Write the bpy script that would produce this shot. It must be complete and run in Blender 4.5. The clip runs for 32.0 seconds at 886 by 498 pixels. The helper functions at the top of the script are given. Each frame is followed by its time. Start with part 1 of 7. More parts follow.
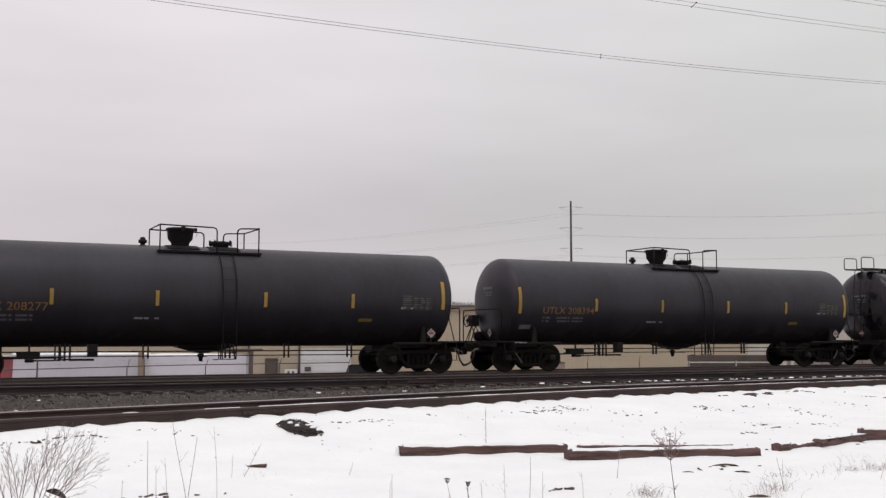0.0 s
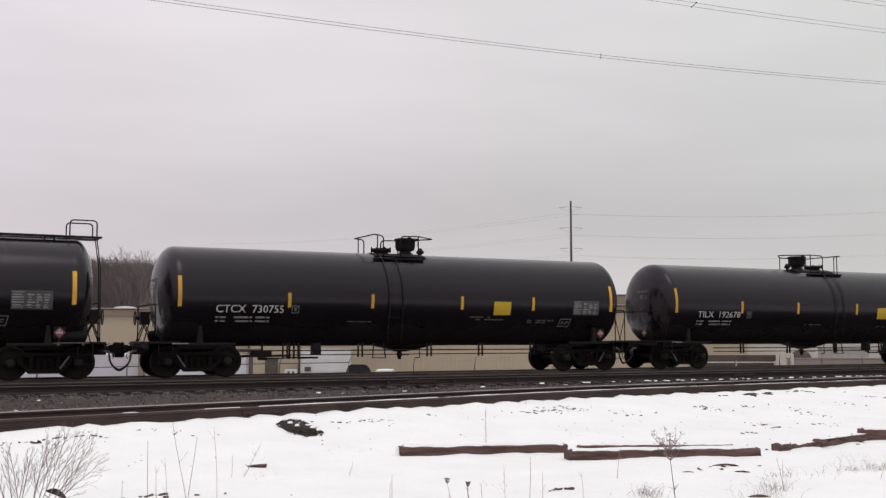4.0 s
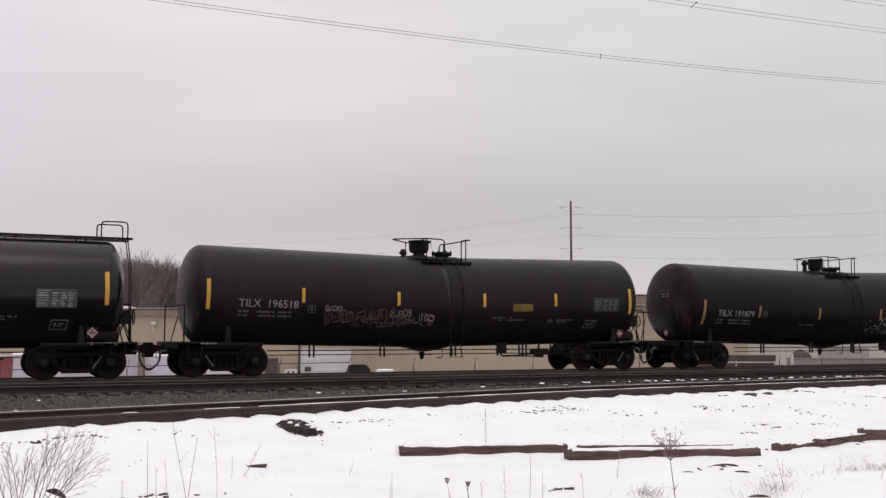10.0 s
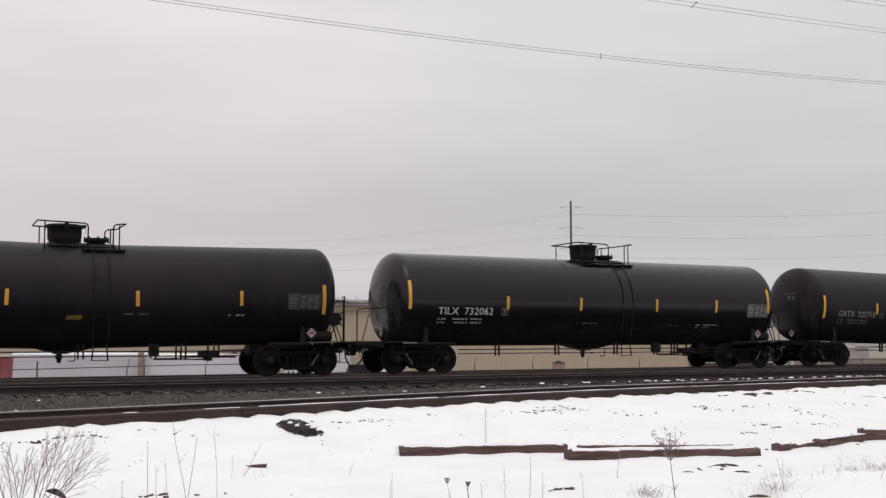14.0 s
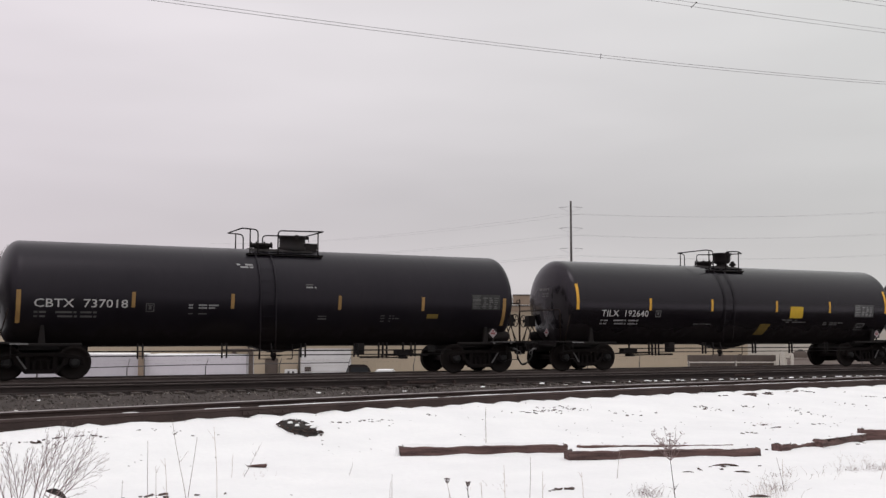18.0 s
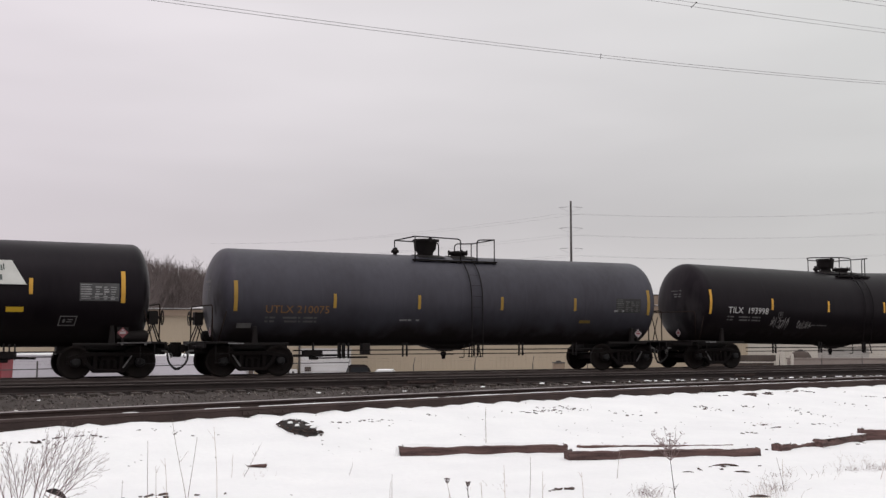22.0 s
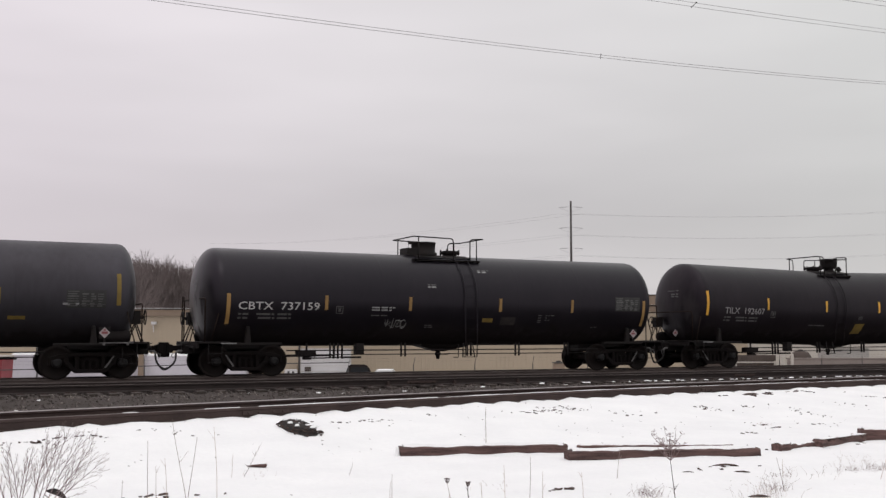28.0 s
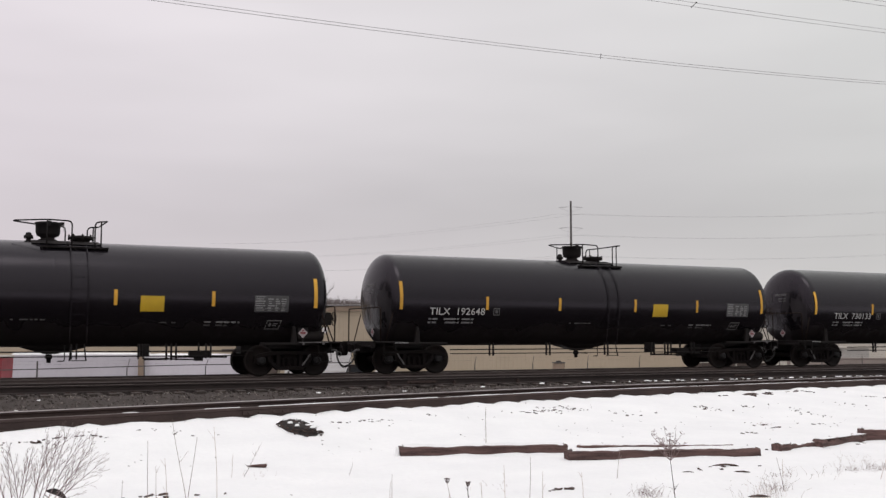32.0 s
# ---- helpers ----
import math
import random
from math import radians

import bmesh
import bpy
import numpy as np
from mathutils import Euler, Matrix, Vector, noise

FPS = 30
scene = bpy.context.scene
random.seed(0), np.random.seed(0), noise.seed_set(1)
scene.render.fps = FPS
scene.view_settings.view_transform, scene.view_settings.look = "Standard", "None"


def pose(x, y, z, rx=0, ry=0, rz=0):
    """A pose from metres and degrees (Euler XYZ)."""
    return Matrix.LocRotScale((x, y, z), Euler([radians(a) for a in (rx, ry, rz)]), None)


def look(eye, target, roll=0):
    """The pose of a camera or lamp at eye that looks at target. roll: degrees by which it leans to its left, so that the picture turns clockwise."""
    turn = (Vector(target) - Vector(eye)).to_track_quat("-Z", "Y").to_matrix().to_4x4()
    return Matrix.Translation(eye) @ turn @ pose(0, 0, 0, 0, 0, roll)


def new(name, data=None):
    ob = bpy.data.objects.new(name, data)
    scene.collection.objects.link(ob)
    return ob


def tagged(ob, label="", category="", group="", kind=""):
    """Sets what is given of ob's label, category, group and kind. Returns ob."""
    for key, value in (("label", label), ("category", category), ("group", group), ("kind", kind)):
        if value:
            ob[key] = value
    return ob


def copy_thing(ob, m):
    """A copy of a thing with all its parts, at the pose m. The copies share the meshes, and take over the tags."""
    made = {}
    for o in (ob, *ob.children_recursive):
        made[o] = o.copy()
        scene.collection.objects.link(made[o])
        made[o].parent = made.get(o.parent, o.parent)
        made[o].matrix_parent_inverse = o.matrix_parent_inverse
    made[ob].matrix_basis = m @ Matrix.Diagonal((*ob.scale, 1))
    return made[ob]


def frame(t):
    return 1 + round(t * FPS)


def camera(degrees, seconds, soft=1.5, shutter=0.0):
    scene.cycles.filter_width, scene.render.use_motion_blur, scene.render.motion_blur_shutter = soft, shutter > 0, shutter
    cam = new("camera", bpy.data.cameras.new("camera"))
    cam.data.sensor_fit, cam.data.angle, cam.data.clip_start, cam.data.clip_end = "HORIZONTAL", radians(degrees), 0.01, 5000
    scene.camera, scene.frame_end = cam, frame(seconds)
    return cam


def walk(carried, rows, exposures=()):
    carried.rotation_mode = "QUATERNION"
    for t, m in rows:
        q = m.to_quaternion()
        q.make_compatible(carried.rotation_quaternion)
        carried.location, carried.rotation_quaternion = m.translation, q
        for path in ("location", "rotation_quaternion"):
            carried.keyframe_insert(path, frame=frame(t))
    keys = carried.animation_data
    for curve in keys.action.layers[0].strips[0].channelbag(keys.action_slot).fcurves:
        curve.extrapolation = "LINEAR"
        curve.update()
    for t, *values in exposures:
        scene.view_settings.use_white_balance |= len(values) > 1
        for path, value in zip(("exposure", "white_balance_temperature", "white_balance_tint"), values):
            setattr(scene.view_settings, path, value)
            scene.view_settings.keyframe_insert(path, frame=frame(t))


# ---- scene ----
# The camera stands on a tripod; the train runs along the x axis towards -x, rail heads at z = 0.
cam = camera(46.37, 32.0, soft=1.4)
EYE = pose(0, -31.9, 1.19, 94.84, 0, -26.3)
walk(cam, [(0, EYE), (32, EYE)], exposures=[(0, 0.0), (32, 0.0)])

# ---- light: a closed overcast sky, brighter overhead, and a wide veiled sun behind the camera ----
world = bpy.data.worlds.new("overcast")
scene.world = world
world.use_nodes = True
wn, wl = world.node_tree.nodes, world.node_tree.links
wn.clear()
w_out, w_bg = wn.new("ShaderNodeOutputWorld"), wn.new("ShaderNodeBackground")
w_co = wn.new("ShaderNodeTexCoord")
w_sky = wn.new("ShaderNodeTexSky")
w_sky.sky_type, w_sky.sun_disc = "NISHITA", False
w_sky.sun_elevation, w_sky.sun_rotation = radians(38), radians(200)
w_sky.air_density, w_sky.dust_density = 1.0, 4.0
w_sep = wn.new("ShaderNodeSeparateXYZ")
wl.new(w_co.outputs["Generated"], w_sep.inputs[0])
w_ramp = wn.new("ShaderNodeValToRGB")
SKY = ((0.0, (0.53, 0.495, 0.51)), (0.05, (0.635, 0.595, 0.61)), (0.13, (0.645, 0.61, 0.625)), (0.30, (0.77, 0.735, 0.75)), (1.0, (1.16, 1.13, 1.14)))
while len(w_ramp.color_ramp.elements) < len(SKY):
    w_ramp.color_ramp.elements.new(0.5)
for el, (p, c) in zip(w_ramp.color_ramp.elements, SKY):
    el.position, el.color = p, (*c, 1)
wl.new(w_sep.outputs["Z"], w_ramp.inputs[0])
# broad soft cloud bands
w_map = wn.new("ShaderNodeMapping")
w_map.inputs["Scale"].default_value = (1.6, 1.6, 7.0)
wl.new(w_co.outputs["Generated"], w_map.inputs[0])
w_noise = wn.new("ShaderNodeTexNoise")
w_noise.inputs["Scale"].default_value, w_noise.inputs["Detail"].default_value = 1.3, 3.0
wl.new(w_map.outputs[0], w_noise.inputs["Vector"])
w_cl = wn.new("ShaderNodeMapRange")
w_cl.inputs["From Min"].default_value, w_cl.inputs["From Max"].default_value = 0.3, 0.7
w_cl.inputs["To Min"].default_value, w_cl.inputs["To Max"].default_value = 0.93, 1.08
wl.new(w_noise.outputs["Fac"], w_cl.inputs["Value"])
w_mul = wn.new("ShaderNodeMixRGB")
w_mul.blend_type, w_mul.inputs[0].default_value = "MULTIPLY", 1.0
wl.new(w_ramp.outputs[0], w_mul.inputs[1])
wl.new(w_cl.outputs[0], w_mul.inputs[2])
# a broad darker cloud low over the railway; the lens's colour cast, rosy to neutral, put into the sky's tint
w_dot, w_soft = wn.new("ShaderNodeVectorMath"), wn.new("ShaderNodeMapRange")
w_dot.operation, w_dot.inputs[1].default_value = "DISTANCE", (0.26, 0.49, 0.45)
w_flat = wn.new("ShaderNodeMapping")
w_flat.inputs["Scale"].default_value = (0.55, 0.55, 4.0)
wl.new(w_co.outputs["Generated"], w_flat.inputs[0])
wl.new(w_flat.outputs[0], w_dot.inputs[0])
w_soft.interpolation_type = "SMOOTHSTEP"
for key_, value_ in (("From Min", 0.0), ("From Max", 0.30), ("To Min", 0.88), ("To Max", 1.0)):
    w_soft.inputs[key_].default_value = value_
wl.new(w_dot.outputs["Value"], w_soft.inputs["Value"])
w_patch = wn.new("ShaderNodeMixRGB")
w_patch.blend_type, w_patch.inputs[0].default_value = "MULTIPLY", 1.0
wl.new(w_mul.outputs[0], w_patch.inputs[1])
wl.new(w_soft.outputs[0], w_patch.inputs[2])
w_side, w_tint, w_hue = wn.new("ShaderNodeVectorMath"), wn.new("ShaderNodeValToRGB"), wn.new("ShaderNodeMixRGB")
w_side.operation, w_side.inputs[1].default_value = "DOT_PRODUCT", (0.8965, -0.4431, 0.0)
w_half = wn.new("ShaderNodeMapRange")
w_half.inputs["From Min"].default_value, w_half.inputs["From Max"].default_value = -0.45, 0.45
wl.new(w_co.outputs["Generated"], w_side.inputs[0])
wl.new(w_side.outputs["Value"], w_half.inputs["Value"])
wl.new(w_half.outputs[0], w_tint.inputs[0])
for el, c in zip(w_tint.color_ramp.elements, ((1.02, 0.985, 1.02), (0.955, 1.0, 0.965))):
    el.color = (*c, 1)
w_hue.blend_type, w_hue.inputs[0].default_value = "MULTIPLY", 1.0
wl.new(w_patch.outputs[0], w_hue.inputs[1])
wl.new(w_tint.outputs[0], w_hue.inputs[2])
w_mix = wn.new("ShaderNodeMixRGB")
w_mix.blend_type, w_mix.inputs[0].default_value = "ADD", 0.004
wl.new(w_hue.outputs[0], w_mix.inputs[1])
wl.new(w_sky.outputs[0], w_mix.inputs[2])
wl.new(w_mix.outputs[0], w_bg.inputs["Color"])
w_bg.inputs["Strength"].default_value = 1.0
wl.new(w_bg.outputs[0], w_out.inputs[0])

sun = new("sun", bpy.data.lights.new("sun", "SUN"))
sun.data.energy, sun.data.angle, sun.data.color = 0.5, radians(30), (1.0, 0.97, 0.94)
sun.matrix_world = look((0, 0, 0), (0.15, 0.30, -0.9))


# ---- materials ----
def surf(name, base, dark=None, scale=3.0, fine=40.0, rough=0.7, rvar=0.1, bump=0.2, metal=0.0, stretch=(1, 1, 1), spec=0.5, amount=0.7, random=0.0, dist=0.02):
    """A surface with variation at two scales (stains and grain) in metres, and fine relief."""
    m = bpy.data.materials.new(name)
    m.use_nodes = True
    n, l = m.node_tree.nodes, m.node_tree.links
    b = n["Principled BSDF"]
    co = n.new("ShaderNodeTexCoord")
    mp = n.new("ShaderNodeMapping")
    mp.inputs["Scale"].default_value = stretch
    l.new(co.outputs["Object"], mp.inputs[0])
    big, small = n.new("ShaderNodeTexNoise"), n.new("ShaderNodeTexNoise")
    for t, s, d in ((big, scale, 5.0), (small, fine, 3.0)):
        t.inputs["Scale"].default_value, t.inputs["Detail"].default_value = s, d
        l.new(mp.outputs[0], t.inputs["Vector"])
    add = n.new("ShaderNodeMath")
    add.operation = "MULTIPLY_ADD"
    l.new(small.outputs["Fac"], add.inputs[0])
    add.inputs[1].default_value = 0.4
    l.new(big.outputs["Fac"], add.inputs[2])
    rng = n.new("ShaderNodeMapRange")
    rng.inputs["From Min"].default_value, rng.inputs["From Max"].default_value = 0.45, 0.95
    rng.inputs["To Min"].default_value, rng.inputs["To Max"].default_value = 0.0, amount
    l.new(add.outputs[0], rng.inputs["Value"])
    mix = n.new("ShaderNodeMixRGB")
    dark = dark or tuple(c * 0.6 for c in base)
    mix.inputs[1].default_value, mix.inputs[2].default_value = (*base, 1), (*dark, 1)
    l.new(rng.outputs[0], mix.inputs[0])
    col = mix.outputs[0]
    if random:
        info, hsv, r2 = n.new("ShaderNodeObjectInfo"), n.new("ShaderNodeHueSaturation"), n.new("ShaderNodeMapRange")
        r2.inputs["To Min"].default_value, r2.inputs["To Max"].default_value = 1 - random, 1 + random
        l.new(info.outputs["Random"], r2.inputs["Value"])
        l.new(r2.outputs[0], hsv.inputs["Value"])
        l.new(col, hsv.inputs["Color"])
        col = hsv.outputs[0]
    l.new(col, b.inputs["Base Color"])
    rr = n.new("ShaderNodeMapRange")
    rr.inputs["To Min"].default_value, rr.inputs["To Max"].default_value = max(0.02, rough - rvar), min(1, rough + rvar)
    l.new(add.outputs[0], rr.inputs["Value"])
    l.new(rr.outputs[0], b.inputs["Roughness"])
    b.inputs["Metallic"].default_value, b.inputs["Specular IOR Level"].default_value = metal, spec
    if bump:
        bp = n.new("ShaderNodeBump")
        bp.inputs["Strength"].default_value, bp.inputs["Distance"].default_value = bump, dist
        l.new(add.outputs[0], bp.inputs["Height"])
        l.new(bp.outputs[0], b.inputs["Normal"])
    return m


SNOW = surf("snow", (0.86, 0.86, 0.865), (0.74, 0.74, 0.755), 1.1, 14, 0.8, 0.1, 0.9, amount=0.6, dist=0.06)
BALLAST = surf("ballast_gravel", (0.062, 0.049, 0.045), (0.034, 0.027, 0.025), 1.3, 24, 0.95, 0.05, 1.0, dist=0.05)
STONE = surf("ballast_stone", (0.17, 0.148, 0.138), (0.06, 0.05, 0.047), 1.1, 20, 0.9, 0.1, 0.4)
# single stones differ from grey to brown
n_, l_ = STONE.node_tree.nodes, STONE.node_tree.links
geo_, ramp_ = n_.new("ShaderNodeNewGeometry"), n_.new("ShaderNodeValToRGB")
ramp_.color_ramp.elements.new(0.55)
for el, p, c in zip(ramp_.color_ramp.elements, (0.0, 0.7, 1.0), ((0.062, 0.051, 0.047), (0.096, 0.079, 0.073), (0.22, 0.19, 0.176))):
    el.position, el.color = p, (*c, 1)
l_.new(geo_.outputs["Random Per Island"], ramp_.inputs[0])
l_.new(ramp_.outputs[0], n_["Principled BSDF"].inputs["Base Color"])
RAIL = surf("rusty_rail_steel", (0.066, 0.041, 0.037), (0.026, 0.018, 0.017), 2, 30, 0.75, 0.1, 0.3, 0.2)
GREYRAIL = surf("grey_brown_rail_steel", (0.115, 0.090, 0.086), (0.062, 0.047, 0.044), 2, 30, 0.75, 0.1, 0.3, 0.1)
DARKRAIL = surf("dark_brown_rail_steel", (0.030, 0.0205, 0.0195), (0.016, 0.0115, 0.011), 2, 30, 0.85, 0.1, 0.3)
RAILHEAD = surf("dull_rail_head", (0.155, 0.125, 0.12), (0.075, 0.058, 0.054), 1.5, 20, 0.6, 0.1, 0.1, 0.3)
SHINE = surf("worn_rail_head", (0.46, 0.42, 0.42), (0.24, 0.20, 0.20), 1.5, 20, 0.42, 0.1, 0.1, 0.85)
TIE = surf("creosoted_wood", (0.055, 0.042, 0.036), (0.02, 0.016, 0.015), 2, 18, 0.9, 0.05, 0.6, stretch=(6, 1, 6), random=0.3)
LOG = surf("weathered_timber", (0.185, 0.108, 0.097), (0.045, 0.025, 0.023), 3.5, 34, 0.9, 0.05, 0.9, amount=1.1, stretch=(0.6, 6, 6), random=0.2)
BARK = surf("dead_bark", (0.085, 0.052, 0.045), (0.03, 0.02, 0.018), 6, 40, 0.95, 0.05, 0.6)
TWIG = surf("bare_twigs", (0.25, 0.185, 0.182), (0.14, 0.10, 0.098), 3, 30, 0.9, 0.05, 0.0)
WOODS = surf("bare_woodland", (0.128, 0.102, 0.099), (0.080, 0.063, 0.061), 0.3, 2, 0.95, 0.05, 0.0, random=0.2)
STRAW = surf("dry_weed", (0.44, 0.36, 0.32), (0.28, 0.215, 0.19), 4, 40, 0.9, 0.05, 0.0, random=0.3)
BLACK = surf("black_tank_paint", (0.0052, 0.0042, 0.0060), (0.0085, 0.0072, 0.0086), 0.55, 7, 0.19, 0.07, 0.06, stretch=(1, 1, 0.35), amount=0.8, spec=0.33)
DULL = surf("dusty_black_tank_paint", (0.0060, 0.0044, 0.0062), (0.0165, 0.0130, 0.0158), 0.7, 6, 0.36, 0.13, 0.06, stretch=(1, 1, 0.3), amount=0.9, spec=0.175)
MATTE = surf("matt_black_tank_paint", (0.0046, 0.0034, 0.0046), (0.0125, 0.0098, 0.0115), 0.7, 6, 0.36, 0.13, 0.06, stretch=(1, 1, 0.3), amount=0.9, spec=0.115)
SATIN = surf("satin_blue_black_tank_paint", (0.0060, 0.0051, 0.0077), (0.0120, 0.0102, 0.0130), 0.6, 6, 0.30, 0.1, 0.06, stretch=(1, 1, 0.3), amount=0.9, spec=0.235)
SOOT = surf("sooty_grey_tank_paint", (0.0275, 0.0255, 0.0325), (0.0115, 0.0102, 0.0130), 0.5, 6, 0.42, 0.1, 0.06, stretch=(1, 1, 0.3), amount=0.9, spec=0.35)
GREY = surf("blue_grey_tank_paint", (0.048, 0.0475, 0.060), (0.022, 0.021, 0.026), 0.5, 6, 0.45, 0.1, 0.06, stretch=(1, 1, 0.3), amount=0.8, spec=0.35)
SLATE = surf("slate_grey_tank_paint", (0.038, 0.0362, 0.0435), (0.018, 0.0168, 0.0195), 0.5, 6, 0.45, 0.1, 0.06, stretch=(1, 1, 0.3), amount=0.9, spec=0.35)
IRON = surf("black_painted_iron", (0.0098, 0.0086, 0.0092), (0.0180, 0.0132, 0.0125), 3, 30, 0.65, 0.15, 0.1, spec=0.16)
RUSTY = surf("rusted_black_iron", (0.0120, 0.0075, 0.0060), (0.0255, 0.0135, 0.0101), 3, 30, 0.8, 0.1, 0.1, spec=0.15)
CAST = surf("grimy_cast_steel", (0.0078, 0.0064, 0.0068), (0.0135, 0.0098, 0.0092), 3, 25, 0.85, 0.1, 0.3, spec=0.10)
WHEEL = surf("rusty_wheel_steel", (0.0085, 0.0062, 0.0062), (0.017, 0.0112, 0.0098), 4, 30, 0.75, 0.1, 0.2, 0.0, spec=0.22)
CAP = surf("bearing_cap", (0.020, 0.0185, 0.020), (0.008, 0.008, 0.008), 8, 50, 0.6, 0.1, 0.1, spec=0.25)
RUBBER = surf("black_rubber", (0.014, 0.013, 0.013), (0.03, 0.028, 0.027), 5, 40, 0.8, 0.1, 0.1)


def belly_and_end_dust(m, grime=(0.019, 0.0152, 0.0155), dust=(0.040, 0.036, 0.038)):
    """Tank finish: rougher, less specular and brownish towards the bottom, with streaked dust on the dished ends."""
    n, l = m.node_tree.nodes, m.node_tree.links
    b = n["Principled BSDF"]
    b.inputs["Specular Tint"].default_value = (1.0, 0.91, 1.03, 1)
    co, sep = n.new("ShaderNodeTexCoord"), n.new("ShaderNodeSeparateXYZ")
    l.new(co.outputs["Object"], sep.inputs[0])

    def ramp(src, a, z, lo=0.0, hi=1.0):
        r = n.new("ShaderNodeMapRange")
        r.interpolation_type = "SMOOTHSTEP"
        for key, value in (("From Min", a), ("From Max", z), ("To Min", lo), ("To Max", hi)):
            r.inputs[key].default_value = value
        l.new(src, r.inputs["Value"])
        return r.outputs[0]

    def calc(op, p, q):
        k = n.new("ShaderNodeMath")
        k.operation = op
        for i, v in enumerate((p, q)):
            if isinstance(v, float):
                k.inputs[i].default_value = v
            else:
                l.new(v, k.inputs[i])
        return k.outputs[0]

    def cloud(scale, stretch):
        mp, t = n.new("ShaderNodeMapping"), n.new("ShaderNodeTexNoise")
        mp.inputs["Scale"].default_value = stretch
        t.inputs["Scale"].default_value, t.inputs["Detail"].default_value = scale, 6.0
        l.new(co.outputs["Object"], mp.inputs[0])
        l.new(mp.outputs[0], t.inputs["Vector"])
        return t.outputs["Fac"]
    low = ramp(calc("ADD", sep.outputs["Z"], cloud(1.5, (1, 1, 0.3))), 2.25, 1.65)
    far = n.new("ShaderNodeMath")
    far.operation = "ABSOLUTE"
    l.new(sep.outputs["X"], far.inputs[0])
    ends = calc("MULTIPLY", ramp(far.outputs[0], 7.62, 7.95), ramp(cloud(2.2, (1, 1, 0.45)), 0.42, 0.68))
    ends = calc("MULTIPLY", ends, ramp(sep.outputs["Z"], 3.3, 1.9, 0.25, 1.0))
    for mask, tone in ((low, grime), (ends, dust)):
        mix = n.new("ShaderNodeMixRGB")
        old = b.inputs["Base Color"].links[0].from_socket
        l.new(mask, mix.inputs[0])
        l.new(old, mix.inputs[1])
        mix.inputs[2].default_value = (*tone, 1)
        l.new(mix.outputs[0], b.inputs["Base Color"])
    dull_mask = calc("MAXIMUM", low, ends)
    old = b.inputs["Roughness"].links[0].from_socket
    l.new(calc("MAXIMUM", old, calc("MULTIPLY", dull_mask, 0.85)), b.inputs["Roughness"])
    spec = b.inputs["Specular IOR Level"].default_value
    l.new(calc("SUBTRACT", spec, calc("MULTIPLY", dull_mask, spec * 0.6)), b.inputs["Specular IOR Level"])


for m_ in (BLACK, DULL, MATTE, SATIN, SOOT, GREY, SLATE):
    belly_and_end_dust(m_)
YELLOW = surf("yellow_reflective_tape", (0.68, 0.36, 0.03), (0.50, 0.25, 0.025), 4, 40, 0.45, 0.1, 0.0, random=0.15)
PANEL = surf("yellow_panel_paint", (0.60, 0.385, 0.018), (0.46, 0.285, 0.018), 3, 30, 0.5, 0.1, 0.0)
GRIMY = surf("smeared_grime", (0.022, 0.016, 0.015), (0.010, 0.008, 0.008), 5, 30, 0.8, 0.1, 0.0)
AMBER = surf("worn_amber_tape", (0.34, 0.20, 0.065), (0.17, 0.095, 0.03), 4, 30, 0.65, 0.1, 0.0, random=0.15)
OCHRE = surf("faded_ochre_paint", (0.20, 0.13, 0.02), (0.11, 0.075, 0.02), 4, 30, 0.7, 0.1, 0.0)
DIMMARK = surf("dulled_stencil_paint", (0.30, 0.285, 0.295), (0.17, 0.16, 0.165), 6, 50, 0.65, 0.1, 0.0)
MARK = surf("white_stencil_paint", (0.55, 0.54, 0.54), (0.36, 0.35, 0.35), 6, 50, 0.6, 0.1, 0.0)
FADED = surf("faded_white_paint", (0.16, 0.155, 0.155), (0.08, 0.078, 0.078), 5, 40, 0.7, 0.1, 0.0)
GOLD = surf("faded_gold_paint", (0.24, 0.115, 0.035), (0.07, 0.04, 0.02), 5, 40, 0.6, 0.1, 0.0)
DECAL = surf("grey_decal", (0.068, 0.066, 0.069), (0.034, 0.033, 0.034), 5, 40, 0.6, 0.1, 0.0)
RED = surf("red_placard", (0.22, 0.045, 0.055), (0.15, 0.05, 0.055), 8, 60, 0.5, 0.1, 0.0)
WHITE = surf("white_paint", (0.52, 0.505, 0.51), (0.43, 0.415, 0.42), 1.2, 15, 0.55, 0.1, 0.05)
TRAILER = surf("offwhite_steel", (0.385, 0.362, 0.395), (0.31, 0.29, 0.31), 0.4, 5, 0.6, 0.1, 0.05)
PALERTRAILER = surf("paler_offwhite_steel", (0.454, 0.427, 0.466), (0.366, 0.342, 0.366), 0.4, 5, 0.6, 0.1, 0.05)
SCRAP = surf("dark_scrap", (0.03, 0.024, 0.022), (0.012, 0.01, 0.01), 6, 40, 0.9, 0.05, 0.5)
BANNER = surf("white_banner", (0.58, 0.575, 0.55), (0.44, 0.44, 0.42), 2, 15, 0.55, 0.1, 0.0)
SCUFF = surf("scuffed_paint", (0.022, 0.021, 0.022), (0.008, 0.007, 0.008), 2.5, 20, 0.5, 0.1, 0.0)
OLDDECAL = surf("worn_decal", (0.022, 0.021, 0.021), (0.012, 0.0115, 0.0115), 5, 40, 0.6, 0.1, 0.0)
PRINT = surf("grey_print", (0.30, 0.295, 0.30), (0.12, 0.118, 0.12), 6, 40, 0.6, 0.1, 0.0)
GREYINK = surf("faded_print", (0.115, 0.11, 0.11), (0.05, 0.05, 0.05), 6, 40, 0.6, 0.1, 0.0)
DIM = surf("dim_print", (0.085, 0.08, 0.08), (0.03, 0.03, 0.03), 6, 40, 0.6, 0.1, 0.0)
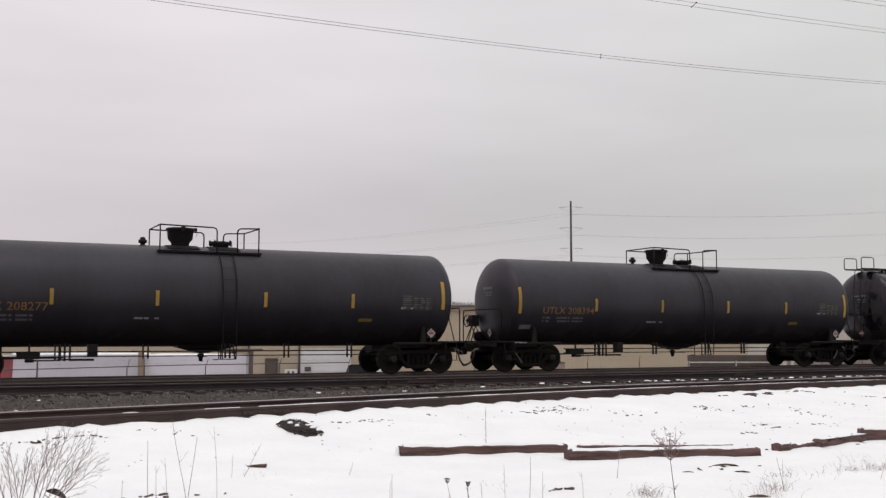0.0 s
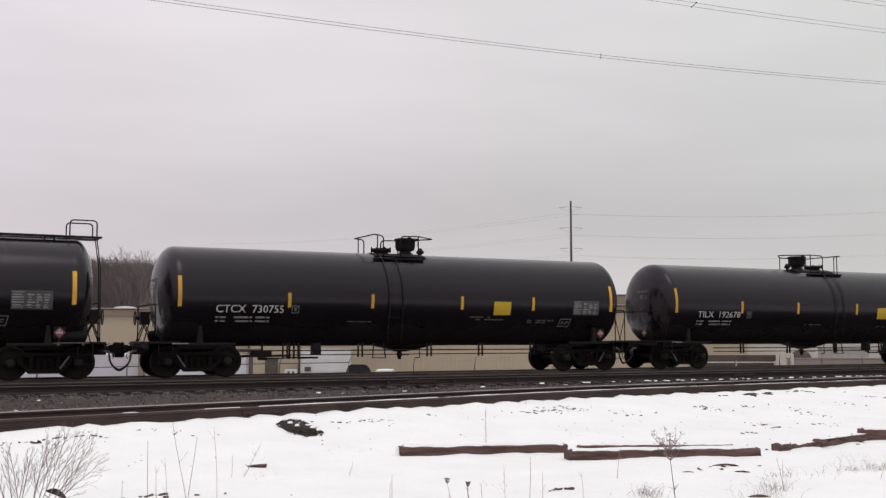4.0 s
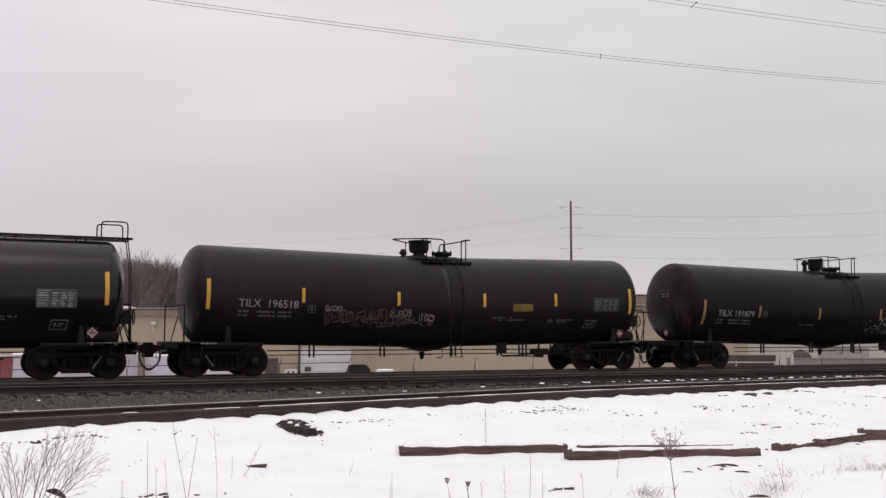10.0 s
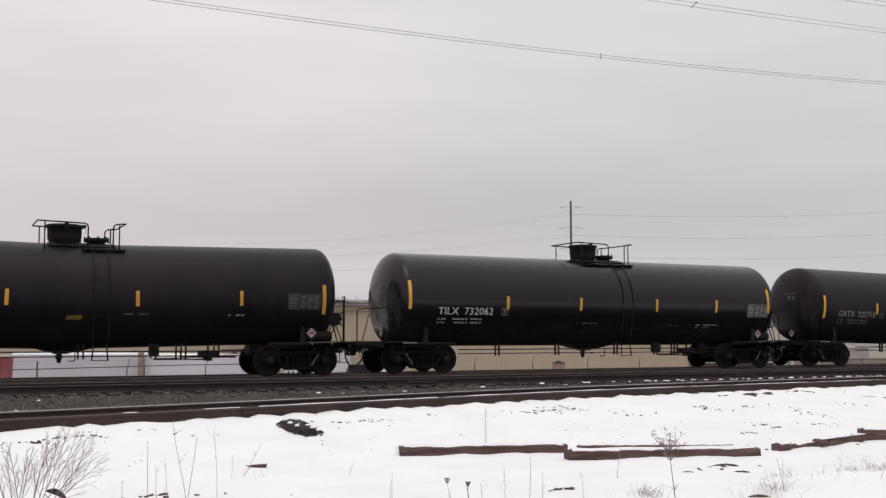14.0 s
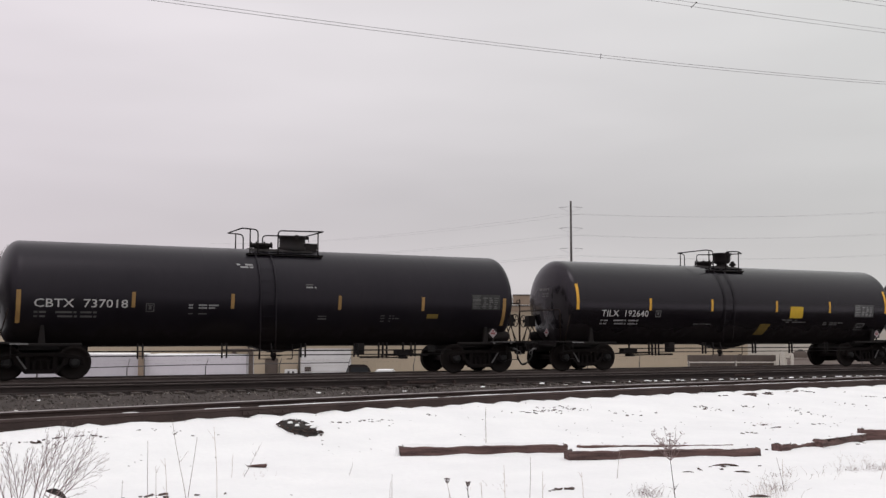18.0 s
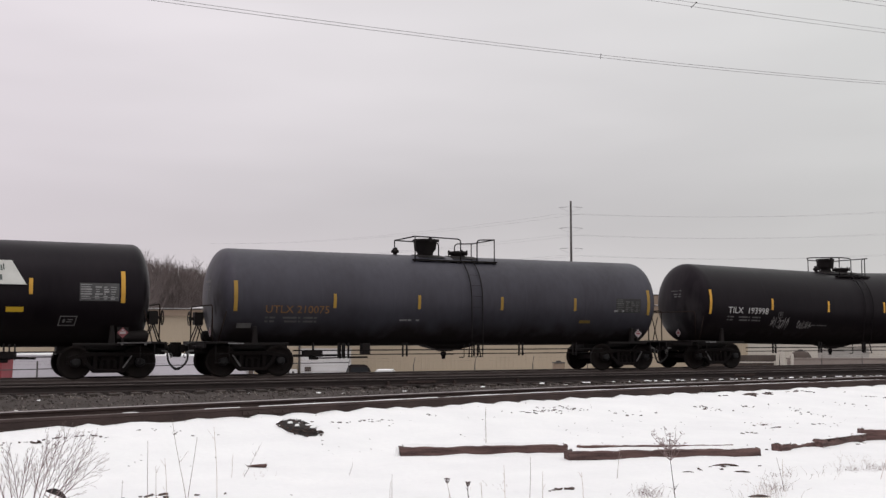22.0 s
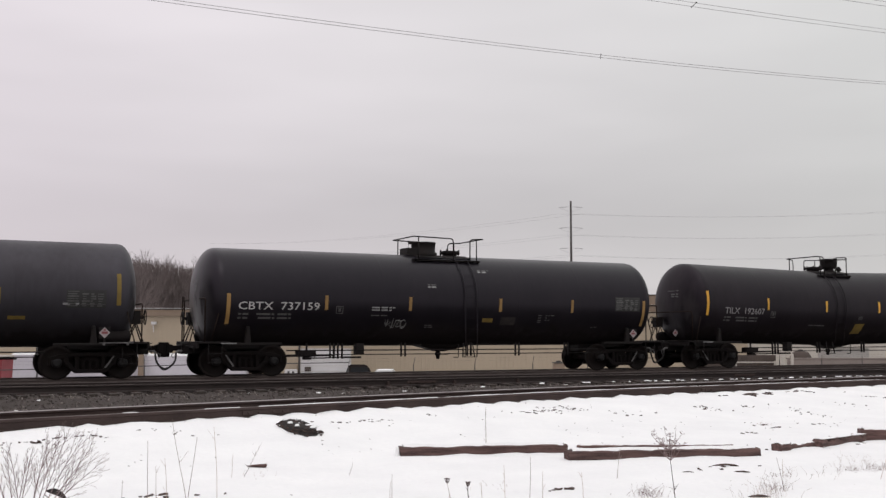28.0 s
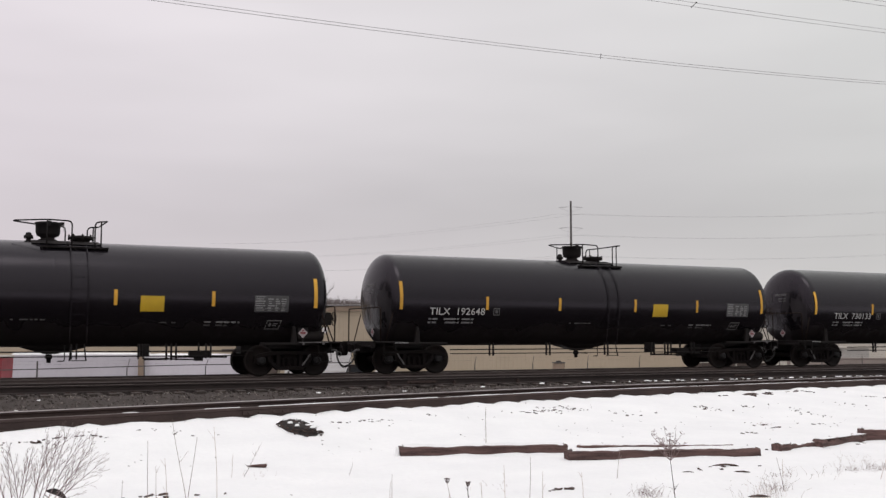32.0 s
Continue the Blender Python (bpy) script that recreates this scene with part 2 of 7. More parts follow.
GREEN = surf("banner_lettering", (0.075, 0.09, 0.085), (0.05, 0.062, 0.06), 5, 40, 0.6, 0.1, 0.0)
BLUE = surf("banner_emblem_blue", (0.29, 0.33, 0.38), (0.14, 0.18, 0.24), 5, 40, 0.6, 0.1, 0.0)
SPRAY = surf("pale_spray_paint", (0.23, 0.215, 0.215), (0.05, 0.046, 0.047), 3, 20, 0.6, 0.1, 0.0)
HAZE = surf("thin_grey_overspray", (0.060, 0.056, 0.058), (0.014, 0.012, 0.013), 4, 14, 0.7, 0.1, 0.0)
SPRAYR = surf("rusty_spray_paint", (0.062, 0.032, 0.027), (0.016, 0.011, 0.011), 3, 20, 0.6, 0.1, 0.0)
OLIVE = surf("faded_lime_paint", (0.07, 0.085, 0.02), (0.02, 0.022, 0.01), 3, 20, 0.6, 0.1, 0.0)
LIME = surf("lime_spray_paint", (0.20, 0.185, 0.03), (0.08, 0.075, 0.02), 3, 20, 0.6, 0.1, 0.0)
BEIGE = surf("beige_metal_siding", (0.33, 0.268, 0.198), (0.275, 0.225, 0.165), 0.25, 3, 0.65, 0.1, 0.1, amount=0.6)
FASCIA = surf("brown_fascia", (0.20, 0.145, 0.105), (0.15, 0.11, 0.08), 0.5, 6, 0.7, 0.1, 0.1)
PALE = surf("pale_wall_paint", (0.40, 0.365, 0.325), (0.33, 0.30, 0.265), 0.4, 4, 0.7, 0.1, 0.1)
BROWN = surf("dark_brown_boards", (0.075, 0.055, 0.045), (0.045, 0.034, 0.03), 1.0, 12, 0.8, 0.1, 0.2)
STEEL = surf("galvanised_steel", (0.30, 0.29, 0.285), (0.18, 0.17, 0.165), 3, 30, 0.5, 0.1, 0.1, 0.6)
STUCCO = surf("brown_grey_stucco", (0.215, 0.178, 0.160), (0.155, 0.128, 0.114), 0.8, 8, 0.85, 0.1, 0.2)
CONCRETE = surf("grey_concrete", (0.34, 0.32, 0.30), (0.25, 0.235, 0.22), 1, 14, 0.9, 0.05, 0.2)
COCK = surf("worn_pale_steel", (0.12, 0.115, 0.118), (0.05, 0.045, 0.044), 6, 40, 0.6, 0.1, 0.1)
LEDGE = surf("pale_grey_ledge_paint", (0.16, 0.15, 0.155), (0.05, 0.045, 0.046), 5, 40, 0.8, 0.1, 0.0)
PLACARD = surf("weathered_placard", (0.42, 0.37, 0.38), (0.22, 0.17, 0.175), 9, 60, 0.6, 0.1, 0.0)
DUMP = surf("red_steel", (0.20, 0.014, 0.022), (0.09, 0.010, 0.014), 1, 12, 0.55, 0.1, 0.1)
GLASS = surf("dark_glazing", (0.012, 0.012, 0.014), (0.02, 0.021, 0.022), 1, 5, 0.6, 0.05, 0.0, spec=0.02)
CARDARK = surf("dark_car_paint", (0.014, 0.012, 0.012), (0.028, 0.024, 0.023), 1, 8, 0.85, 0.1, 0.0, spec=0.0)
WIRE = surf("aluminium_conductor", (0.42, 0.41, 0.42), (0.34, 0.33, 0.34), 1, 5, 0.5, 0.1, 0.0, 0.4)
POLE = surf("weathered_pole_steel", (0.055, 0.047, 0.046), (0.034, 0.029, 0.028), 0.5, 5, 0.7, 0.1, 0.1)


# ---- building kit ----
class Kit:
    """Collects faces of one part, then makes one mesh of them."""

    def __init__(self):
        self.v, self.f, self.s = [], [], []

    def quad(self, verts, faces, smooth=False):
        o = len(self.v)
        self.v += [tuple(p) for p in verts]
        self.f += [tuple(o + i for i in f) for f in faces]
        self.s += [smooth] * len(faces)
        return self

    def box(self, x0, x1, y0, y1, z0, z1, m=None):
        p = [Vector((x, y, z)) for x in (x0, x1) for y in (y0, y1) for z in (z0, z1)]
        if m:
            p = [m @ q for q in p]
        return self.quad(p, [(0, 1, 3, 2), (4, 6, 7, 5), (0, 4, 5, 1), (2, 3, 7, 6), (0, 2, 6, 4), (1, 5, 7, 3)])

    def prism(self, poly, y0, y1, m=None):
        """A polygon in x, z, drawn out along y."""
        n = len(poly)
        p = [Vector((x, y, z)) for y in (y0, y1) for x, z in poly]
        if m:
            p = [m @ q for q in p]
        return self.quad(p, [tuple(range(n)), tuple(range(2 * n - 1, n - 1, -1))] + [(i, i + n, (i + 1) % n + n, (i + 1) % n) for i in range(n)])

    def tube(self, pts, r, seg=6, r1=None, cap=True):
        pts = [Vector(p) for p in pts]
        r1 = r if r1 is None else r1
        vs, n = [], len(pts)
        side = None
        for i, p in enumerate(pts):
            d = (pts[min(i + 1, n - 1)] - pts[max(i - 1, 0)]).normalized()
            if side is None:
                side = d.orthogonal().normalized()
            side = (side - d * side.dot(d)).normalized()
            up = d.cross(side)
            rr = r + (r1 - r) * i / max(1, n - 1)
            vs += [p + (side * math.cos(a) + up * math.sin(a)) * rr for a in (2 * math.pi * k / seg for k in range(seg))]
        fs = [(i * seg + k, i * seg + (k + 1) % seg, (i + 1) * seg + (k + 1) % seg, (i + 1) * seg + k) for i in range(n - 1) for k in range(seg)]
        self.quad(vs, fs, seg > 4)
        if cap and seg > 3:
            o = len(self.v) - len(vs)
            self.f += [tuple(o + k for k in reversed(range(seg))), tuple(o + (n - 1) * seg + k for k in range(seg))]
            self.s += [False, False]
        return self

    def lathe(self, prof, m=None, seg=20, smooth=True):
        """A profile of (radius, height) turned round z, then placed by m."""
        vs, m = [], m or Matrix()
        for r, h in prof:
            vs += [m @ Vector((r * math.cos(a), r * math.sin(a), h)) for a in (2 * math.pi * k / seg for k in range(seg))]
        n = len(prof)
        self.quad(vs, [(i * seg + k, i * seg + (k + 1) % seg, (i + 1) * seg + (k + 1) % seg, (i + 1) * seg + k) for i in range(n - 1) for k in range(seg)], smooth)
        o = len(self.v) - len(vs)
        self.f += [tuple(o + k for k in reversed(range(seg))), tuple(o + (n - 1) * seg + k for k in range(seg))]
        self.s += [False, False]
        return self

    def mesh(self, name, mat, bevel=0.0):
        me = bpy.data.meshes.new(name)
        me.from_pydata(self.v, [], self.f)
        me.polygons.foreach_set("use_smooth", self.s)
        me.materials.append(mat)
        if bevel:
            bm = bmesh.new()
            bm.from_mesh(me)
            bmesh.ops.recalc_face_normals(bm, faces=bm.faces)
            edges = [e for e in bm.edges if len(e.link_faces) == 2 and e.calc_face_angle(0) > 0.6]
            bmesh.ops.bevel(bm, geom=edges, offset=bevel, segments=1, affect="EDGES", clamp_overlap=True)
            bm.to_mesh(me)
            bm.free()
        else:
            me.validate()
        return me


MADE = {}


def once(key, build):
    if key not in MADE:
        MADE[key] = build()
    return MADE[key]


def part(name, me, parent, label="", m=None):
    ob = new(name, me)
    ob.parent = parent
    if m:
        ob.matrix_basis = m
    return tagged(ob, label)


def thing(name, label, category, m=None, group="", kind="", me=None):
    ob = new(name, me)
    if me is None:
        ob.empty_display_size = 0.2
    if m:
        ob.matrix_basis = m
    return tagged(ob, label, category, group, kind)


def bend(pts, r=0.12, n=4):
    """A bent pipe's centre line: corners rounded with the radius r."""
    pts = [Vector(p) for p in pts]
    out = [pts[0]]
    for a, b, c in zip(pts, pts[1:], pts[2:]):
        k = min(r, (a - b).length / 2.01, (c - b).length / 2.01)
        p, q = b + (a - b).normalized() * k, b + (c - b).normalized() * k
        out += [p.lerp(b, t).lerp(b.lerp(q, t), t) for t in (i / n for i in range(n + 1))]
    return out + [pts[-1]]


def yard(u, w, z=0.0):
    """A place behind the railway, by its distance w out and u across from the tripod."""
    a = radians(-26.3)
    return Vector((u * math.cos(a) - w * math.sin(a), -31.9 + u * math.sin(a) + w * math.cos(a), z))


def yard_pose(u, w, z=0.0, turn=0.0):
    p = yard(u, w, z)
    return pose(p.x, p.y, p.z, 0, 0, -26.3 + turn)


# ---- the setting: ground, ballast, tracks ----
def siding_y(x):
    """The siding's centre line: straight, then easing into the main line's direction."""
    if x < 10:
        return -14.78 + 0.25 * (x - 1)
    s, e = min(x - 10, 7), min(max(0, x - 17), 13)
    r = min(max(0, x - 30), 36)
    return -12.53 + 0.25 * s - 0.145 * s * s / 14 + 0.105 * e + 0.105 * (r - r * r / 72)


def smooth(a, b, x):
    t = max(0.0, min(1.0, (x - a) / (b - a)))
    return t * t * (3 - 2 * t)


def ground_z(x, y):
    d = (siding_y(x) - y) * 0.975
    if d > 0.7:
        z = -0.140 - 0.012 * smooth(8, 14, x) - 0.355 * smooth(0.9, 5.0, d)
        if d < 60:
            z += (0.055 * abs(math.sin(x * 4.6 + 1.6 * noise.noise((x * 0.6, 0, 9)))) - 0.045 + 0.05 * noise.noise((x * 1.3, 0, 3))) * smooth(1.5, 0.8, d)
            z += 0.05 * (0 + 0.5 * noise.noise((x * 0.5, y * 0.5, 0)) + 0.8 * noise.noise((x * 1.7, y * 1.7, 5)))
        z = max(z, -0.175) if d < 1.2 else z
        return z if d > 0.77 else -0.42
    if y < 2.4:
        return -0.62
    z = -0.62 - 1.2 * smooth(2.4, 9.5, y) - 0.7 * smooth(9.5, 16, y)
    return z + (0.05 * noise.noise((x * 0.4, y * 0.4, 8)) if y < 60 else 0)


def sheet(name, xs, rows, zf, mat):
    """A grid over the columns xs; rows(x) gives its y values."""
    vs, m = [], len(rows(0))
    for x in xs:
        vs += [(x, y, zf(x, y)) for y in rows(x)]
    fs = [(i * m + j, (i + 1) * m + j, (i + 1) * m + j + 1, i * m + j + 1) for i in range(len(xs) - 1) for j in range(m - 1)]
    k = Kit()
    k.quad(vs, fs, True)
    me = bpy.data.meshes.new(name)
    me.from_pydata(k.v, [], k.f)
    me.polygons.foreach_set("use_smooth", k.s)
    me.materials.append(mat)
    return me


XS = [-2500, -700, -250, -100, -50, -25, -12, -6, -3, -1.5] + [i * 0.22 for i in range(0, 200)] + [46, 49, 53, 58, 64, 72, 85, 110, 160, 260, 450, 800, 1600, 3000]
FRONT = [2500, 900, 300, 120, 60, 40, 30, 24, 20] + [17 - 0.28 * i for i in range(56)] + [1.2, 1.08, 0.97, 0.88, 0.82, 0.78, 0.74]
BACK = [2.5, 4, 6, 8, 9.5, 11, 13, 16, 20, 26, 34, 45, 60, 90, 140, 220, 400, 900, 2500]
ground = thing("ground", "snow-covered ground falling away from the railway", "ground", kind="structure",
               me=sheet("ground", XS, lambda x: [siding_y(x) - d / 0.975 for d in FRONT] + [siding_y(x) * 0.5 - 0.4] + BACK, ground_z, SNOW))


def ballast_z(x, y):
    ds, dm = abs(siding_y(x) - y), abs(y)
    dm = min(dm, abs(y + 4.25))
    z = -0.45 + 0.20 * smooth(2.3, 1.25, ds) + 0.19 * smooth(2.4, 1.4, dm)
    z = min(z, -0.225)
    return z + 0.035 * noise.noise((x * 1.4, y * 1.4, 1)) + 0.03 * noise.noise((x * 6, y * 6, 2)) - 0.3 * smooth(2.4, 3.4, y)


BX = [-200, -100, -50, -20, -8, -3] + [i * 0.16 for i in range(-6, 290)] + [50, 58, 70, 90, 140, 240, 500]
ballast = thing("ballast", "dark grey-brown crushed stone ballast between the tracks", "ballast", kind="structure",
                me=sheet("ballast", BX, lambda x: [siding_y(x) - 0.76 + (3.5 - siding_y(x) + 0.76) * j / 80 for j in range(81)], ballast_z, BALLAST))


def loose_stones(count):
    """Loose ballast stones, each an uneven lump."""
    rnd, k = random.Random(5), Kit()
    base = [Vector(p).normalized() for p in ((1, 0, 0), (-1, 0, 0), (0, 1, 0), (0, -1, 0), (0, 0, 1), (0, 0, -1))]
    fs = [(0, 2, 4), (2, 1, 4), (1, 3, 4), (3, 0, 4), (2, 0, 5), (1, 2, 5), (3, 1, 5), (0, 3, 5)]
    for _ in range(count):
        x = rnd.uniform(-0.5, 44)
        lo = siding_y(x) - 0.6
        y = lo + (-4.6 - lo) * rnd.random()
        r = rnd.uniform(0.012, 0.042)
        turn = Euler((rnd.random() * 6, rnd.random() * 6, rnd.random() * 6)).to_matrix()
        c = Vector((x, y, ballast_z(x, y) + r * 0.3))
        k.quad([c + turn @ Vector((q.x * r * rnd.uniform(0.7, 1.4), q.y * r * rnd.uniform(0.6, 1.2), q.z * r * rnd.uniform(0.4, 0.75))) for q in base], fs)
    me = bpy.data.meshes.new("stones")
    me.from_pydata(k.v, [], k.f)
    me.materials.append(STONE)
    return me


tagged(part("loose_stone", loose_stones(46000), ballast, "loose angular ballast stones"), kind="stuff")


def snow_lump(k, x, y, z, rx, ry, rz, rnd, n=9):
    ring = [(rx * rnd.uniform(0.7, 1.2) * math.cos(a), ry * rnd.uniform(0.7, 1.2) * math.sin(a)) for a in (2 * math.pi * i / n for i in range(n))]
    vs = [(x + a, y + b, z) for a, b in ring] + [(x + a * 0.7, y + b * 0.7, z + rz * 0.8) for a, b in ring] + [(x, y, z + rz)]
    k.quad(vs, [(i, (i + 1) % n, (i + 1) % n + n, i + n) for i in range(n)] + [(i + n, (i + 1) % n + n, 2 * n) for i in range(n)], True)


RAIL_SHAPE = [(-0.076, -0.186), (0.076, -0.186), (0.076, -0.174), (0.02, -0.158), (0.009, -0.145), (0.009, -0.06), (0.036, -0.042), (0.037, -0.008), (0.028, -0.003),
              (-0.028, -0.003), (-0.037, -0.008), (-0.036, -0.042), (-0.009, -0.06), (-0.009, -0.145), (-0.02, -0.158), (-0.076, -0.174)]
CROWN_SHAPE = [(-0.0395, -0.013), (0.0395, -0.013), (0.0395, -0.005), (0.032, 0.001), (-0.032, 0.001), (-0.0395, -0.005)]
HEAD_SHAPE = [(-0.033, -0.007), (0.033, -0.007), (0.030, 0.0), (-0.030, 0.0)]


def sweep(name, line, shape, off, mat):
    """A cross-section carried along a line in plan, shifted sideways by off."""
    k, n = Kit(), len(shape)
    vs = []
    for i, p in enumerate(line):
        a, b = Vector(line[max(0, i - 1)]), Vector(line[min(len(line) - 1, i + 1)])
        d = (b - a).normalized()
        side = Vector((-d.y, d.x))
        vs += [(p[0] + side.x * (off + s), p[1] + side.y * (off + s), z) for s, z in shape]
    k.quad(vs, [(i * n + j, i * n + (j + 1) % n, (i + 1) * n + (j + 1) % n, (i + 1) * n + j) for i in range(len(line) - 1) for j in range(n)])
    return k.mesh(name, mat)


def track(name, label, line, ties, across=0.0):
    tr = thing(name, label, "railway track", kind="structure")
    for off in (-0.7525, 0.7525):
        steel = {"main_track": GREYRAIL, "middle_track": DARKRAIL}.get(name, RAIL)
        r = part("rail", sweep("rail", line, RAIL_SHAPE, off, steel), tr, "brown steel rail")
        bright = name == "siding_track" and off > 0
        part("rail_head", sweep("rail_head", line, CROWN_SHAPE if bright else HEAD_SHAPE, off, SHINE if bright else RAILHEAD), r, "worn pale rail head" if bright else "dull rail head")
    tie = once("tie", lambda: Kit().box(-0.115, 0.115, -1.3, 1.3, -0.37, -0.188).mesh("tie", TIE, 0.015))
    plate = once("plate", lambda: Kit().box(-0.1, 0.1, -0.17, 0.17, -0.188, -0.178).box(-0.05, 0.05, -0.105, -0.08, -0.178, -0.155).box(-0.05, 0.05, 0.08, 0.105, -0.178, -0.155).mesh("tie_plate", RAIL))
    rnd = random.Random(len(line))
    for x in ties:
        y = siding_y(x) if name == "siding_track" else across
        a = 0 if name != "siding_track" else math.degrees(math.atan((siding_y(x + 0.1) - y) / 0.1))
        t = part("tie", tie, tr, m=pose(x, y, rnd.uniform(-0.012, 0.0), rnd.uniform(-0.4, 0.4), 0, a + rnd.uniform(-1, 1)))
        part("tie_plate", plate, t, m=pose(0, -0.7525, 0.0))
    return tr


main_track = track("main_track", "main line of worn steel rails on dark ties", [(-200, 0), (0, 0), (500, 0)], [-1 + 0.53 * i for i in range(84)])
middle_track = track("middle_track", "second main line of rusty steel rails", [(-200, -4.25), (0, -4.25), (500, -4.25)], [-1.2 + 0.53 * i for i in range(84)], -4.25)
SX = [-120, -40] + [i for i in range(-10, 80, 2)] + [150, 500]
siding_track = track("siding_track", "rusty siding track half buried in snow", [(x, siding_y(x)) for x in SX], [0.2 + 0.56 * i for i in range(54)])
# joint bars on the rails' near faces
jb = once("joint", lambda: Kit().box(-0.45, 0.45, -0.022, 0.0, -0.135, -0.055).box(-0.36, -0.32, -0.045, 0, -0.115, -0.08).box(-0.16, -0.12, -0.045, 0, -0.115, -0.08).box(0.12, 0.16, -0.045, 0, -0.115, -0.08).box(0.32, 0.36, -0.045, 0, -0.115, -0.08).mesh("joint_bar", RAIL, 0.006))
for x in (12.6, 24.6):
    part("joint_bar", jb, middle_track, "bolted joint bar", m=pose(x, -5.015, 0))
anchor = once("anchor", lambda: Kit().box(-0.035, 0.035, -0.085, 0.0, -0.19, -0.06).box(-0.05, 0.05, -0.12, -0.05, -0.20, -0.17).mesh("rail_anchor", RAIL, 0.006))
for x in (11.55, 13.63, 15.75):
    part("rail_anchor", anchor, middle_track, "rusty rail anchor", m=pose(x, -5.02, 0))
for x in (5.2, 17.2):
    part("joint_bar", jb, siding_track, "bolted joint bar", m=pose(x, siding_y(x) - 0.785, 0, 0, 0, math.degrees(math.atan(siding_y(x + 0.5) - siding_y(x - 0.5)))))


def track_snow():
    """Snow left between the siding's rails and in patches on the tie ends."""
    rnd, k = random.Random(9), Kit()
    offs, xs = (-0.63, -0.57, -0.50, -0.42, -0.34, -0.2), [1.4 + 0.1 * i for i in range(420)]
    vs = []
    for x in xs:
        keep = smooth(-0.08, 0.08, 0.55 * noise.noise((x * 1.9, 3, 1)) + 0.1 * min(x - 3.4, 3.0) - 0.012 * max(0, x - 14))
        for o, z in zip(offs, (-0.27, -0.09, 0.0, 0.0, -0.07, -0.28)):
            top = -0.013 + 0.010 * noise.noise((x * 1.3, o * 2, 6)) - 0.12 * (1 - keep)
            vs.append((x, siding_y(x) + o, z if z < -0.2 else top + z))
    m = len(offs)
    k.quad(vs, [(i * m + j, (i + 1) * m + j, (i + 1) * m + j + 1, i * m + j + 1) for i in range(len(xs) - 1) for j in range(m - 1)], True)
    for q in range(46):
        x = 14.6 + 0.53 * q + rnd.uniform(-0.1, 0.1)
        if rnd.random() < 0.3 + 0.03 * q and siding_y(x) < -6.1:
            for _ in range(rnd.randrange(1, 4)):
                snow_lump(k, x + rnd.uniform(-0.1, 0.1), rnd.uniform(-5.66, -5.36), -0.2, rnd.uniform(0.03, 0.11), rnd.uniform(0.03, 0.09), rnd.uniform(0.010, 0.034), rnd)
    for _ in range(16):
        x, y = rnd.uniform(9, 22), rnd.uniform(-7.6, -5.2)
        if y > siding_y(x) + 1.0:
            snow_lump(k, x, y, ballast_z(x, y) - 0.01, rnd.uniform(0.03, 0.09), rnd.uniform(0.03, 0.07), rnd.uniform(0.02, 0.05), rnd)
    for x, y in ((1.63, -8.24), (1.74, -7.29), (1.77, -7.71), (1.69, -8.27), (1.54, -8.94), (4.69, -7.88), (4.78, -7.70), (4.59, -8.05), (3.29, -8.47), (7.44, -6.52), (2.32, -8.38), (7.48, -5.40), (8.41, -6.44)) + tuple((rnd.uniform(2, 22), rnd.uniform(-7.5, -5.2)) for _ in range(22)):
        if y > siding_y(x) + 1:
            snow_lump(k, x, y, ballast_z(x, y) - 0.01, rnd.uniform(0.04, 0.11), rnd.uniform(0.04, 0.1), rnd.uniform(0.015, 0.04), rnd)
    return k.mesh("track_snow", SNOW)


thing("track_snow", "thin remnants of snow lying along the tracks", "snow", kind="stuff", me=track_snow())


# ---- the train: tank cars ----
R, ZC = 1.525, 2.415     # shell radius and centre height
A_END, A_DEEP, B_END, B_DEEP = -7.52, 0.62, 7.72, 0.54     # seam and depth of the dished heads at either end


def lettering(text, wide, tall, mat, bold=0.012, slant=0.0):
    """Letters of the built-in font as a flat mesh, fitted to a width and height, centred, in x, y."""
    cu = bpy.data.curves.new("lettering", "FONT")
    cu.body, cu.resolution_u, cu.offset, cu.shear = text, 2, bold, slant
    ob = new("lettering", cu)
    bpy.context.view_layer.update()
    me = bpy.data.meshes.new_from_object(ob.evaluated_get(bpy.context.evaluated_depsgraph_get()))
    bpy.data.objects.remove(ob)
    bpy.data.curves.remove(cu)
    co = np.zeros(len(me.vertices) * 3)
    me.vertices.foreach_get("co", co)
    co = co.reshape(-1, 3)
    lo, hi = co.min(0), co.max(0)
    co[:, 0] = (co[:, 0] - (lo[0] + hi[0]) / 2) * wide / (hi[0] - lo[0])
    co[:, 1] = (co[:, 1] - (lo[1] + hi[1]) / 2) * tall / (hi[1] - lo[1])
    co[:, 2] = 0
    me.vertices.foreach_set("co", co.ravel())
    me.materials.clear()
    me.materials.append(mat)
    return me


def on_shell(x, z, out=0.006):
    """A pose on the near side of the shell: local x along the car, local y up the paint, local z outwards."""
    a = math.asin(max(-1, min(1, (z - ZC) / R)))
    return pose(x, -math.cos(a) * (R + out), z, 90 - math.degrees(a), 0, 0)


def patch(k, x0, x1, z0, z1, out=0.006, lean=0.0, n=4):
    """A painted or stuck-on field that follows the shell's curve."""
    vs = []
    for i in range(n + 1):
        z = z0 + (z1 - z0) * i / n
        a = math.asin((z - ZC) / R)
        y = -math.cos(a) * (R + out)
        zz = ZC + math.sin(a) * (R + out)
        s = lean * i / n
        vs += [(x0 + s, y, zz), (x1 + s, y, zz)]
    return k.quad(vs, [(2 * i, 2 * i + 1, 2 * i + 3, 2 * i + 2) for i in range(n)], True)


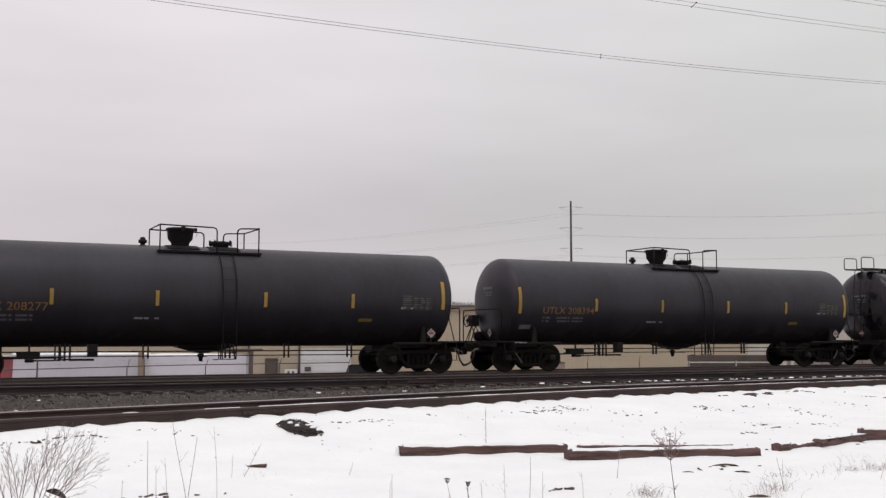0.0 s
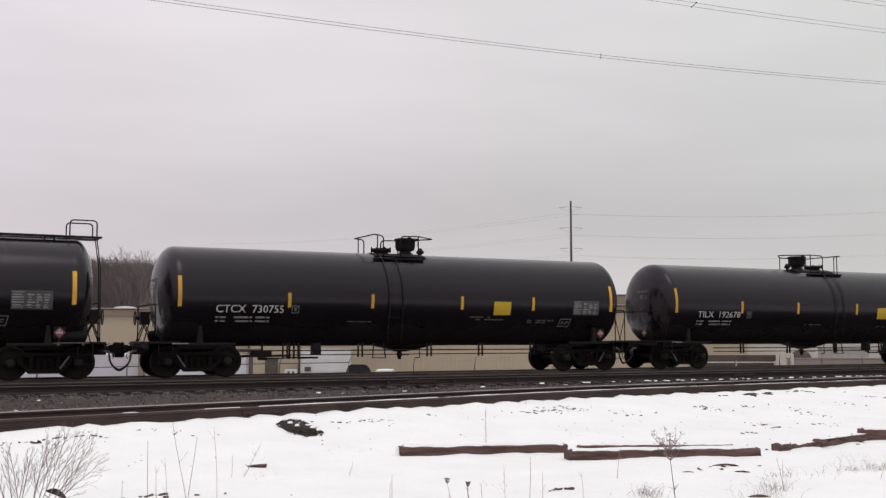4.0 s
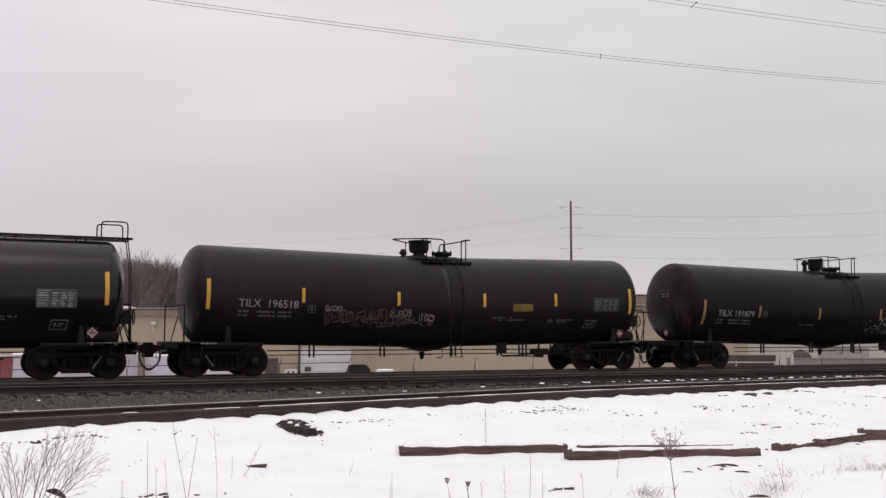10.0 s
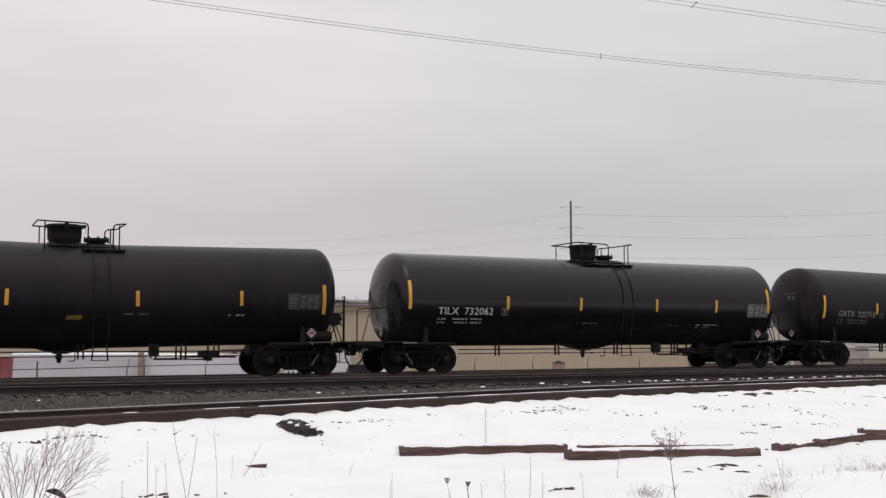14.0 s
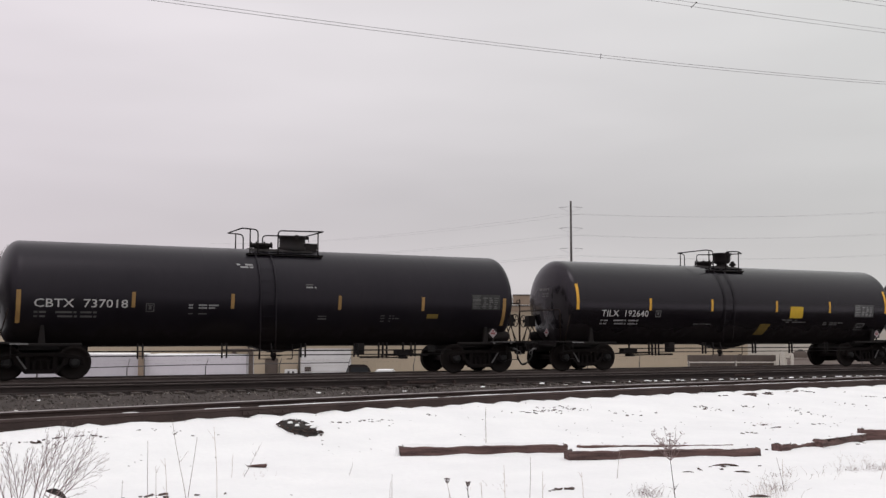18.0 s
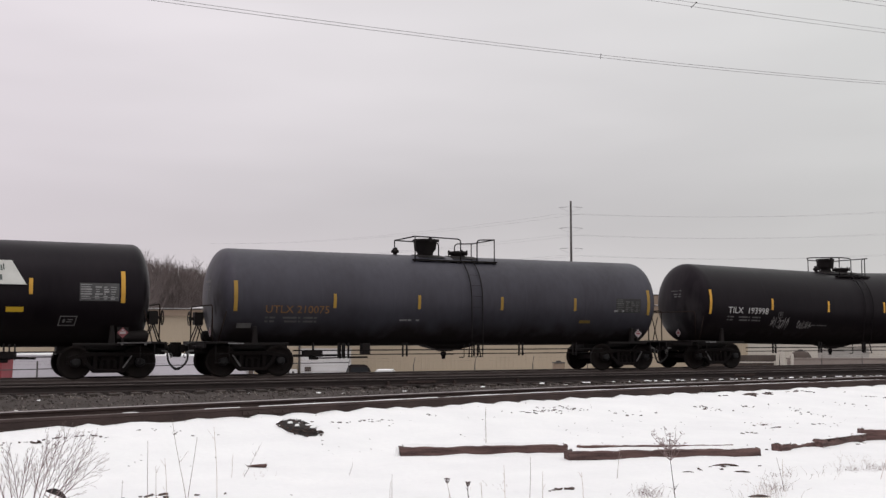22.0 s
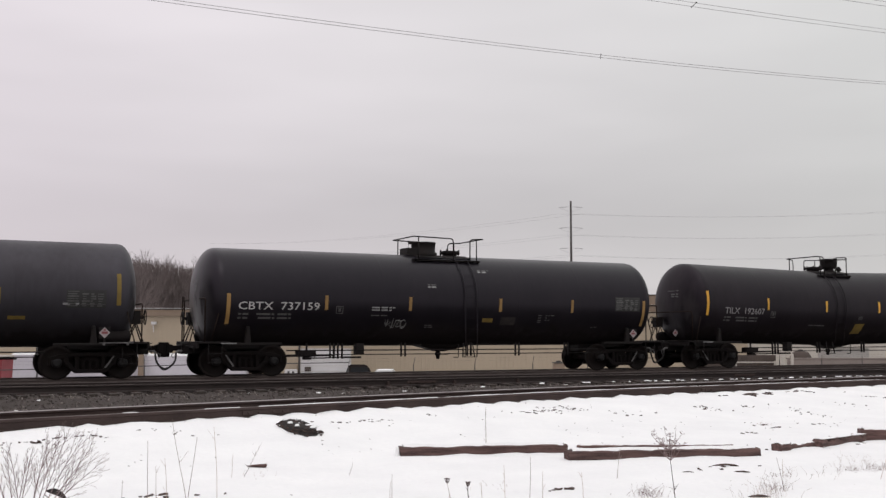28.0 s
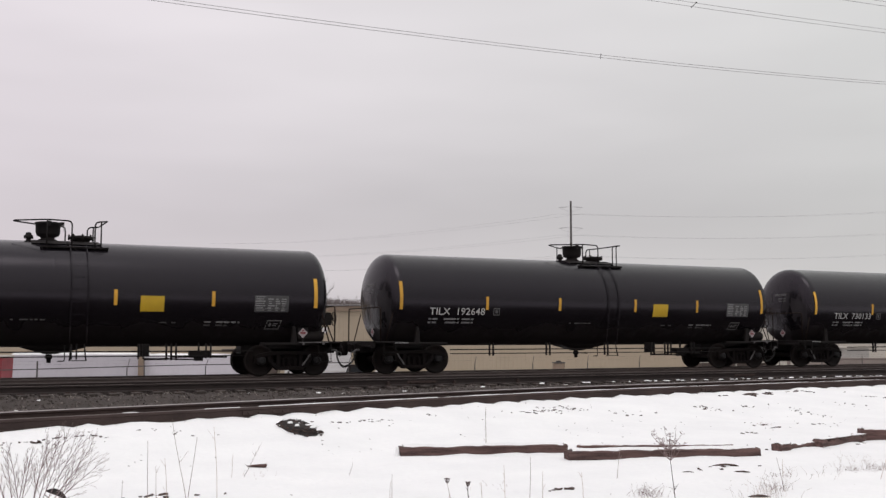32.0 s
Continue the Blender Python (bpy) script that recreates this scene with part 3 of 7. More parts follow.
def sag(x):
    """How far a funnel-bottomed tank, sloping to its middle, stands over a level one."""
    return -0.062 + 0.0185 * abs(x)


def tank_mesh(mat, sloped=False):
    dome = [(R * math.sin(a), math.cos(a) ** 0.92) for a in (math.pi / 2 * i / 14 for i in range(1, 14))]
    prof = [(0.02, A_END - A_DEEP)] + [(r, A_END - A_DEEP * h) for r, h in dome]
    prof += [(R, A_END), (R, A_END + 0.02), (R, A_END + 0.05), (R + 0.0015, A_END + 0.07), (R + 0.0015, A_END + 0.085), (R, A_END + 0.105), (R, A_END + 0.14)]
    for x in (-4.9, -2.45, 0, 2.45, 4.9):
        prof += [(R, x - 0.06), (R, x - 0.02), (R + 0.002, x), (R, x + 0.02), (R, x + 0.06)]
    prof += [(R, B_END - 0.14), (R, B_END - 0.105), (R + 0.0015, B_END - 0.085), (R + 0.0015, B_END - 0.07), (R, B_END - 0.05), (R, B_END - 0.02), (R, B_END)]
    prof += [(r, B_END + B_DEEP * h) for r, h in reversed(dome)] + [(0.02, B_END + B_DEEP)]
    k = Kit().lathe(prof, pose(0, 0, ZC, 0, 90, 0), 64)
    if sloped:
        k.v = [(x, y, z + sag(x)) for x, y, z in k.v]
    return k.mesh("tank", mat)


def side_frame():
    """A cast bogie side frame: arched top chord, dropped lower chord, columns and pedestals."""
    k = Kit()
    top = [(-1.12, 0.60), (-0.95, 0.66), (-0.55, 0.74), (0.55, 0.74), (0.95, 0.66), (1.12, 0.60), (1.10, 0.52), (0.62, 0.60), (0.4, 0.63), (-0.4, 0.63), (-0.62, 0.60), (-1.10, 0.52)]
    k.prism(top, -1.09, -0.93)
    k.prism([(-0.66, 0.42), (-0.42, 0.16), (0.42, 0.16), (0.66, 0.42), (0.55, 0.46), (0.36, 0.27), (-0.36, 0.27), (-0.55, 0.46)], -1.10, -0.92)
    for s in (-1, 1):
        k.prism([(s * 0.30, 0.26), (s * 0.42, 0.26), (s * 0.42, 0.64), (s * 0.30, 0.64)][::s], -1.08, -0.94)
        k.prism([(s * 0.55, 0.44), (s * 0.68, 0.36), (s * 0.74, 0.62), (s * 0.62, 0.64)][::s], -1.08, -0.94)
        k.prism([(s * 1.04, 0.40), (s * 1.13, 0.38), (s * 1.13, 0.62), (s * 1.05, 0.60)][::s], -1.08, -0.94)
    return k.mesh("side_frame", CAST, 0.015)


def wheel_mesh():
    prof = [(0.08, -0.09), (0.10, -0.09), (0.11, -0.03), (0.37, -0.035), (0.39, -0.07), (0.445, -0.07), (0.457, -0.06), (0.457, 0.02), (0.462, 0.03), (0.482, 0.038), (0.482, 0.058), (0.40, 0.06), (0.38, 0.02), (0.12, 0.01), (0.10, 0.06), (0.08, 0.06)]
    k = Kit().lathe(prof, pose(0, 0, 0, 90, 0, 0), 36)
    for i in range(3):
        a = 2.1 * i
        k.box(-0.02, 0.02, 0.03, 0.038, -0.03, 0.03, pose(math.cos(a) * 0.24, 0, math.sin(a) * 0.24))
    return k.mesh("wheel", WHEEL)


def axle_mesh():
    return Kit().lathe([(0.085, -1.0), (0.085, -0.8), (0.095, -0.78), (0.082, 0), (0.095, 0.78), (0.085, 0.8), (0.085, 1.0)], pose(0, 0, 0, 90, 0, 0), 14).mesh("axle", WHEEL)


def cap_mesh():
    k = Kit().lathe([(0.13, 0.92), (0.14, 0.94), (0.14, 1.07), (0.11, 1.09), (0.10, 1.12), (0.05, 1.125)], pose(0, 0, 0, 90, 0, 0), 16)
    for i in range(3):
        a = 2.094 * i + 0.5
        k.lathe([(0.018, 0), (0.018, 0.03)], pose(math.cos(a) * 0.07, -1.115, math.sin(a) * 0.07, 90, 0, 0), 6)
    return k.mesh("bearing_cap", CAP)


def spring_mesh():
    prof = [(0.05, 0.27)] + [(0.062 if i % 2 else 0.05, 0.27 + 0.018 * i) for i in range(1, 14)] + [(0.05, 0.52)]
    return Kit().lathe(prof, None, 10).mesh("spring", CAST)


def bolster_mesh():
    k = Kit().box(-0.2, 0.2, -1.0, 1.0, 0.50, 0.68).box(-0.28, 0.28, -0.3, 0.3, 0.62, 0.80)
    k.box(-0.40, 0.40, -0.96, 0.96, 0.22, 0.62)
    k.box(-0.6, -0.52, -0.7, 0.7, 0.38, 0.46).box(0.52, 0.6, -0.7, 0.7, 0.38, 0.46)
    return k.mesh("truck_bolster", CAST, 0.02)


def truck(car, x):
    b = part("truck_bolster", once("bolster", bolster_mesh), car, "cast steel bogie bolster", m=pose(x, 0, 0))
    for a in (0, 180):
        part("side_frame", once("side_frame", side_frame), b, "grimy cast side frame", m=pose(0, 0, 0, 0, 0, a))
        for dx in (-0.19, 0, 0.19):
            part("spring", once("springs", spring_mesh), b, "", m=pose(dx, -1.0 if a == 0 else 1.0, 0))
    sets = []
    for dx in (-0.889, 0.889):
        w = part("wheelset", once("axle", axle_mesh), car, "rusty steel axle with two wheels", m=pose(x + dx, 0, 0.457))
        for a in (0, 180):
            part("wheel", once("wheel", wheel_mesh), w, m=pose(0, -0.7525 if a == 0 else 0.7525, 0, 0, 0, a))
            part("bearing_cap", once("cap", cap_mesh), w, m=pose(0, 0, 0, 0, 0, a))
        sets.append((w, x + dx))
    return sets


def sill_mesh(s):
    k = Kit().box(s * 5.6, s * 8.68, -0.30, 0.30, 0.66, 1.0)
    k.prism([(s * 6.35, 0.80), (s * 7.5, 0.80), (s * 7.4, 1.25), (s * 6.5, 1.25)], -0.5, 0.5)
    return k.mesh("stub_sill", IRON, 0.02)


def platform_mesh(s):
    k = Kit().box(s * 7.5, s * 8.5, -1.42, 1.42, 0.98, 1.04).box(s * 8.44, s * 8.5, -1.42, 1.42, 0.84, 1.04)
    k.box(s * 5.9, s * 7.6, -1.42, -1.28, 0.93, 1.01).box(s * 5.9, s * 7.6, 1.28, 1.42, 0.93, 1.01)
    return k.mesh("end_platform", IRON, 0.012)


def end_rail_mesh(s, top):
    """A handrail right across the end, bent down to the platform at both sides."""
    return Kit().tube(bend([(s * 8.27, -1.40, 1.0), (s * 8.27, -1.40, top), (s * 8.27, 1.40, top), (s * 8.27, 1.40, 1.0)], 0.13), 0.021).mesh("end_railing", RUSTY)


def rail_brace_mesh(s, y):
    return Kit().tube([(s * 8.09, y, 1.0), (s * 7.84, y, 1.95)], 0.018, 5).mesh("rail_brace", RUSTY)


def grab_post_mesh(s):
    """A tall grab iron beside the brake wheel."""
    k = Kit().tube([(s * 8.36, -s * 1.25, 1.0), (s * 8.36, -s * 1.25, 2.46)], 0.022, 5)
    return k.tube(bend([(s * 8.36, -s * 1.25, 2.44), (s * 8.36, -s * 1.05, 2.44), (s * 8.36, -s * 1.05, 2.30), (s * 8.36, -s * 1.25, 2.30)], 0.05), 0.014, 5).mesh("grab_post", RUSTY)


def coupler_mesh(s):
    k = Kit().box(s * 8.4, s * 8.85, -0.09, 0.09, 0.76, 0.92)
    k.prism([(s * 8.84, 0.72), (s * 8.93, 0.70), (s * 8.96, 0.58), (s * 9.08, 0.57), (s * 9.11, 0.62), (s * 9.11, 0.98), (s * 9.08, 1.02), (s * 8.97, 1.02), (s * 8.95, 0.96), (s * 8.84, 0.94)], -0.13, 0.12)
    k.box(s * 8.9, s * 9.02, -0.3, -0.1, 0.7, 0.95)
    return k.mesh("coupler", CAST, 0.008)


def hose_mesh(s):
    pts = [(s * 8.80, -0.34, 0.62), (s * 8.81, -0.35, 0.50), (s * 8.87, -0.33, 0.38), (s * 8.97, -0.28, 0.27), (s * 9.07, -0.22, 0.22)]
    return Kit().tube(pts, 0.030, 8).tube([(s * 9.0, -0.25, 0.25), (s * 9.09, -0.21, 0.21)], 0.040, 8).mesh("air_hose", RUBBER)


def angle_cock_mesh(s):
    """The bent pipe end with its valve, over the hose."""
    k = Kit().tube(bend([(s * 8.62, -0.34, 0.76), (s * 8.79, -0.34, 0.75), (s * 8.80, -0.34, 0.60)], 0.06), 0.034, 8)
    return k.tube(bend([(s * 8.83, -0.38, 0.70), (s * 8.92, -0.38, 0.68), (s * 8.93, -0.38, 0.58), (s * 8.87, -0.38, 0.55)], 0.03), 0.014, 5).mesh("angle_cock", COCK)


def brake_lever_mesh(s):
    return Kit().prism([(s * 7.585, 0.64), (s * 7.545, 0.65), (s * 7.30, 0.31), (s * 7.345, 0.29)], -1.14, -1.12).mesh("brake_lever", COCK)


def sill_mark_mesh():
    """A short line of pale stencils on the sill's side."""
    k, rnd, x = Kit(), random.Random(2), -7.78
    while x < -7.33:
        w = rnd.uniform(0.04, 0.12)
        k.box(x, x + w, -1.426, -1.421, 0.972, 1.006)
        x += w + 0.012
    return k.mesh("sill_stencil", PRINT)


def ledge_mesh():
    return Kit().box(7.10, 8.03, -1.50, -1.43, 1.0, 1.025).box(7.2, 7.26, -1.49, -1.43, 0.94, 1.0).box(7.85, 7.91, -1.49, -1.43, 0.94, 1.0).mesh("side_ledge", LEDGE)


def lever_mesh(s):
    return Kit().tube(bend([(s * 8.56, -1.35, 0.72), (s * 8.56, -1.3, 0.9), (s * 8.6, -0.4, 0.92), (s * 8.8, -0.15, 1.0)], 0.08), 0.014, 5).mesh("uncoupling_lever", IRON)


def step_mesh(s):
    k = Kit()
    for x in (7.75, 8.15):
        k.tube([(s * x, -1.4, 0.98), (s * x, -1.42, 0.42)], 0.014, 5)
    k.box(min(s * 7.74, s * 8.16), max(s * 7.74, s * 8.16), -1.5, -1.38, 0.41, 0.43).box(min(s * 7.74, s * 8.16), max(s * 7.74, s * 8.16), -1.45, -1.38, 0.68, 0.70)
    return k.mesh("sill_step", IRON)


def brake_wheel_mesh():
    k = Kit()
    ring = [(0, 0.21 * math.cos(a), 0.21 * math.sin(a)) for a in (2 * math.pi * i / 20 for i in range(21))]
    return k.tube(ring, 0.017, 6).mesh("brake_wheel", IRON)


def brake_stand_mesh(s):
    """Gear case behind the brake wheel on its splayed legs."""
    k = Kit().box(s * 8.06, s * 8.33, -s * 0.75 - 0.15, -s * 0.75 + 0.15, 1.55, 1.95).lathe([(0.05, -0.12), (0.05, 0.1)], pose(s * 8.36, -s * 0.75, 1.75, 0, 90, 0), 10)
    for x in (7.95, 8.40):
        for y in (-0.2, 0.2):
            k.tube([(s * 8.2, -s * 0.75 + y * 0.7, 1.58), (s * x, -s * 0.75 + y, 1.03)], 0.02, 5)
    return k.mesh("brake_stand", IRON)


def manway_mesh():
    return Kit().lathe([(0.25, 3.86), (0.25, 4.0), (0.30, 4.03), (0.34, 4.05), (0.34, 4.10), (0.29, 4.13), (0.1, 4.15)], None, 20).mesh("manway", IRON)


def lid_bolt_mesh():
    return Kit().lathe([(0.03, 4.0), (0.03, 4.14), (0.022, 4.145), (0.022, 4.17)], None, 6).mesh("lid_bolt", IRON)


def housing_mesh(kind):
    shapes = {
        "funnel": [(0.26, 3.86), (0.26, 3.99), (0.19, 4.02), (0.20, 4.06), (0.30, 4.10), (0.335, 4.18), (0.345, 4.42), (0.375, 4.43), (0.375, 4.475), (0.34, 4.495), (0.1, 4.51)],
        "bucket": [(0.27, 3.86), (0.27, 4.03), (0.31, 4.09), (0.37, 4.16), (0.40, 4.41), (0.44, 4.42), (0.44, 4.48), (0.40, 4.50), (0.1, 4.52)],
        "drum": [(0.42, 3.86), (0.42, 3.99), (0.46, 4.03), (0.475, 4.10), (0.485, 4.39), (0.53, 4.40), (0.53, 4.46), (0.49, 4.49), (0.1, 4.505)],
        "low": [(0.47, 3.86), (0.47, 4.04), (0.41, 4.06), (0.415, 4.33), (0.435, 4.34), (0.435, 4.39), (0.1, 4.41)],
        "narrow": [(0.22, 3.86), (0.20, 4.00), (0.27, 4.06), (0.285, 4.10), (0.29, 4.43), (0.305, 4.44), (0.30, 4.47), (0.1, 4.475)],
    }
    k = Kit().lathe(shapes[kind], None, 24)
    r, z = shapes[kind][-2]
    if kind == "low":
        k.box(0.30, 0.74, -0.30, 0.30, 3.90, 4.17)
    # hinge lug, latch and its hanging chain
    k.box(r - 0.02, r + 0.10, -0.07, 0.07, z - 0.07, z + 0.02).box(-0.05, 0.05, -r - 0.05, -r + 0.03, z - 0.12, z + 0.02)
    k.tube([(r + 0.08, -0.05, z - 0.05), (r + 0.10, -0.06, z - 0.16), (r + 0.07, -0.06, z - 0.25)], 0.008, 4)
    return k.mesh("fittings_housing", IRON)


def vent_mesh(tall):
    prof = [(0.10, 3.86), (0.10, 4.05), (0.085, 4.07), (0.085, 4.20), (0.13, 4.21), (0.13, 4.32), (0.08, 4.35), (0.05, 4.38)] if tall else [(0.10, 3.86), (0.10, 3.93), (0.07, 3.95), (0.07, 4.0), (0.13, 4.01), (0.13, 4.09), (0.08, 4.12), (0.08, 4.17), (0.03, 4.19)]
    return Kit().lathe(prof, None, 12).mesh("relief_valve", IRON)


CAGE, CAGE_Z = 0.85, 4.50     # half width and height of the handrails round the fittings


def railing_mesh(inner, post, outer, style, y):
    """One side of a handrail: up from the shell at its inner end, along, and out past a post; a tip closes it to the middle."""
    k, foot = Kit(), ZC + math.sqrt(R * R - y * y) - 0.03
    line = [(inner, y, foot), (inner, y, CAGE_Z - 0.02)]
    if style == "tip":
        line += [(post, y, CAGE_Z), (outer, math.copysign(0.10, y), CAGE_Z + 0.01)]
    elif style == "hoop":
        far = outer + (0.32 if y > 0 else 0)
        line += [(far, y, CAGE_Z), (far, y, foot)]
    else:
        line += [(outer, y, CAGE_Z + 0.01)]
    k.tube(bend(line, 0.13), 0.021)
    if style != "hoop":
        k.tube([(post, y, foot), (post, y, CAGE_Z)], 0.021, 5)
    return k.mesh("top_railing", IRON)


def cross_rail_mesh(x, half):
    return Kit().tube([(x, -half, CAGE_Z + 0.01), (x, half, CAGE_Z + 0.01)], 0.021).mesh("cross_rail", IRON)


def chain_mesh(x0, x1):
    return Kit().tube([(x0 + (x1 - x0) * i / 8, -CAGE, CAGE_Z - 0.01 - 0.09 * 4 * (i / 8) * (1 - i / 8)) for i in range(9)], 0.006, 4).mesh("guard_chain", IRON)


def top_plate_mesh(x0, x1):
    """Two gratings beside the fittings, on angle brackets."""
    k = Kit()
    for y0, y1 in ((-0.92, -0.50), (0.50, 0.92)):
        k.box(x0, x1, y0, y1, 3.72, 3.745)
        edge = y0 if y0 < 0 else y1 - 0.02
        k.box(x0, x1, edge, edge + 0.02, 3.70, 3.75)
        for x in (x0 + 0.03, (x0 + x1) / 2, x1 - 0.07):
            k.box(x, x + 0.04, y0 + 0.03, y1 - 0.03, 3.60, 3.719)
    return k.mesh("top_platform", IRON)


def pad_mesh():
    """A curved reinforcing pad on the crown of the shell."""
    k, vs = Kit(), []
    for i in range(9):
        a = radians(-24 + 6 * i)
        vs += [(x, math.sin(a) * r, ZC + math.cos(a) * r) for x, r in ((-0.5, R - 0.01), (-0.46, R + 0.03), (0.46, R + 0.03), (0.5, R - 0.01))]
    k.quad(vs, [(i * 4 + j, i * 4 + j + 1, i * 4 + j + 5, i * 4 + j + 4) for i in range(8) for j in range(3)], True)
    return k.mesh("fittings_pad", IRON)


def ladder_mesh(x0, x1, full, mat):
    """Two stringers that follow the shell from the platform down its side, with rungs."""
    k, r = Kit(), R + 0.055
    angles = [radians(62 - 6 * i) for i in range(12)]
    arc = [(-math.cos(a) * r, ZC + math.sin(a) * r) for a in angles]
    if full:
        arc = [q for q in arc if q[1] > ZC - 0.05] + [(-r - 0.01, 1.9), (-r - 0.01, 1.2), (-r + 0.02, 0.52)]
    else:
        arc += [(-1.40, 1.2), (-1.37, 0.95)]
    for x in (x0, x1):
        k.tube([(x, y, z) for y, z in arc], 0.018, 5)
    z = 3.6
    while z > (0.55 if full else 1.45):
        y = -math.sqrt(max(0.01, r * r - (z - ZC) ** 2)) if (z > ZC or not full) else -r
        k.tube([(x0, y, z), (x1, y, z)], 0.006, 4)
        z -= 0.36
    return k.mesh("side_ladder", mat if mat in (DULL, MATTE, BLACK, SATIN) else IRON)


def side_rod_mesh(low):
    return Kit().tube([(-5.75, -1.33, 0.63), (5.4, -1.33, 0.63)] if low else [(-5.75, -1.32, 0.765), (5.7, -1.32, 0.765)], 0.016 if low else 0.020, 5).mesh("grab_rod", IRON)


def hanger_mesh():
    return Kit().box(-0.09, -0.05, -1.36, -1.30, 0.55, 0.99).box(0.05, 0.09, -1.36, -1.30, 0.55, 0.99).mesh("rod_hanger", IRON)


def stirrup_mesh():
    k = Kit()
    k.tube([(-0.17, -1.34, 0.98), (-0.22, -1.40, 0.52)], 0.022, 5).tube([(0.17, -1.34, 0.98), (0.22, -1.40, 0.52)], 0.022, 5)
    k.box(-0.235, 0.235, -1.44, -1.36, 0.51, 0.53)
    return k.mesh("stirrup_step", IRON)


def outlet_mesh():
    """A sump that narrows to the outlet valve below the tank."""
    k, vs = Kit(), []
    for z, x0, x1, y in ((1.0, -0.85, 1.15, 0.42), (0.87, -0.70, 1.0, 0.36), (0.80, -0.46, 0.72, 0.28), (0.715, -0.14, 0.34, 0.16), (0.69, -0.10, 0.24, 0.12)):
        vs += [(x0, -y, z), (x1, -y, z), (x1, y, z), (x0, y, z)]
    k.quad(vs, [(i * 4 + j, i * 4 + (j + 1) % 4, i * 4 + 4 + (j + 1) % 4, i * 4 + 4 + j) for i in range(4) for j in range(4)] + [(0, 3, 2, 1), (16, 17, 18, 19)])
    k.lathe([(0.04, 0.43), (0.06, 0.44), (0.07, 0.55), (0.10, 0.56), (0.10, 0.64), (0.07, 0.685)], pose(0.05, 0, 0), 12)
    k.tube([(0.05, -0.75, 0.60), (0.05, -0.05, 0.60)], 0.018, 5).tube(bend([(0.38, -0.9, 0.95), (0.38, -0.9, 0.50), (0.20, -0.9, 0.50)], 0.04), 0.016, 5)
    return k.mesh("bottom_outlet", IRON)


def brake_gear(car, s):
    """Brake cylinder bracket, hangers, the valve block and the pull rods, on the side s."""
    o = 2.40 if s > 0 else 3.15

    def block(name, *sizes):
        def build():
            k = Kit()
            for a, b_, *rest in sizes:
                k.box(min(s * (o + a), s * (o + b_)), max(s * (o + a), s * (o + b_)), *rest)
            return k.mesh(name, IRON, 0.008)
        part(name, once((name, s, sizes), build), car)
    block("brake_bracket", (0.0, 0.26, -1.22, -0.95, 0.62, 0.98))
    block("hanger_bar", (0.10, 0.74, -1.24, -1.18, 0.51, 0.57))
    for a in (0.72, 0.86, 1.0):
        block("brake_hanger", (a, a + 0.05, -1.25, -1.19, 0.50, 0.99))
    block("brake_valve", (1.50, 2.10, -0.95, -0.66, 0.56, 0.76))
    block("valve_foot", (1.66, 1.88, -0.98, -0.70, 0.47, 0.555))
    block("valve_bracket", (1.75, 1.80, -0.85, -0.78, 0.765, 1.0))
    part("pull_rod", once(("pull_rod", s), lambda: Kit().tube([(s * (o + 0.9), -1.0, 0.60), (s * (o + 2.6), -0.95, 0.58)], 0.026, 5).mesh("pull_rod", IRON)), car)
    part("slack_rod", once(("slack_rod", s), lambda: Kit().tube([(s * (o + 0.7), -1.15, 0.55), (s * (o + 1.3), -1.0, 0.52), (s * (o + 1.8), -0.99, 0.52)], 0.022, 5).mesh("slack_rod", IRON)), car)


def reservoir_mesh():
    return Kit().lathe([(0.04, -0.46), (0.15, -0.42), (0.18, -0.34), (0.18, 0.34), (0.15, 0.42), (0.04, 0.46)], pose(0, 0, 0, 0, 90, 0), 16).mesh("air_reservoir", IRON)


def walkway_parts(car):
    for x0, x1 in ((-8.25, -1.10), (1.62, 8.45)):
        part("roof_walkway", once(("walk", x0), lambda: Kit().box(x0, x1, -0.46, -0.15, 4.06, 4.085).box(x0, x1, 0.15, 0.46, 4.06, 4.085).box(x0, x1, -0.475, -0.455, 4.045, 4.105).box(x0, x1, 0.455, 0.475, 4.045, 4.105).mesh("roof_walkway", IRON)), car, "thin dark steel roof walkway")
    stand = once("stand", lambda: Kit().box(-0.15, -0.11, -0.46, -0.36, 3.88, 4.06).box(0.11, 0.15, -0.46, -0.36, 3.88, 4.06).box(-0.15, -0.11, 0.36, 0.46, 3.88, 4.06).box(0.11, 0.15, 0.36, 0.46, 3.88, 4.06).mesh("walkway_stand", IRON))
    for x in (-6.9, -5.0, -2.95, 3.07, 5.1, 7.0):
        part("walkway_stand", stand, car, m=pose(x, 0, 0))
    for s in (-1, 1):
        for y in (-0.46, 0.46):
            part("walkway_railing", once(("loop", s, y), lambda: Kit().tube(bend([(s * 7.55, y, 4.08), (s * 7.55, y, 4.56), (s * 8.3, y, 4.56), (s * 8.3, y, 4.08)], 0.12), 0.02).mesh("walkway_railing", IRON)), car)
        part("end_ladder", once(("endlad", s), lambda: end_ladder(s)), car, "thin steel ladder up to the walkway")
    part("guard_chain", once("chain", lambda: chain_mesh(0.23, 0.90)), car, "thin sagging guard chain")


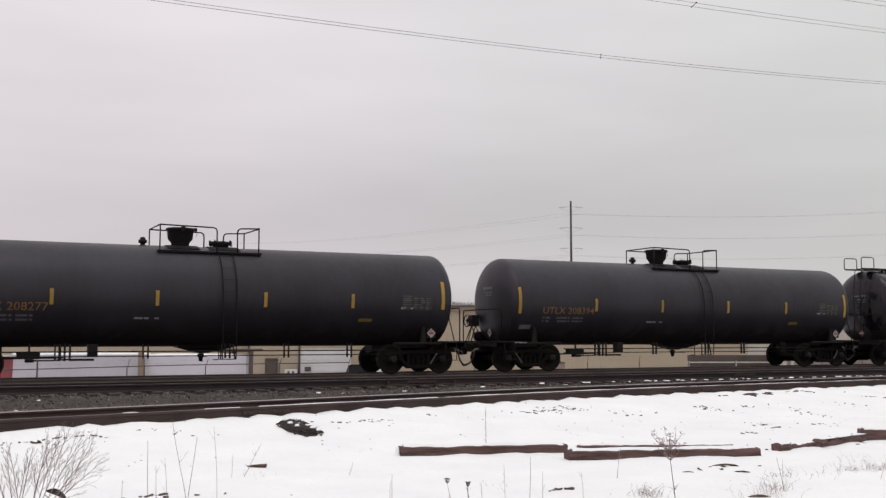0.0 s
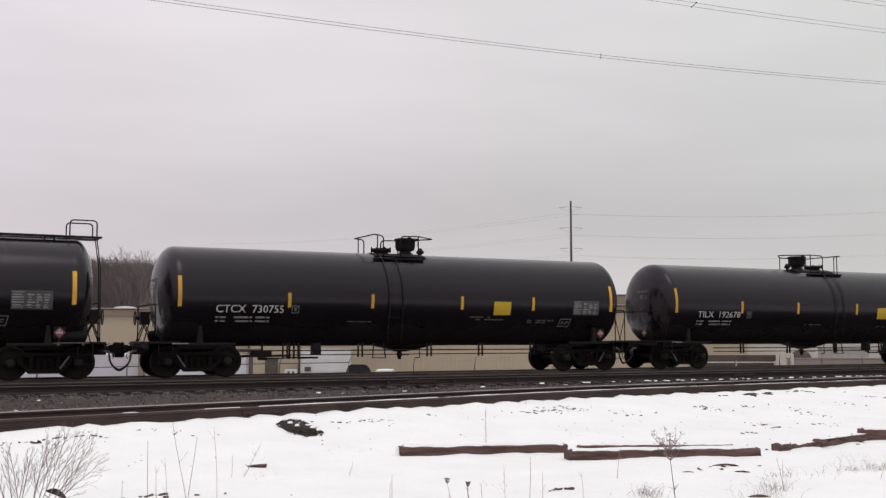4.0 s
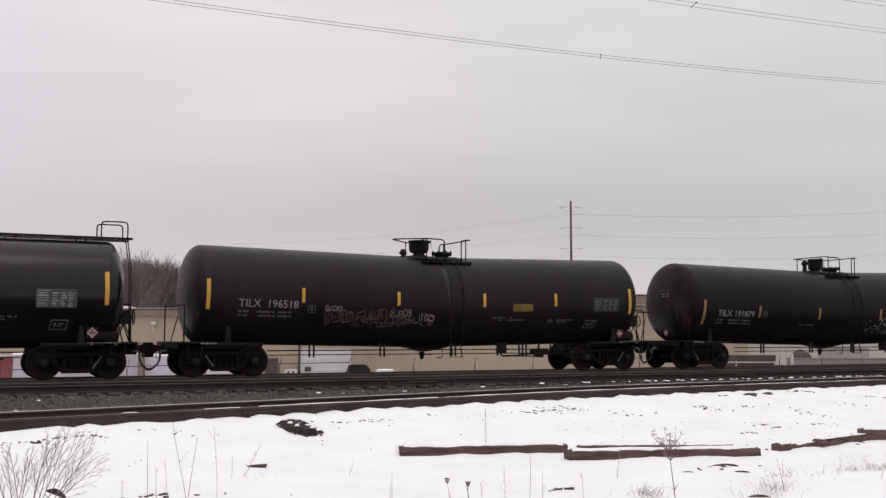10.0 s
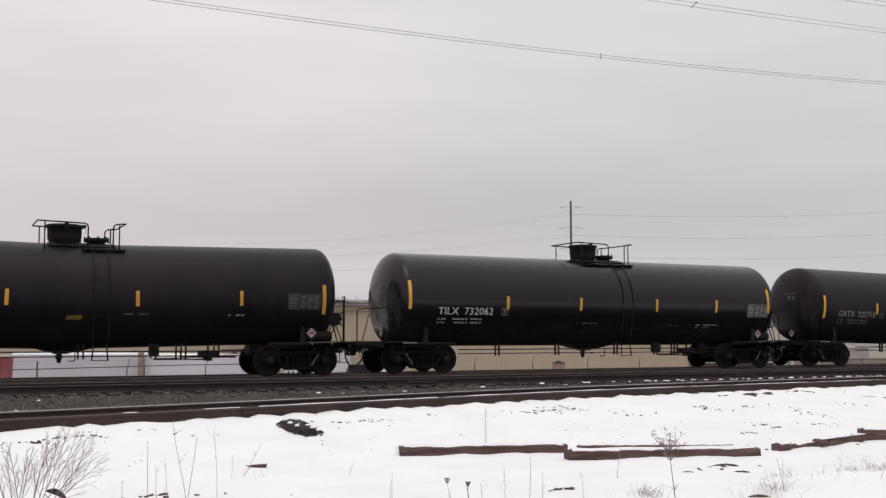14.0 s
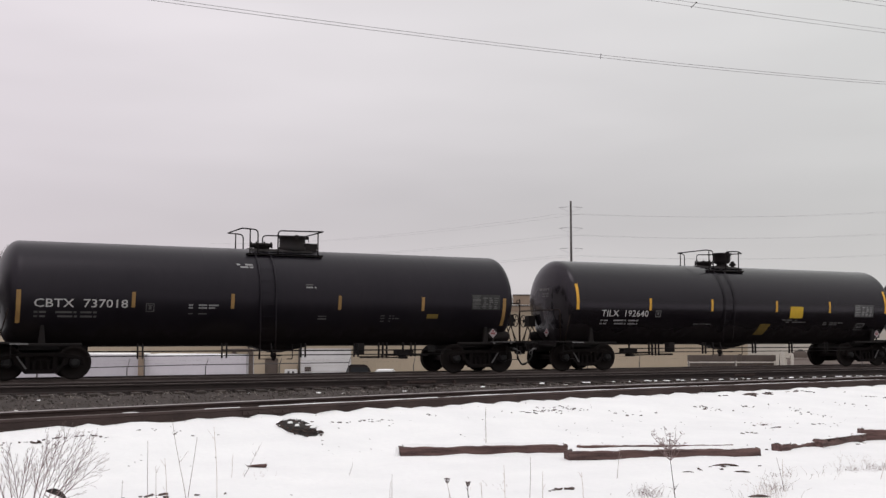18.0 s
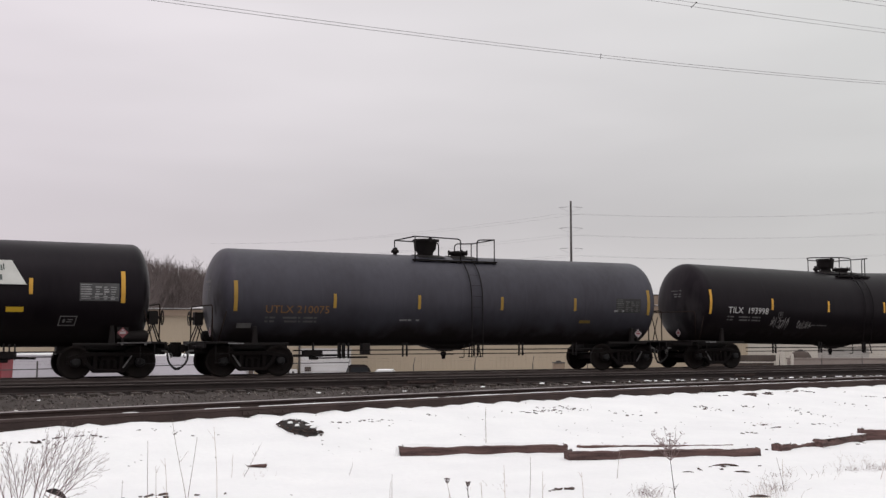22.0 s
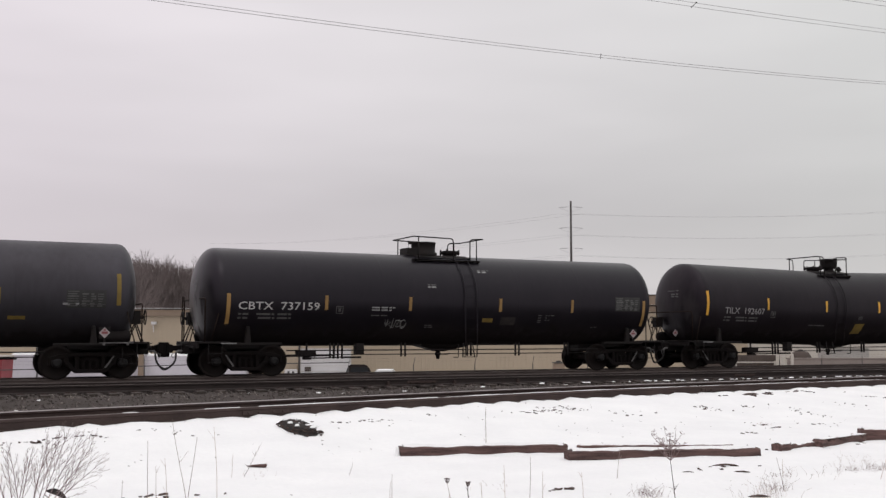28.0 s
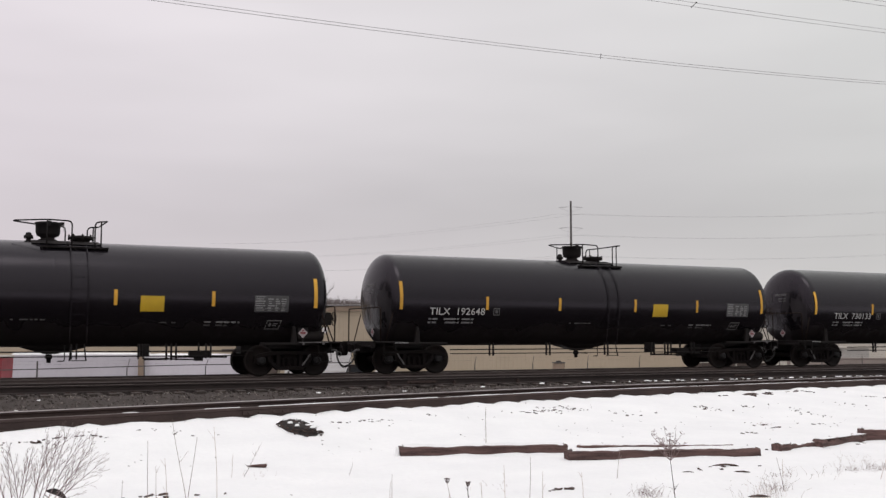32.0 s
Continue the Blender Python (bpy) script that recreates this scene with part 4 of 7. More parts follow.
def end_ladder(s):
    k = Kit()
    for y in (-0.46, -0.12):
        k.tube([(s * 8.3, y, 4.05), (s * 8.42, y, 3.2), (s * 8.46, y, 1.02)], 0.017, 5)
    for i in range(10):
        z = 1.25 + 0.28 * i
        k.tube([(s * (8.46 - (0.0 if z < 3.2 else (z - 3.2) * 0.15)), -0.46, z), (s * (8.46 - (0.0 if z < 3.2 else (z - 3.2) * 0.15)), -0.12, z)], 0.011, 4)
    return k.mesh("end_ladder", IRON)


def diamond(k, s=0.155):
    return k.quad([(0, -s, 0), (s, 0, 0), (0, s, 0), (-s, 0, 0), (0, -s, -0.006), (s, 0, -0.006), (0, s, -0.006), (-s, 0, -0.006)], [(0, 1, 2, 3), (4, 7, 6, 5), (0, 4, 5, 1), (1, 5, 6, 2), (2, 6, 7, 3), (3, 7, 4, 0)])


def placard(car, m, red):
    p = part("hazard_placard", once(("placard", red), lambda: diamond(Kit()).mesh("hazard_placard", RED if red else PLACARD)), car, "diamond hazard placard", m=m)
    part("placard_band", once(("band", red), lambda: Kit().box(-0.085, 0.085, -0.034, 0.034, 0.001, 0.004).box(-0.03, 0.03, 0.05, 0.10, 0.001, 0.004).mesh("placard_band", PLACARD if red else RED)), p)


def bars(k, x0, x1, z, tall, rnd, out=0.006):
    """A line of unreadable small lettering: words as short bars."""
    x = x0
    while x < x1 - 0.05:
        w = min(rnd.uniform(0.05, 0.3), x1 - x)
        patch(k, x, x + w, z - tall / 2, z + tall / 2, out, n=1)
        x += w + rnd.choice((0.03, 0.05, 0.16))
    return k


def stroke(k, pts, r, out):
    """A flat sprayed line on the shell through points (x, z)."""
    vs, n = [], len(pts)
    at = []
    for x, z in pts:
        t = math.asin(max(-0.99, min(0.99, (z - ZC) / R)))
        at.append(Vector((x, -math.cos(t) * (R + out), ZC + math.sin(t) * (R + out))))
    for j, p in enumerate(at):
        d = at[min(n - 1, j + 1)] - at[max(0, j - 1)]
        s = Vector((d.z, 0, -d.x)).normalized() * r * (0.55 if j in (0, n - 1) else 1)
        vs += [p + s, p - s]
    k.quad(vs, [(2 * j, 2 * j + 1, 2 * j + 3, 2 * j + 2) for j in range(n - 1)])


def scribble(k, x, z, wide, tall, rnd, n=9, r=0.022, out=0.01):
    """Sprayed letters that nobody can read: bowls, stems and slashes crowded together."""
    for i in range(n):
        cx, w = x + wide * (i + 0.5) / n, wide / n
        for q in range(3):
            o = out + 0.0004 * (i * 3 + q)
            kind = rnd.randrange(3)
            if kind == 0:
                a0, turn = rnd.uniform(0, 6.28), rnd.choice((-1, 1)) * rnd.uniform(2.4, 5.2)
                rx, rz = w * rnd.uniform(0.3, 0.62), tall * rnd.uniform(0.2, 0.46)
                stroke(k, [(cx + rx * math.cos(a0 + turn * j / 9), z + rz * math.sin(a0 + turn * j / 9) + rnd.uniform(-0.01, 0.01)) for j in range(10)], r, o)
            elif kind == 1:
                lean = rnd.uniform(-0.25, 0.35) * w
                h0, h1 = -tall * rnd.uniform(0.2, 0.5), tall * rnd.uniform(0.2, 0.5)
                stroke(k, [(cx + lean * (t - 0.5) + rnd.uniform(-0.01, 0.01), z + h0 + (h1 - h0) * t) for t in (0, 0.33, 0.66, 1)], r, o)
            else:
                p = [(cx - w * 0.5, z + rnd.uniform(-0.4, 0.4) * tall)]
                for j in range(3):
                    p.append((p[-1][0] + w * rnd.uniform(0.2, 0.5), z + rnd.uniform(-0.45, 0.45) * tall))
                stroke(k, p, r, o)
    return k


def smear(k, x, z, wide, tall, rnd, n, r=0.012, out=0.009):
    """Rubbed and wiped paint: short, mostly level, uneven strokes."""
    for i in range(n):
        cx, cz, w = x + wide * rnd.random(), z + tall * (rnd.random() - 0.5), wide * rnd.uniform(0.06, 0.24)
        bow, tip = rnd.uniform(-0.05, 0.05), rnd.uniform(-0.06, 0.06)
        stroke(k, [(cx + w * t, cz + bow * math.sin(3.1 * t) + tip * t + rnd.uniform(-0.008, 0.008)) for t in (0, 0.2, 0.4, 0.6, 0.8, 1)], r * rnd.uniform(0.4, 1.5), out + 0.0003 * i)
    return k


def head_bars(s):
    """Small stencil lines on the upper half of an end head."""
    k, rnd = Kit(), random.Random(3)
    for i, (z, half) in enumerate(((2.88, 0.045), (2.72, 0.022), (2.63, 0.022))):
        y = -0.42
        while y < 0.16 - 0.14 * i:
            w = rnd.uniform(0.06, 0.10) if i == 0 else rnd.uniform(0.12, 0.25)
            vs = []
            for yy in (y, y + w):
                for zz in (z - half, z + half):
                    q = min(1.0, (yy * yy + (zz - ZC) ** 2) / (R * R))
                    vs.append((A_END - A_DEEP * math.sqrt(1 - q) ** 0.92 - 0.008 if s < 0 else B_END + B_DEEP * math.sqrt(1 - q) ** 0.92 + 0.008, yy, zz))
            k.quad(vs, [(0, 2, 3, 1) if s < 0 else (0, 1, 3, 2)])
            y += w + (0.025 if i == 0 else 0.06)
    return k.mesh("end_stencil", GREYINK)


def tank_car(c):
    label = c["label"]
    car = thing("tank_car", label, "tank car", pose(c["x"], 0, 0), "tank cars of the train")
    paint, rnd, sloped = c["paint"], random.Random(c["seed"]), c.get("slope", False)
    shell = part("tank", once(("tank", paint.name, sloped), lambda: tank_mesh(paint, sloped)), car)
    back, fore = c.get("ends", (0.0, 0.0))     # how far this car's shell ends lie from the usual ones
    a, z = A_END - A_DEEP, B_END + B_DEEP
    stretch = (z + fore - a - back) / (z - a)
    shell.matrix_basis = Matrix.Translation((a + back - a * stretch, 0, 0)) @ Matrix.Diagonal((stretch, 1, 1, 1))
    sets = truck(car, -6.93) + truck(car, 6.93)
    for s in (-1, 1):
        for name, f, lab in (("stub_sill", sill_mesh, ""), ("end_platform", platform_mesh, "black steel end platform"), ("coupler", coupler_mesh, "cast steel knuckle coupler"),
                             ("air_hose", hose_mesh, "drooping black air hose"), ("angle_cock", angle_cock_mesh, "pale steel pipe end"), ("uncoupling_lever", lever_mesh, ""), ("sill_step", step_mesh, "")):
            part(name, once((name, s), lambda: f(s)), car, lab, m=pose(s * c["reach"][s > 0], 0, 0) if name in ("coupler", "air_hose", "angle_cock") else None)
        part("end_railing", once(("end_railing", s, c["rail_top"]), lambda: end_rail_mesh(s, c["rail_top"])), car)
        for y in (-1.38, 1.38):
            part("rail_brace", once(("rail_brace", s, y), lambda: rail_brace_mesh(s, y)), car)
        part("brake_lever", once(("brake_lever", s), lambda: brake_lever_mesh(s)), car, "pale worn steel lever on the truck")
        tagged(part("end_stencil", once(("end_stencil", s), lambda: head_bars(s)), car, m=pose(back if s < 0 else fore, 0, 0)), "small pale stencils on the end", kind="stuff")
    b = c["brake"]
    part("brake_stand", once(("brake_stand", b), lambda: brake_stand_mesh(b)), car)
    wheel = part("brake_wheel", once("brake_wheel", brake_wheel_mesh), car, "", m=pose(b * 8.47, -b * 0.75, 1.75, 0, 0, 0 if b > 0 else 180))
    for i in range(6):
        part("spoke", once("spoke", lambda: Kit().tube([(-0.03, 0, 0), (0, 0, 0.20)], 0.011, 5).mesh("spoke", IRON)), wheel, m=pose(0, 0, 0, 60 * i + 17, 0, 0))
    if c.get("grab"):
        part("grab_post", once(("grab_post", b), lambda: grab_post_mesh(b)), car)
    part("air_reservoir", once("reservoir", reservoir_mesh), car, "", m=pose(b * 7.58, -b * 1.0, 1.20))
    if b > 0:
        part("side_ledge", once("ledge", ledge_mesh), car, "pale grey ledge below the reservoir")
    tagged(part("sill_stencil", once("sill_mark", sill_mark_mesh), car), "pale line of small stencils", kind="stuff")
    # fittings on top
    hs, mw, (l0, l1) = c["housing"], c["manway"], c["ladder"]
    part("fittings_housing", once(("housing", c["kind"]), lambda: housing_mesh(c["kind"])), car, "", m=pose(hs, 0, 0, 0, 0, 180 if mw > hs and c["kind"] == "low" else 0))
    lid = part("manway", once("manway", manway_mesh), car, "bolted manway lid", m=pose(mw, 0, 0))
    for i in range(8):
        part("lid_bolt", once("lid_bolt", lid_bolt_mesh), lid, m=pose(math.cos(0.785 * i) * 0.335, math.sin(0.785 * i) * 0.335, 0))
    if c.get("vent") is not None:
        part("relief_valve", once(("vent", c["kind"] == "narrow"), lambda: vent_mesh(c["kind"] == "narrow")), car, "", m=pose(c["vent"], 0, 0))
    p0, p1 = c["plate"]
    part("top_platform", once(("topplate", p0, p1), lambda: top_plate_mesh(p0, p1)), car)
    for x in (hs, mw):
        part("fittings_pad", once("pad", pad_mesh), car, m=pose(x, 0, 0))
    for inner, post_x, outer, style in c["cages"]:
        for y in (-CAGE, CAGE):
            part("top_railing", once(("railing", inner, post_x, outer, style, y), lambda: railing_mesh(inner, post_x, outer, style, y)), car)
        if style != "hoop":
            half = 0.11 if style == "tip" else CAGE
            part("cross_rail", once(("cross", outer, half), lambda: cross_rail_mesh(outer, half)), car)
    if not c.get("walkway"):
        part("side_ladder", once(("ladder", l0, l1, c["full"], paint.name), lambda: ladder_mesh(l0, l1, c["full"], paint)), car)
    # along the bottom
    for low in (False, True):
        part("grab_rod", once(("rods", low), lambda: side_rod_mesh(low)), car)
    for x in (-4.3, -1.9, 0.55, 2.4, 4.4):
        part("rod_hanger", once("hanger", hanger_mesh), car, m=pose(x + rnd.uniform(-0.1, 0.1), 0, 0))
    part("stirrup_step", once("stirrup", stirrup_mesh), car, m=pose(c.get("stirrup", (l0 + l1) / 2), 0, 0))
    part("bottom_outlet", once("outlet", outlet_mesh), car)
    brake_gear(car, b)
    post = once("post", lambda: Kit().prism([(-0.10, 0.98), (0.10, 0.98), (0.045, 1.50), (-0.045, 1.50)], -1.40, -1.28).mesh("bolster_post", IRON, 0.015))
    for x in (-6.96, 6.96):
        part("bolster_post", post, car, m=pose(x, 0, 0))
    if c.get("walkway"):
        walkway_parts(car)
    # markings
    drop = c.get("drop", 0.0)
    tape = YELLOW if not c.get("worn") else (GOLDTAPE, OCHRE, AMBER)[c["worn"] - 1]
    for x in c["strips"]:
        end = abs(x) > 7
        z0, z1 = (2.07 - drop, 2.97 - drop) if end else (2.08 + c.get("strip_up", 0), 2.52 + c.get("strip_up", 0))
        key = ("strip", end, z0, tape.name)
        part("reflective_strip", once(key, lambda: patch(Kit(), -0.06 if end else -0.052, 0.058 if end else 0.05, z0, z1, 0.013 if end else 0.006).mesh("reflective_strip", tape)), car, "yellow reflective strip", m=pose(max(-7.6, min(7.6, x)), 0, 0))
    part("reporting_mark", c["mark"], car, "stencilled reporting mark", m=on_shell(c["mark_x"], 2.02 + c.get("lift", 0), 0.007))
    ink = c["ink"]

    lift = c.get("lift", 0)

    def load():
        k = Kit()
        for z, words in ((1.77, ((0, 0.10), (0.14, 0.32), (0.56, 1.0), (1.04, 1.12), (1.22, 1.52), (1.56, 1.66))), (1.655, ((0, 0.10), (0.15, 0.30), (0.62, 1.02), (1.06, 1.14), (1.22, 1.54), (1.58, 1.66)))):
            for a, b in words:
                patch(k, a, b, z - 0.028 + lift, z + 0.028 + lift, 0.007, n=1)
        return k.mesh("load_stencil", PRINT if ink is MARK else GREYINK)
    sten = once(("sten", ink.name, lift), load)
    tagged(part("load_stencil", sten, car, m=pose(c["mark_x"] - c.get("wide", 2.05) / 2, 0, 0)), "two lines of small stencils", kind="stuff")

    def square():
        k = Kit()
        for a, b, u, v in ((0, 0.24, 0, 0.025), (0, 0.24, 0.215, 0.24), (0, 0.025, 0.02, 0.22), (0.215, 0.24, 0.02, 0.22), (0.08, 0.16, 0.07, 0.16), (0.05, 0.19, 0.17, 0.19)):
            patch(k, a, b, 1.9 + u, 1.9 + v, 0.006, n=1)
        return k.mesh("test_square", FADED if ink is MARK else DIM)
    if c["paint"] not in (SOOT, GREY, SLATE):
        part("test_square", once(("square", ink.name), square), car, m=pose(-4.2 + c.get("square", 0), 0, 0))

    top = c["data_top"]

    def data(mat):
        k = Kit()
        patch(k, 0.0, 1.07, top - 0.50, top, 0.005)
        return k.mesh("data_panel", mat)

    ink2 = PRINT if c.get("data") is DECAL else GREYINK if c["ink"] is FADED and c["paint"] not in (SOOT, GREY, SLATE) else DIM

    def data_lines():
        k = Kit()
        rnd2 = random.Random(6)
        for i in range(7):
            z = top - 0.045 - 0.066 * i
            cols = ((0.03, 0.10 + rnd2.uniform(0.12, 0.26)), (0.42, 0.42 + rnd2.uniform(0.08, 0.2)), (0.65, 0.65 + rnd2.uniform(0.05, 0.15)), (0.84, 0.84 + rnd2.uniform(0.08, 0.18)))
            for a, b_ in cols[:1] if i == 0 else cols:
                h = rnd2.uniform(0.010, 0.024)
                patch(k, a + rnd2.uniform(-0.015, 0.015), b_, z - h, z + h, 0.009, n=1)
        patch(k, 0.03, 1.04, top - 0.405, top - 0.395, 0.009, n=1)
        return k.mesh("data_print", ink2)
    if c.get("data") is not None:
        dp = part("data_panel", once(("data", c["data"].name, top), lambda: data(c["data"])), car, "grey data panel", m=pose(c["data_x"], 0, 0))
        tagged(part("data_print", once(("data_print", ink2.name, top), data_lines), dp), kind="stuff")

    def frame_mark(low):
        k = Kit()
        for a, b_, u, v in ((0, 0.46, 0, 0.03), (0, 0.46, 0.25, 0.28), (0, 0.03, 0.02, 0.26), (0.43, 0.46, 0.02, 0.26), (0.10, 0.16, 0.09, 0.19), (0.20, 0.34, 0.10, 0.13), (0.22, 0.36, 0.16, 0.19)):
            patch(k, a + 0.06 * u / 0.28, b_ + 0.06 * u / 0.28, low + u, low + v, 0.006, 0.06 * (v - u) / 0.28, n=1)
        return k.mesh("framed_stencil", FADED)
    if c.get("framed"):
        low = c.get("frame_z", 1.42)
        part("framed_stencil", once(("framed", low), lambda: frame_mark(low)), car, m=pose(c.get("frame_x", 6.05), 0, 0))
    for i, (a, b, z, t) in enumerate(c.get("lines", ())):
        tagged(part("small_stencil", once(("line", a, b, z, t), lambda: bars(Kit(), a, b, z, t, random.Random(int(a * 10) + 100)).mesh("small_stencil", PRINT if t > 0.045 and c.get("crisp") else GREYINK)), car), kind="stuff")
    for a, b, z0, z1, lean, mat, lab in c.get("fields", ()):
        part("painted_field", once(("field", a, b, z0, z1, mat.name), lambda: patch(Kit(), a, b, z0, z1, 0.005, lean).mesh("painted_field", mat)), car, lab)
    for a, b_, z0, z1 in c.get("streaks", ()):
        k, rnd2 = Kit(), random.Random(int(a * 100) + 500)
        for i in range(max(5, int((b_ - a) * 70))):
            x, lo = a + (b_ - a) * rnd2.random(), z0 + (z1 - z0) * 0.7 * rnd2.random() ** 2
            stroke(k, [(x + rnd2.uniform(-0.004, 0.004), z1 - rnd2.uniform(0, 0.1) + (lo - z1) * t) for t in (0.1, 0.3, 0.5, 0.7, 0.85, 1)], rnd2.uniform(0.004, 0.012), 0.004 + 0.0002 * i)
        tagged(part("run_off", k.mesh("run_off", HAZE if b_ - a < 0.2 else SCUFF), car), "pale run-off streaks", kind="stuff")
    for a, z, wide, tall, n, mat in c.get("tags", ()):
        tagged(part("graffiti", scribble(Kit(), a, z, wide, tall, random.Random(int(a * 100) + 999), n, 0.013 if tall < 0.6 else 0.030).mesh("graffiti", mat), car), "sprayed graffiti strokes", kind="stuff")
    for a, z, wide, tall, n, mat, r in c.get("smears", ()):
        tagged(part("smear", smear(Kit(), a, z, wide, tall, random.Random(int(a * 100) + 77), n, r).mesh("smear", mat), car), "wiped pale paint smears", kind="stuff")
    placard(car, pose(7.26, -1.33, 1.30, 90, 0, 0), c["red"])
    part("placard_holder", once("holder", lambda: Kit().box(-0.16, 0.16, -1.325, -1.30, 1.14, 1.46).box(-0.03, 0.03, -1.32, -1.28, 0.98, 1.2).mesh("placard_holder", IRON)), car, m=pose(7.26, 0, 0))
    placard(car, pose(-8.02, -0.1, 1.33, 90, 0, -90), c["red"])
    if c.get("wider"):
        f = c["wider"]
        for ob in car.children:
            kind = ob.name.split(".")[0]
            if kind in ON_TOP:
                ob.matrix_basis = Matrix.Translation((0, 0, R * (f - 1) + 0.02)) @ ob.matrix_basis
            elif kind in ON_SIDE or kind == "tank":
                ob.matrix_basis = Matrix.Translation((0, 0, ZC + 0.02)) @ Matrix.Diagonal((1, f, f, 1)) @ Matrix.Translation((0, 0, -ZC)) @ ob.matrix_basis
    if sloped:
        for ob in car.children:
            kind = ob.name.split(".")[0]
            if kind in ON_TOP:
                ob.matrix_basis = Matrix.Translation((0, 0, -0.045)) @ ob.matrix_basis
            elif kind in ON_SIDE:
                mid = ob.matrix_basis @ (sum((v.co for v in ob.data.vertices), Vector()) / len(ob.data.vertices))
                tilt = Matrix.Rotation(math.atan(0.0185) * (-1 if mid.x > 0 else 1), 4, "Y")
                ob.matrix_basis = Matrix.Translation((mid.x, 0, ZC + sag(mid.x))) @ tilt @ Matrix.Translation((-mid.x, 0, -ZC)) @ ob.matrix_basis
    return car, sets


ON_TOP = ("guard_chain", "fittings_housing", "manway", "relief_valve", "top_platform", "fittings_pad", "top_railing", "cross_rail", "side_ladder")
ON_SIDE = ("end_stencil", "reflective_strip", "reporting_mark", "load_stencil", "test_square", "data_panel", "framed_stencil", "small_stencil", "painted_field", "graffiti", "run_off", "smear")
GOLDTAPE = surf("dulled_yellow_tape", (0.38, 0.225, 0.03), (0.25, 0.145, 0.02), 4, 40, 0.55, 0.1, 0.0, random=0.15)
STRIPS = (-7.66, -4.45, -1.58, 1.63, 4.45, 7.66)
NEW = dict(paint=BLACK, kind="funnel", housing=-0.08, manway=0.84, cages=((0.49, -0.18, -1.0, "tip"), (1.12, 1.29, 1.45, "bar")), plate=(-0.35, 1.5), rail_top=2.13, vent=-0.6, ladder=(0.45, 0.90), full=False, ink=MARK, data=DECAL, framed=True, brake=1, red=False, strips=STRIPS, crisp=True, mark_x=-5.55,
           lines=((-2.35, -1.5, 1.66, 0.04), (4.2, 5.3, 1.74, 0.045), (4.2, 5.0, 1.67, 0.04), (2.0, 2.75, 1.84, 0.04), (2.2, 3.3, 1.76, 0.04)), fields=((2.50, 3.14, 1.91, 2.34, 0.0, PANEL, "square yellow panel"),))
FLIP = dict(NEW, housing=0.25, manway=-0.64, cages=((-0.91, -1.12, -1.25, "bar"), (-0.29, 0.35, 1.2, "tip")), plate=(-1.25, 0.55), ladder=(-0.98, -0.50), stirrup=-1.27, vent=0.81, brake=-1)
DRUM = dict(NEW, paint=DULL, kind="drum", housing=0.10, manway=1.0, cages=((0.65, -0.52, -0.72, "bar"), (1.35, 1.52, 1.70, "bar")), plate=(0.5, 1.7), vent=None, rail_top=2.3, grab=True, ladder=(0.78, 1.2), ink=MARK, data=OLDDECAL, fields=(), framed=False)
OLD = dict(NEW, paint=SOOT, kind="bucket", housing=-0.65, manway=0.60, vent=-1.77, cages=((0.28, -1.42, -1.42, "bar"), (0.91, 1.58, 1.60, "bar")), plate=(-1.5, 1.66), ladder=(0.32, 0.73), full=True, ink=GOLD, data=OLDDECAL, framed=False, brake=-1, red=False, worn=1,
           lines=((-2.2, -1.5, 1.72, 0.05), (6.1, 6.7, 2.1, 0.06)), fields=((4.7, 5.15, 1.66, 1.76, 0.0, OCHRE, "small faded yellow plate"), (-7.5, -7.05, 1.45, 1.6, 0.0, FADED, "grey steel plate")))
LONG = dict(NEW, wider=1.035, kind="drum", housing=0.05, manway=1.0, vent=None, cages=((0.23, -1.24, -1.24, "hoop"), (0.88, 1.30, 1.41, "bar")), plate=(-1.1, 1.5), ladder=(0.55, 0.95), walkway=True)
LOW = dict(NEW, paint=SATIN, kind="low", housing=0.63, manway=-0.39, vent=None, cages=((-0.75, -1.0, -1.25, "bar"), (-0.11, 1.20, 1.37, "bar")), plate=(-1.1, 1.35), rail_top=2.33, grab=True, ladder=(-0.85, -0.37), full=True, drop=0.50, lift=0.10, worn=3, strip_up=-0.06, data=OLDDECAL, framed=False, mark_x=-5.93,
           lines=((-2.98, -2.1, 2.11, 0.046), (-2.98, -2.2, 2.03, 0.046), (-2.98, -2.4, 1.86, 0.03), (-1.5, -1.0, 3.36, 0.05), (-1.4, -1.0, 3.28, 0.046), (0.6, 0.85, 2.78, 0.03), (0.6, 1.05, 2.70, 0.046), (1.02, 1.3, 1.82, 0.03), (1.02, 1.4, 1.74, 0.04), (3.13, 3.6, 1.85, 0.03), (3.13, 3.8, 1.77, 0.03), (3.13, 3.5, 1.68, 0.03)),
           fields=((4.75, 5.15, 1.78, 1.92, 0.0, OCHRE, "small faded yellow plate"),))
NARROW = ((0.43, -0.22, -0.42, "bar"), (1.10, 1.28, 1.40, "bar"))
LEAN = dict(NEW, paint=DULL, kind="narrow", housing=-0.07, manway=0.80, vent=-0.66, ladder=(0.42, 0.88), fields=(), data=OLDDECAL)
TILX = ((-1.1, -0.2, 1.66, 0.04), (2.9, 3.45, 1.60, 0.035), (4.2, 5.3, 1.62, 0.046), (4.2, 4.9, 1.53, 0.04))
B_NEW = "glossy black tank car with white stencils and a yellow panel"
B_DULL = "dusty black tank car with white stencils"
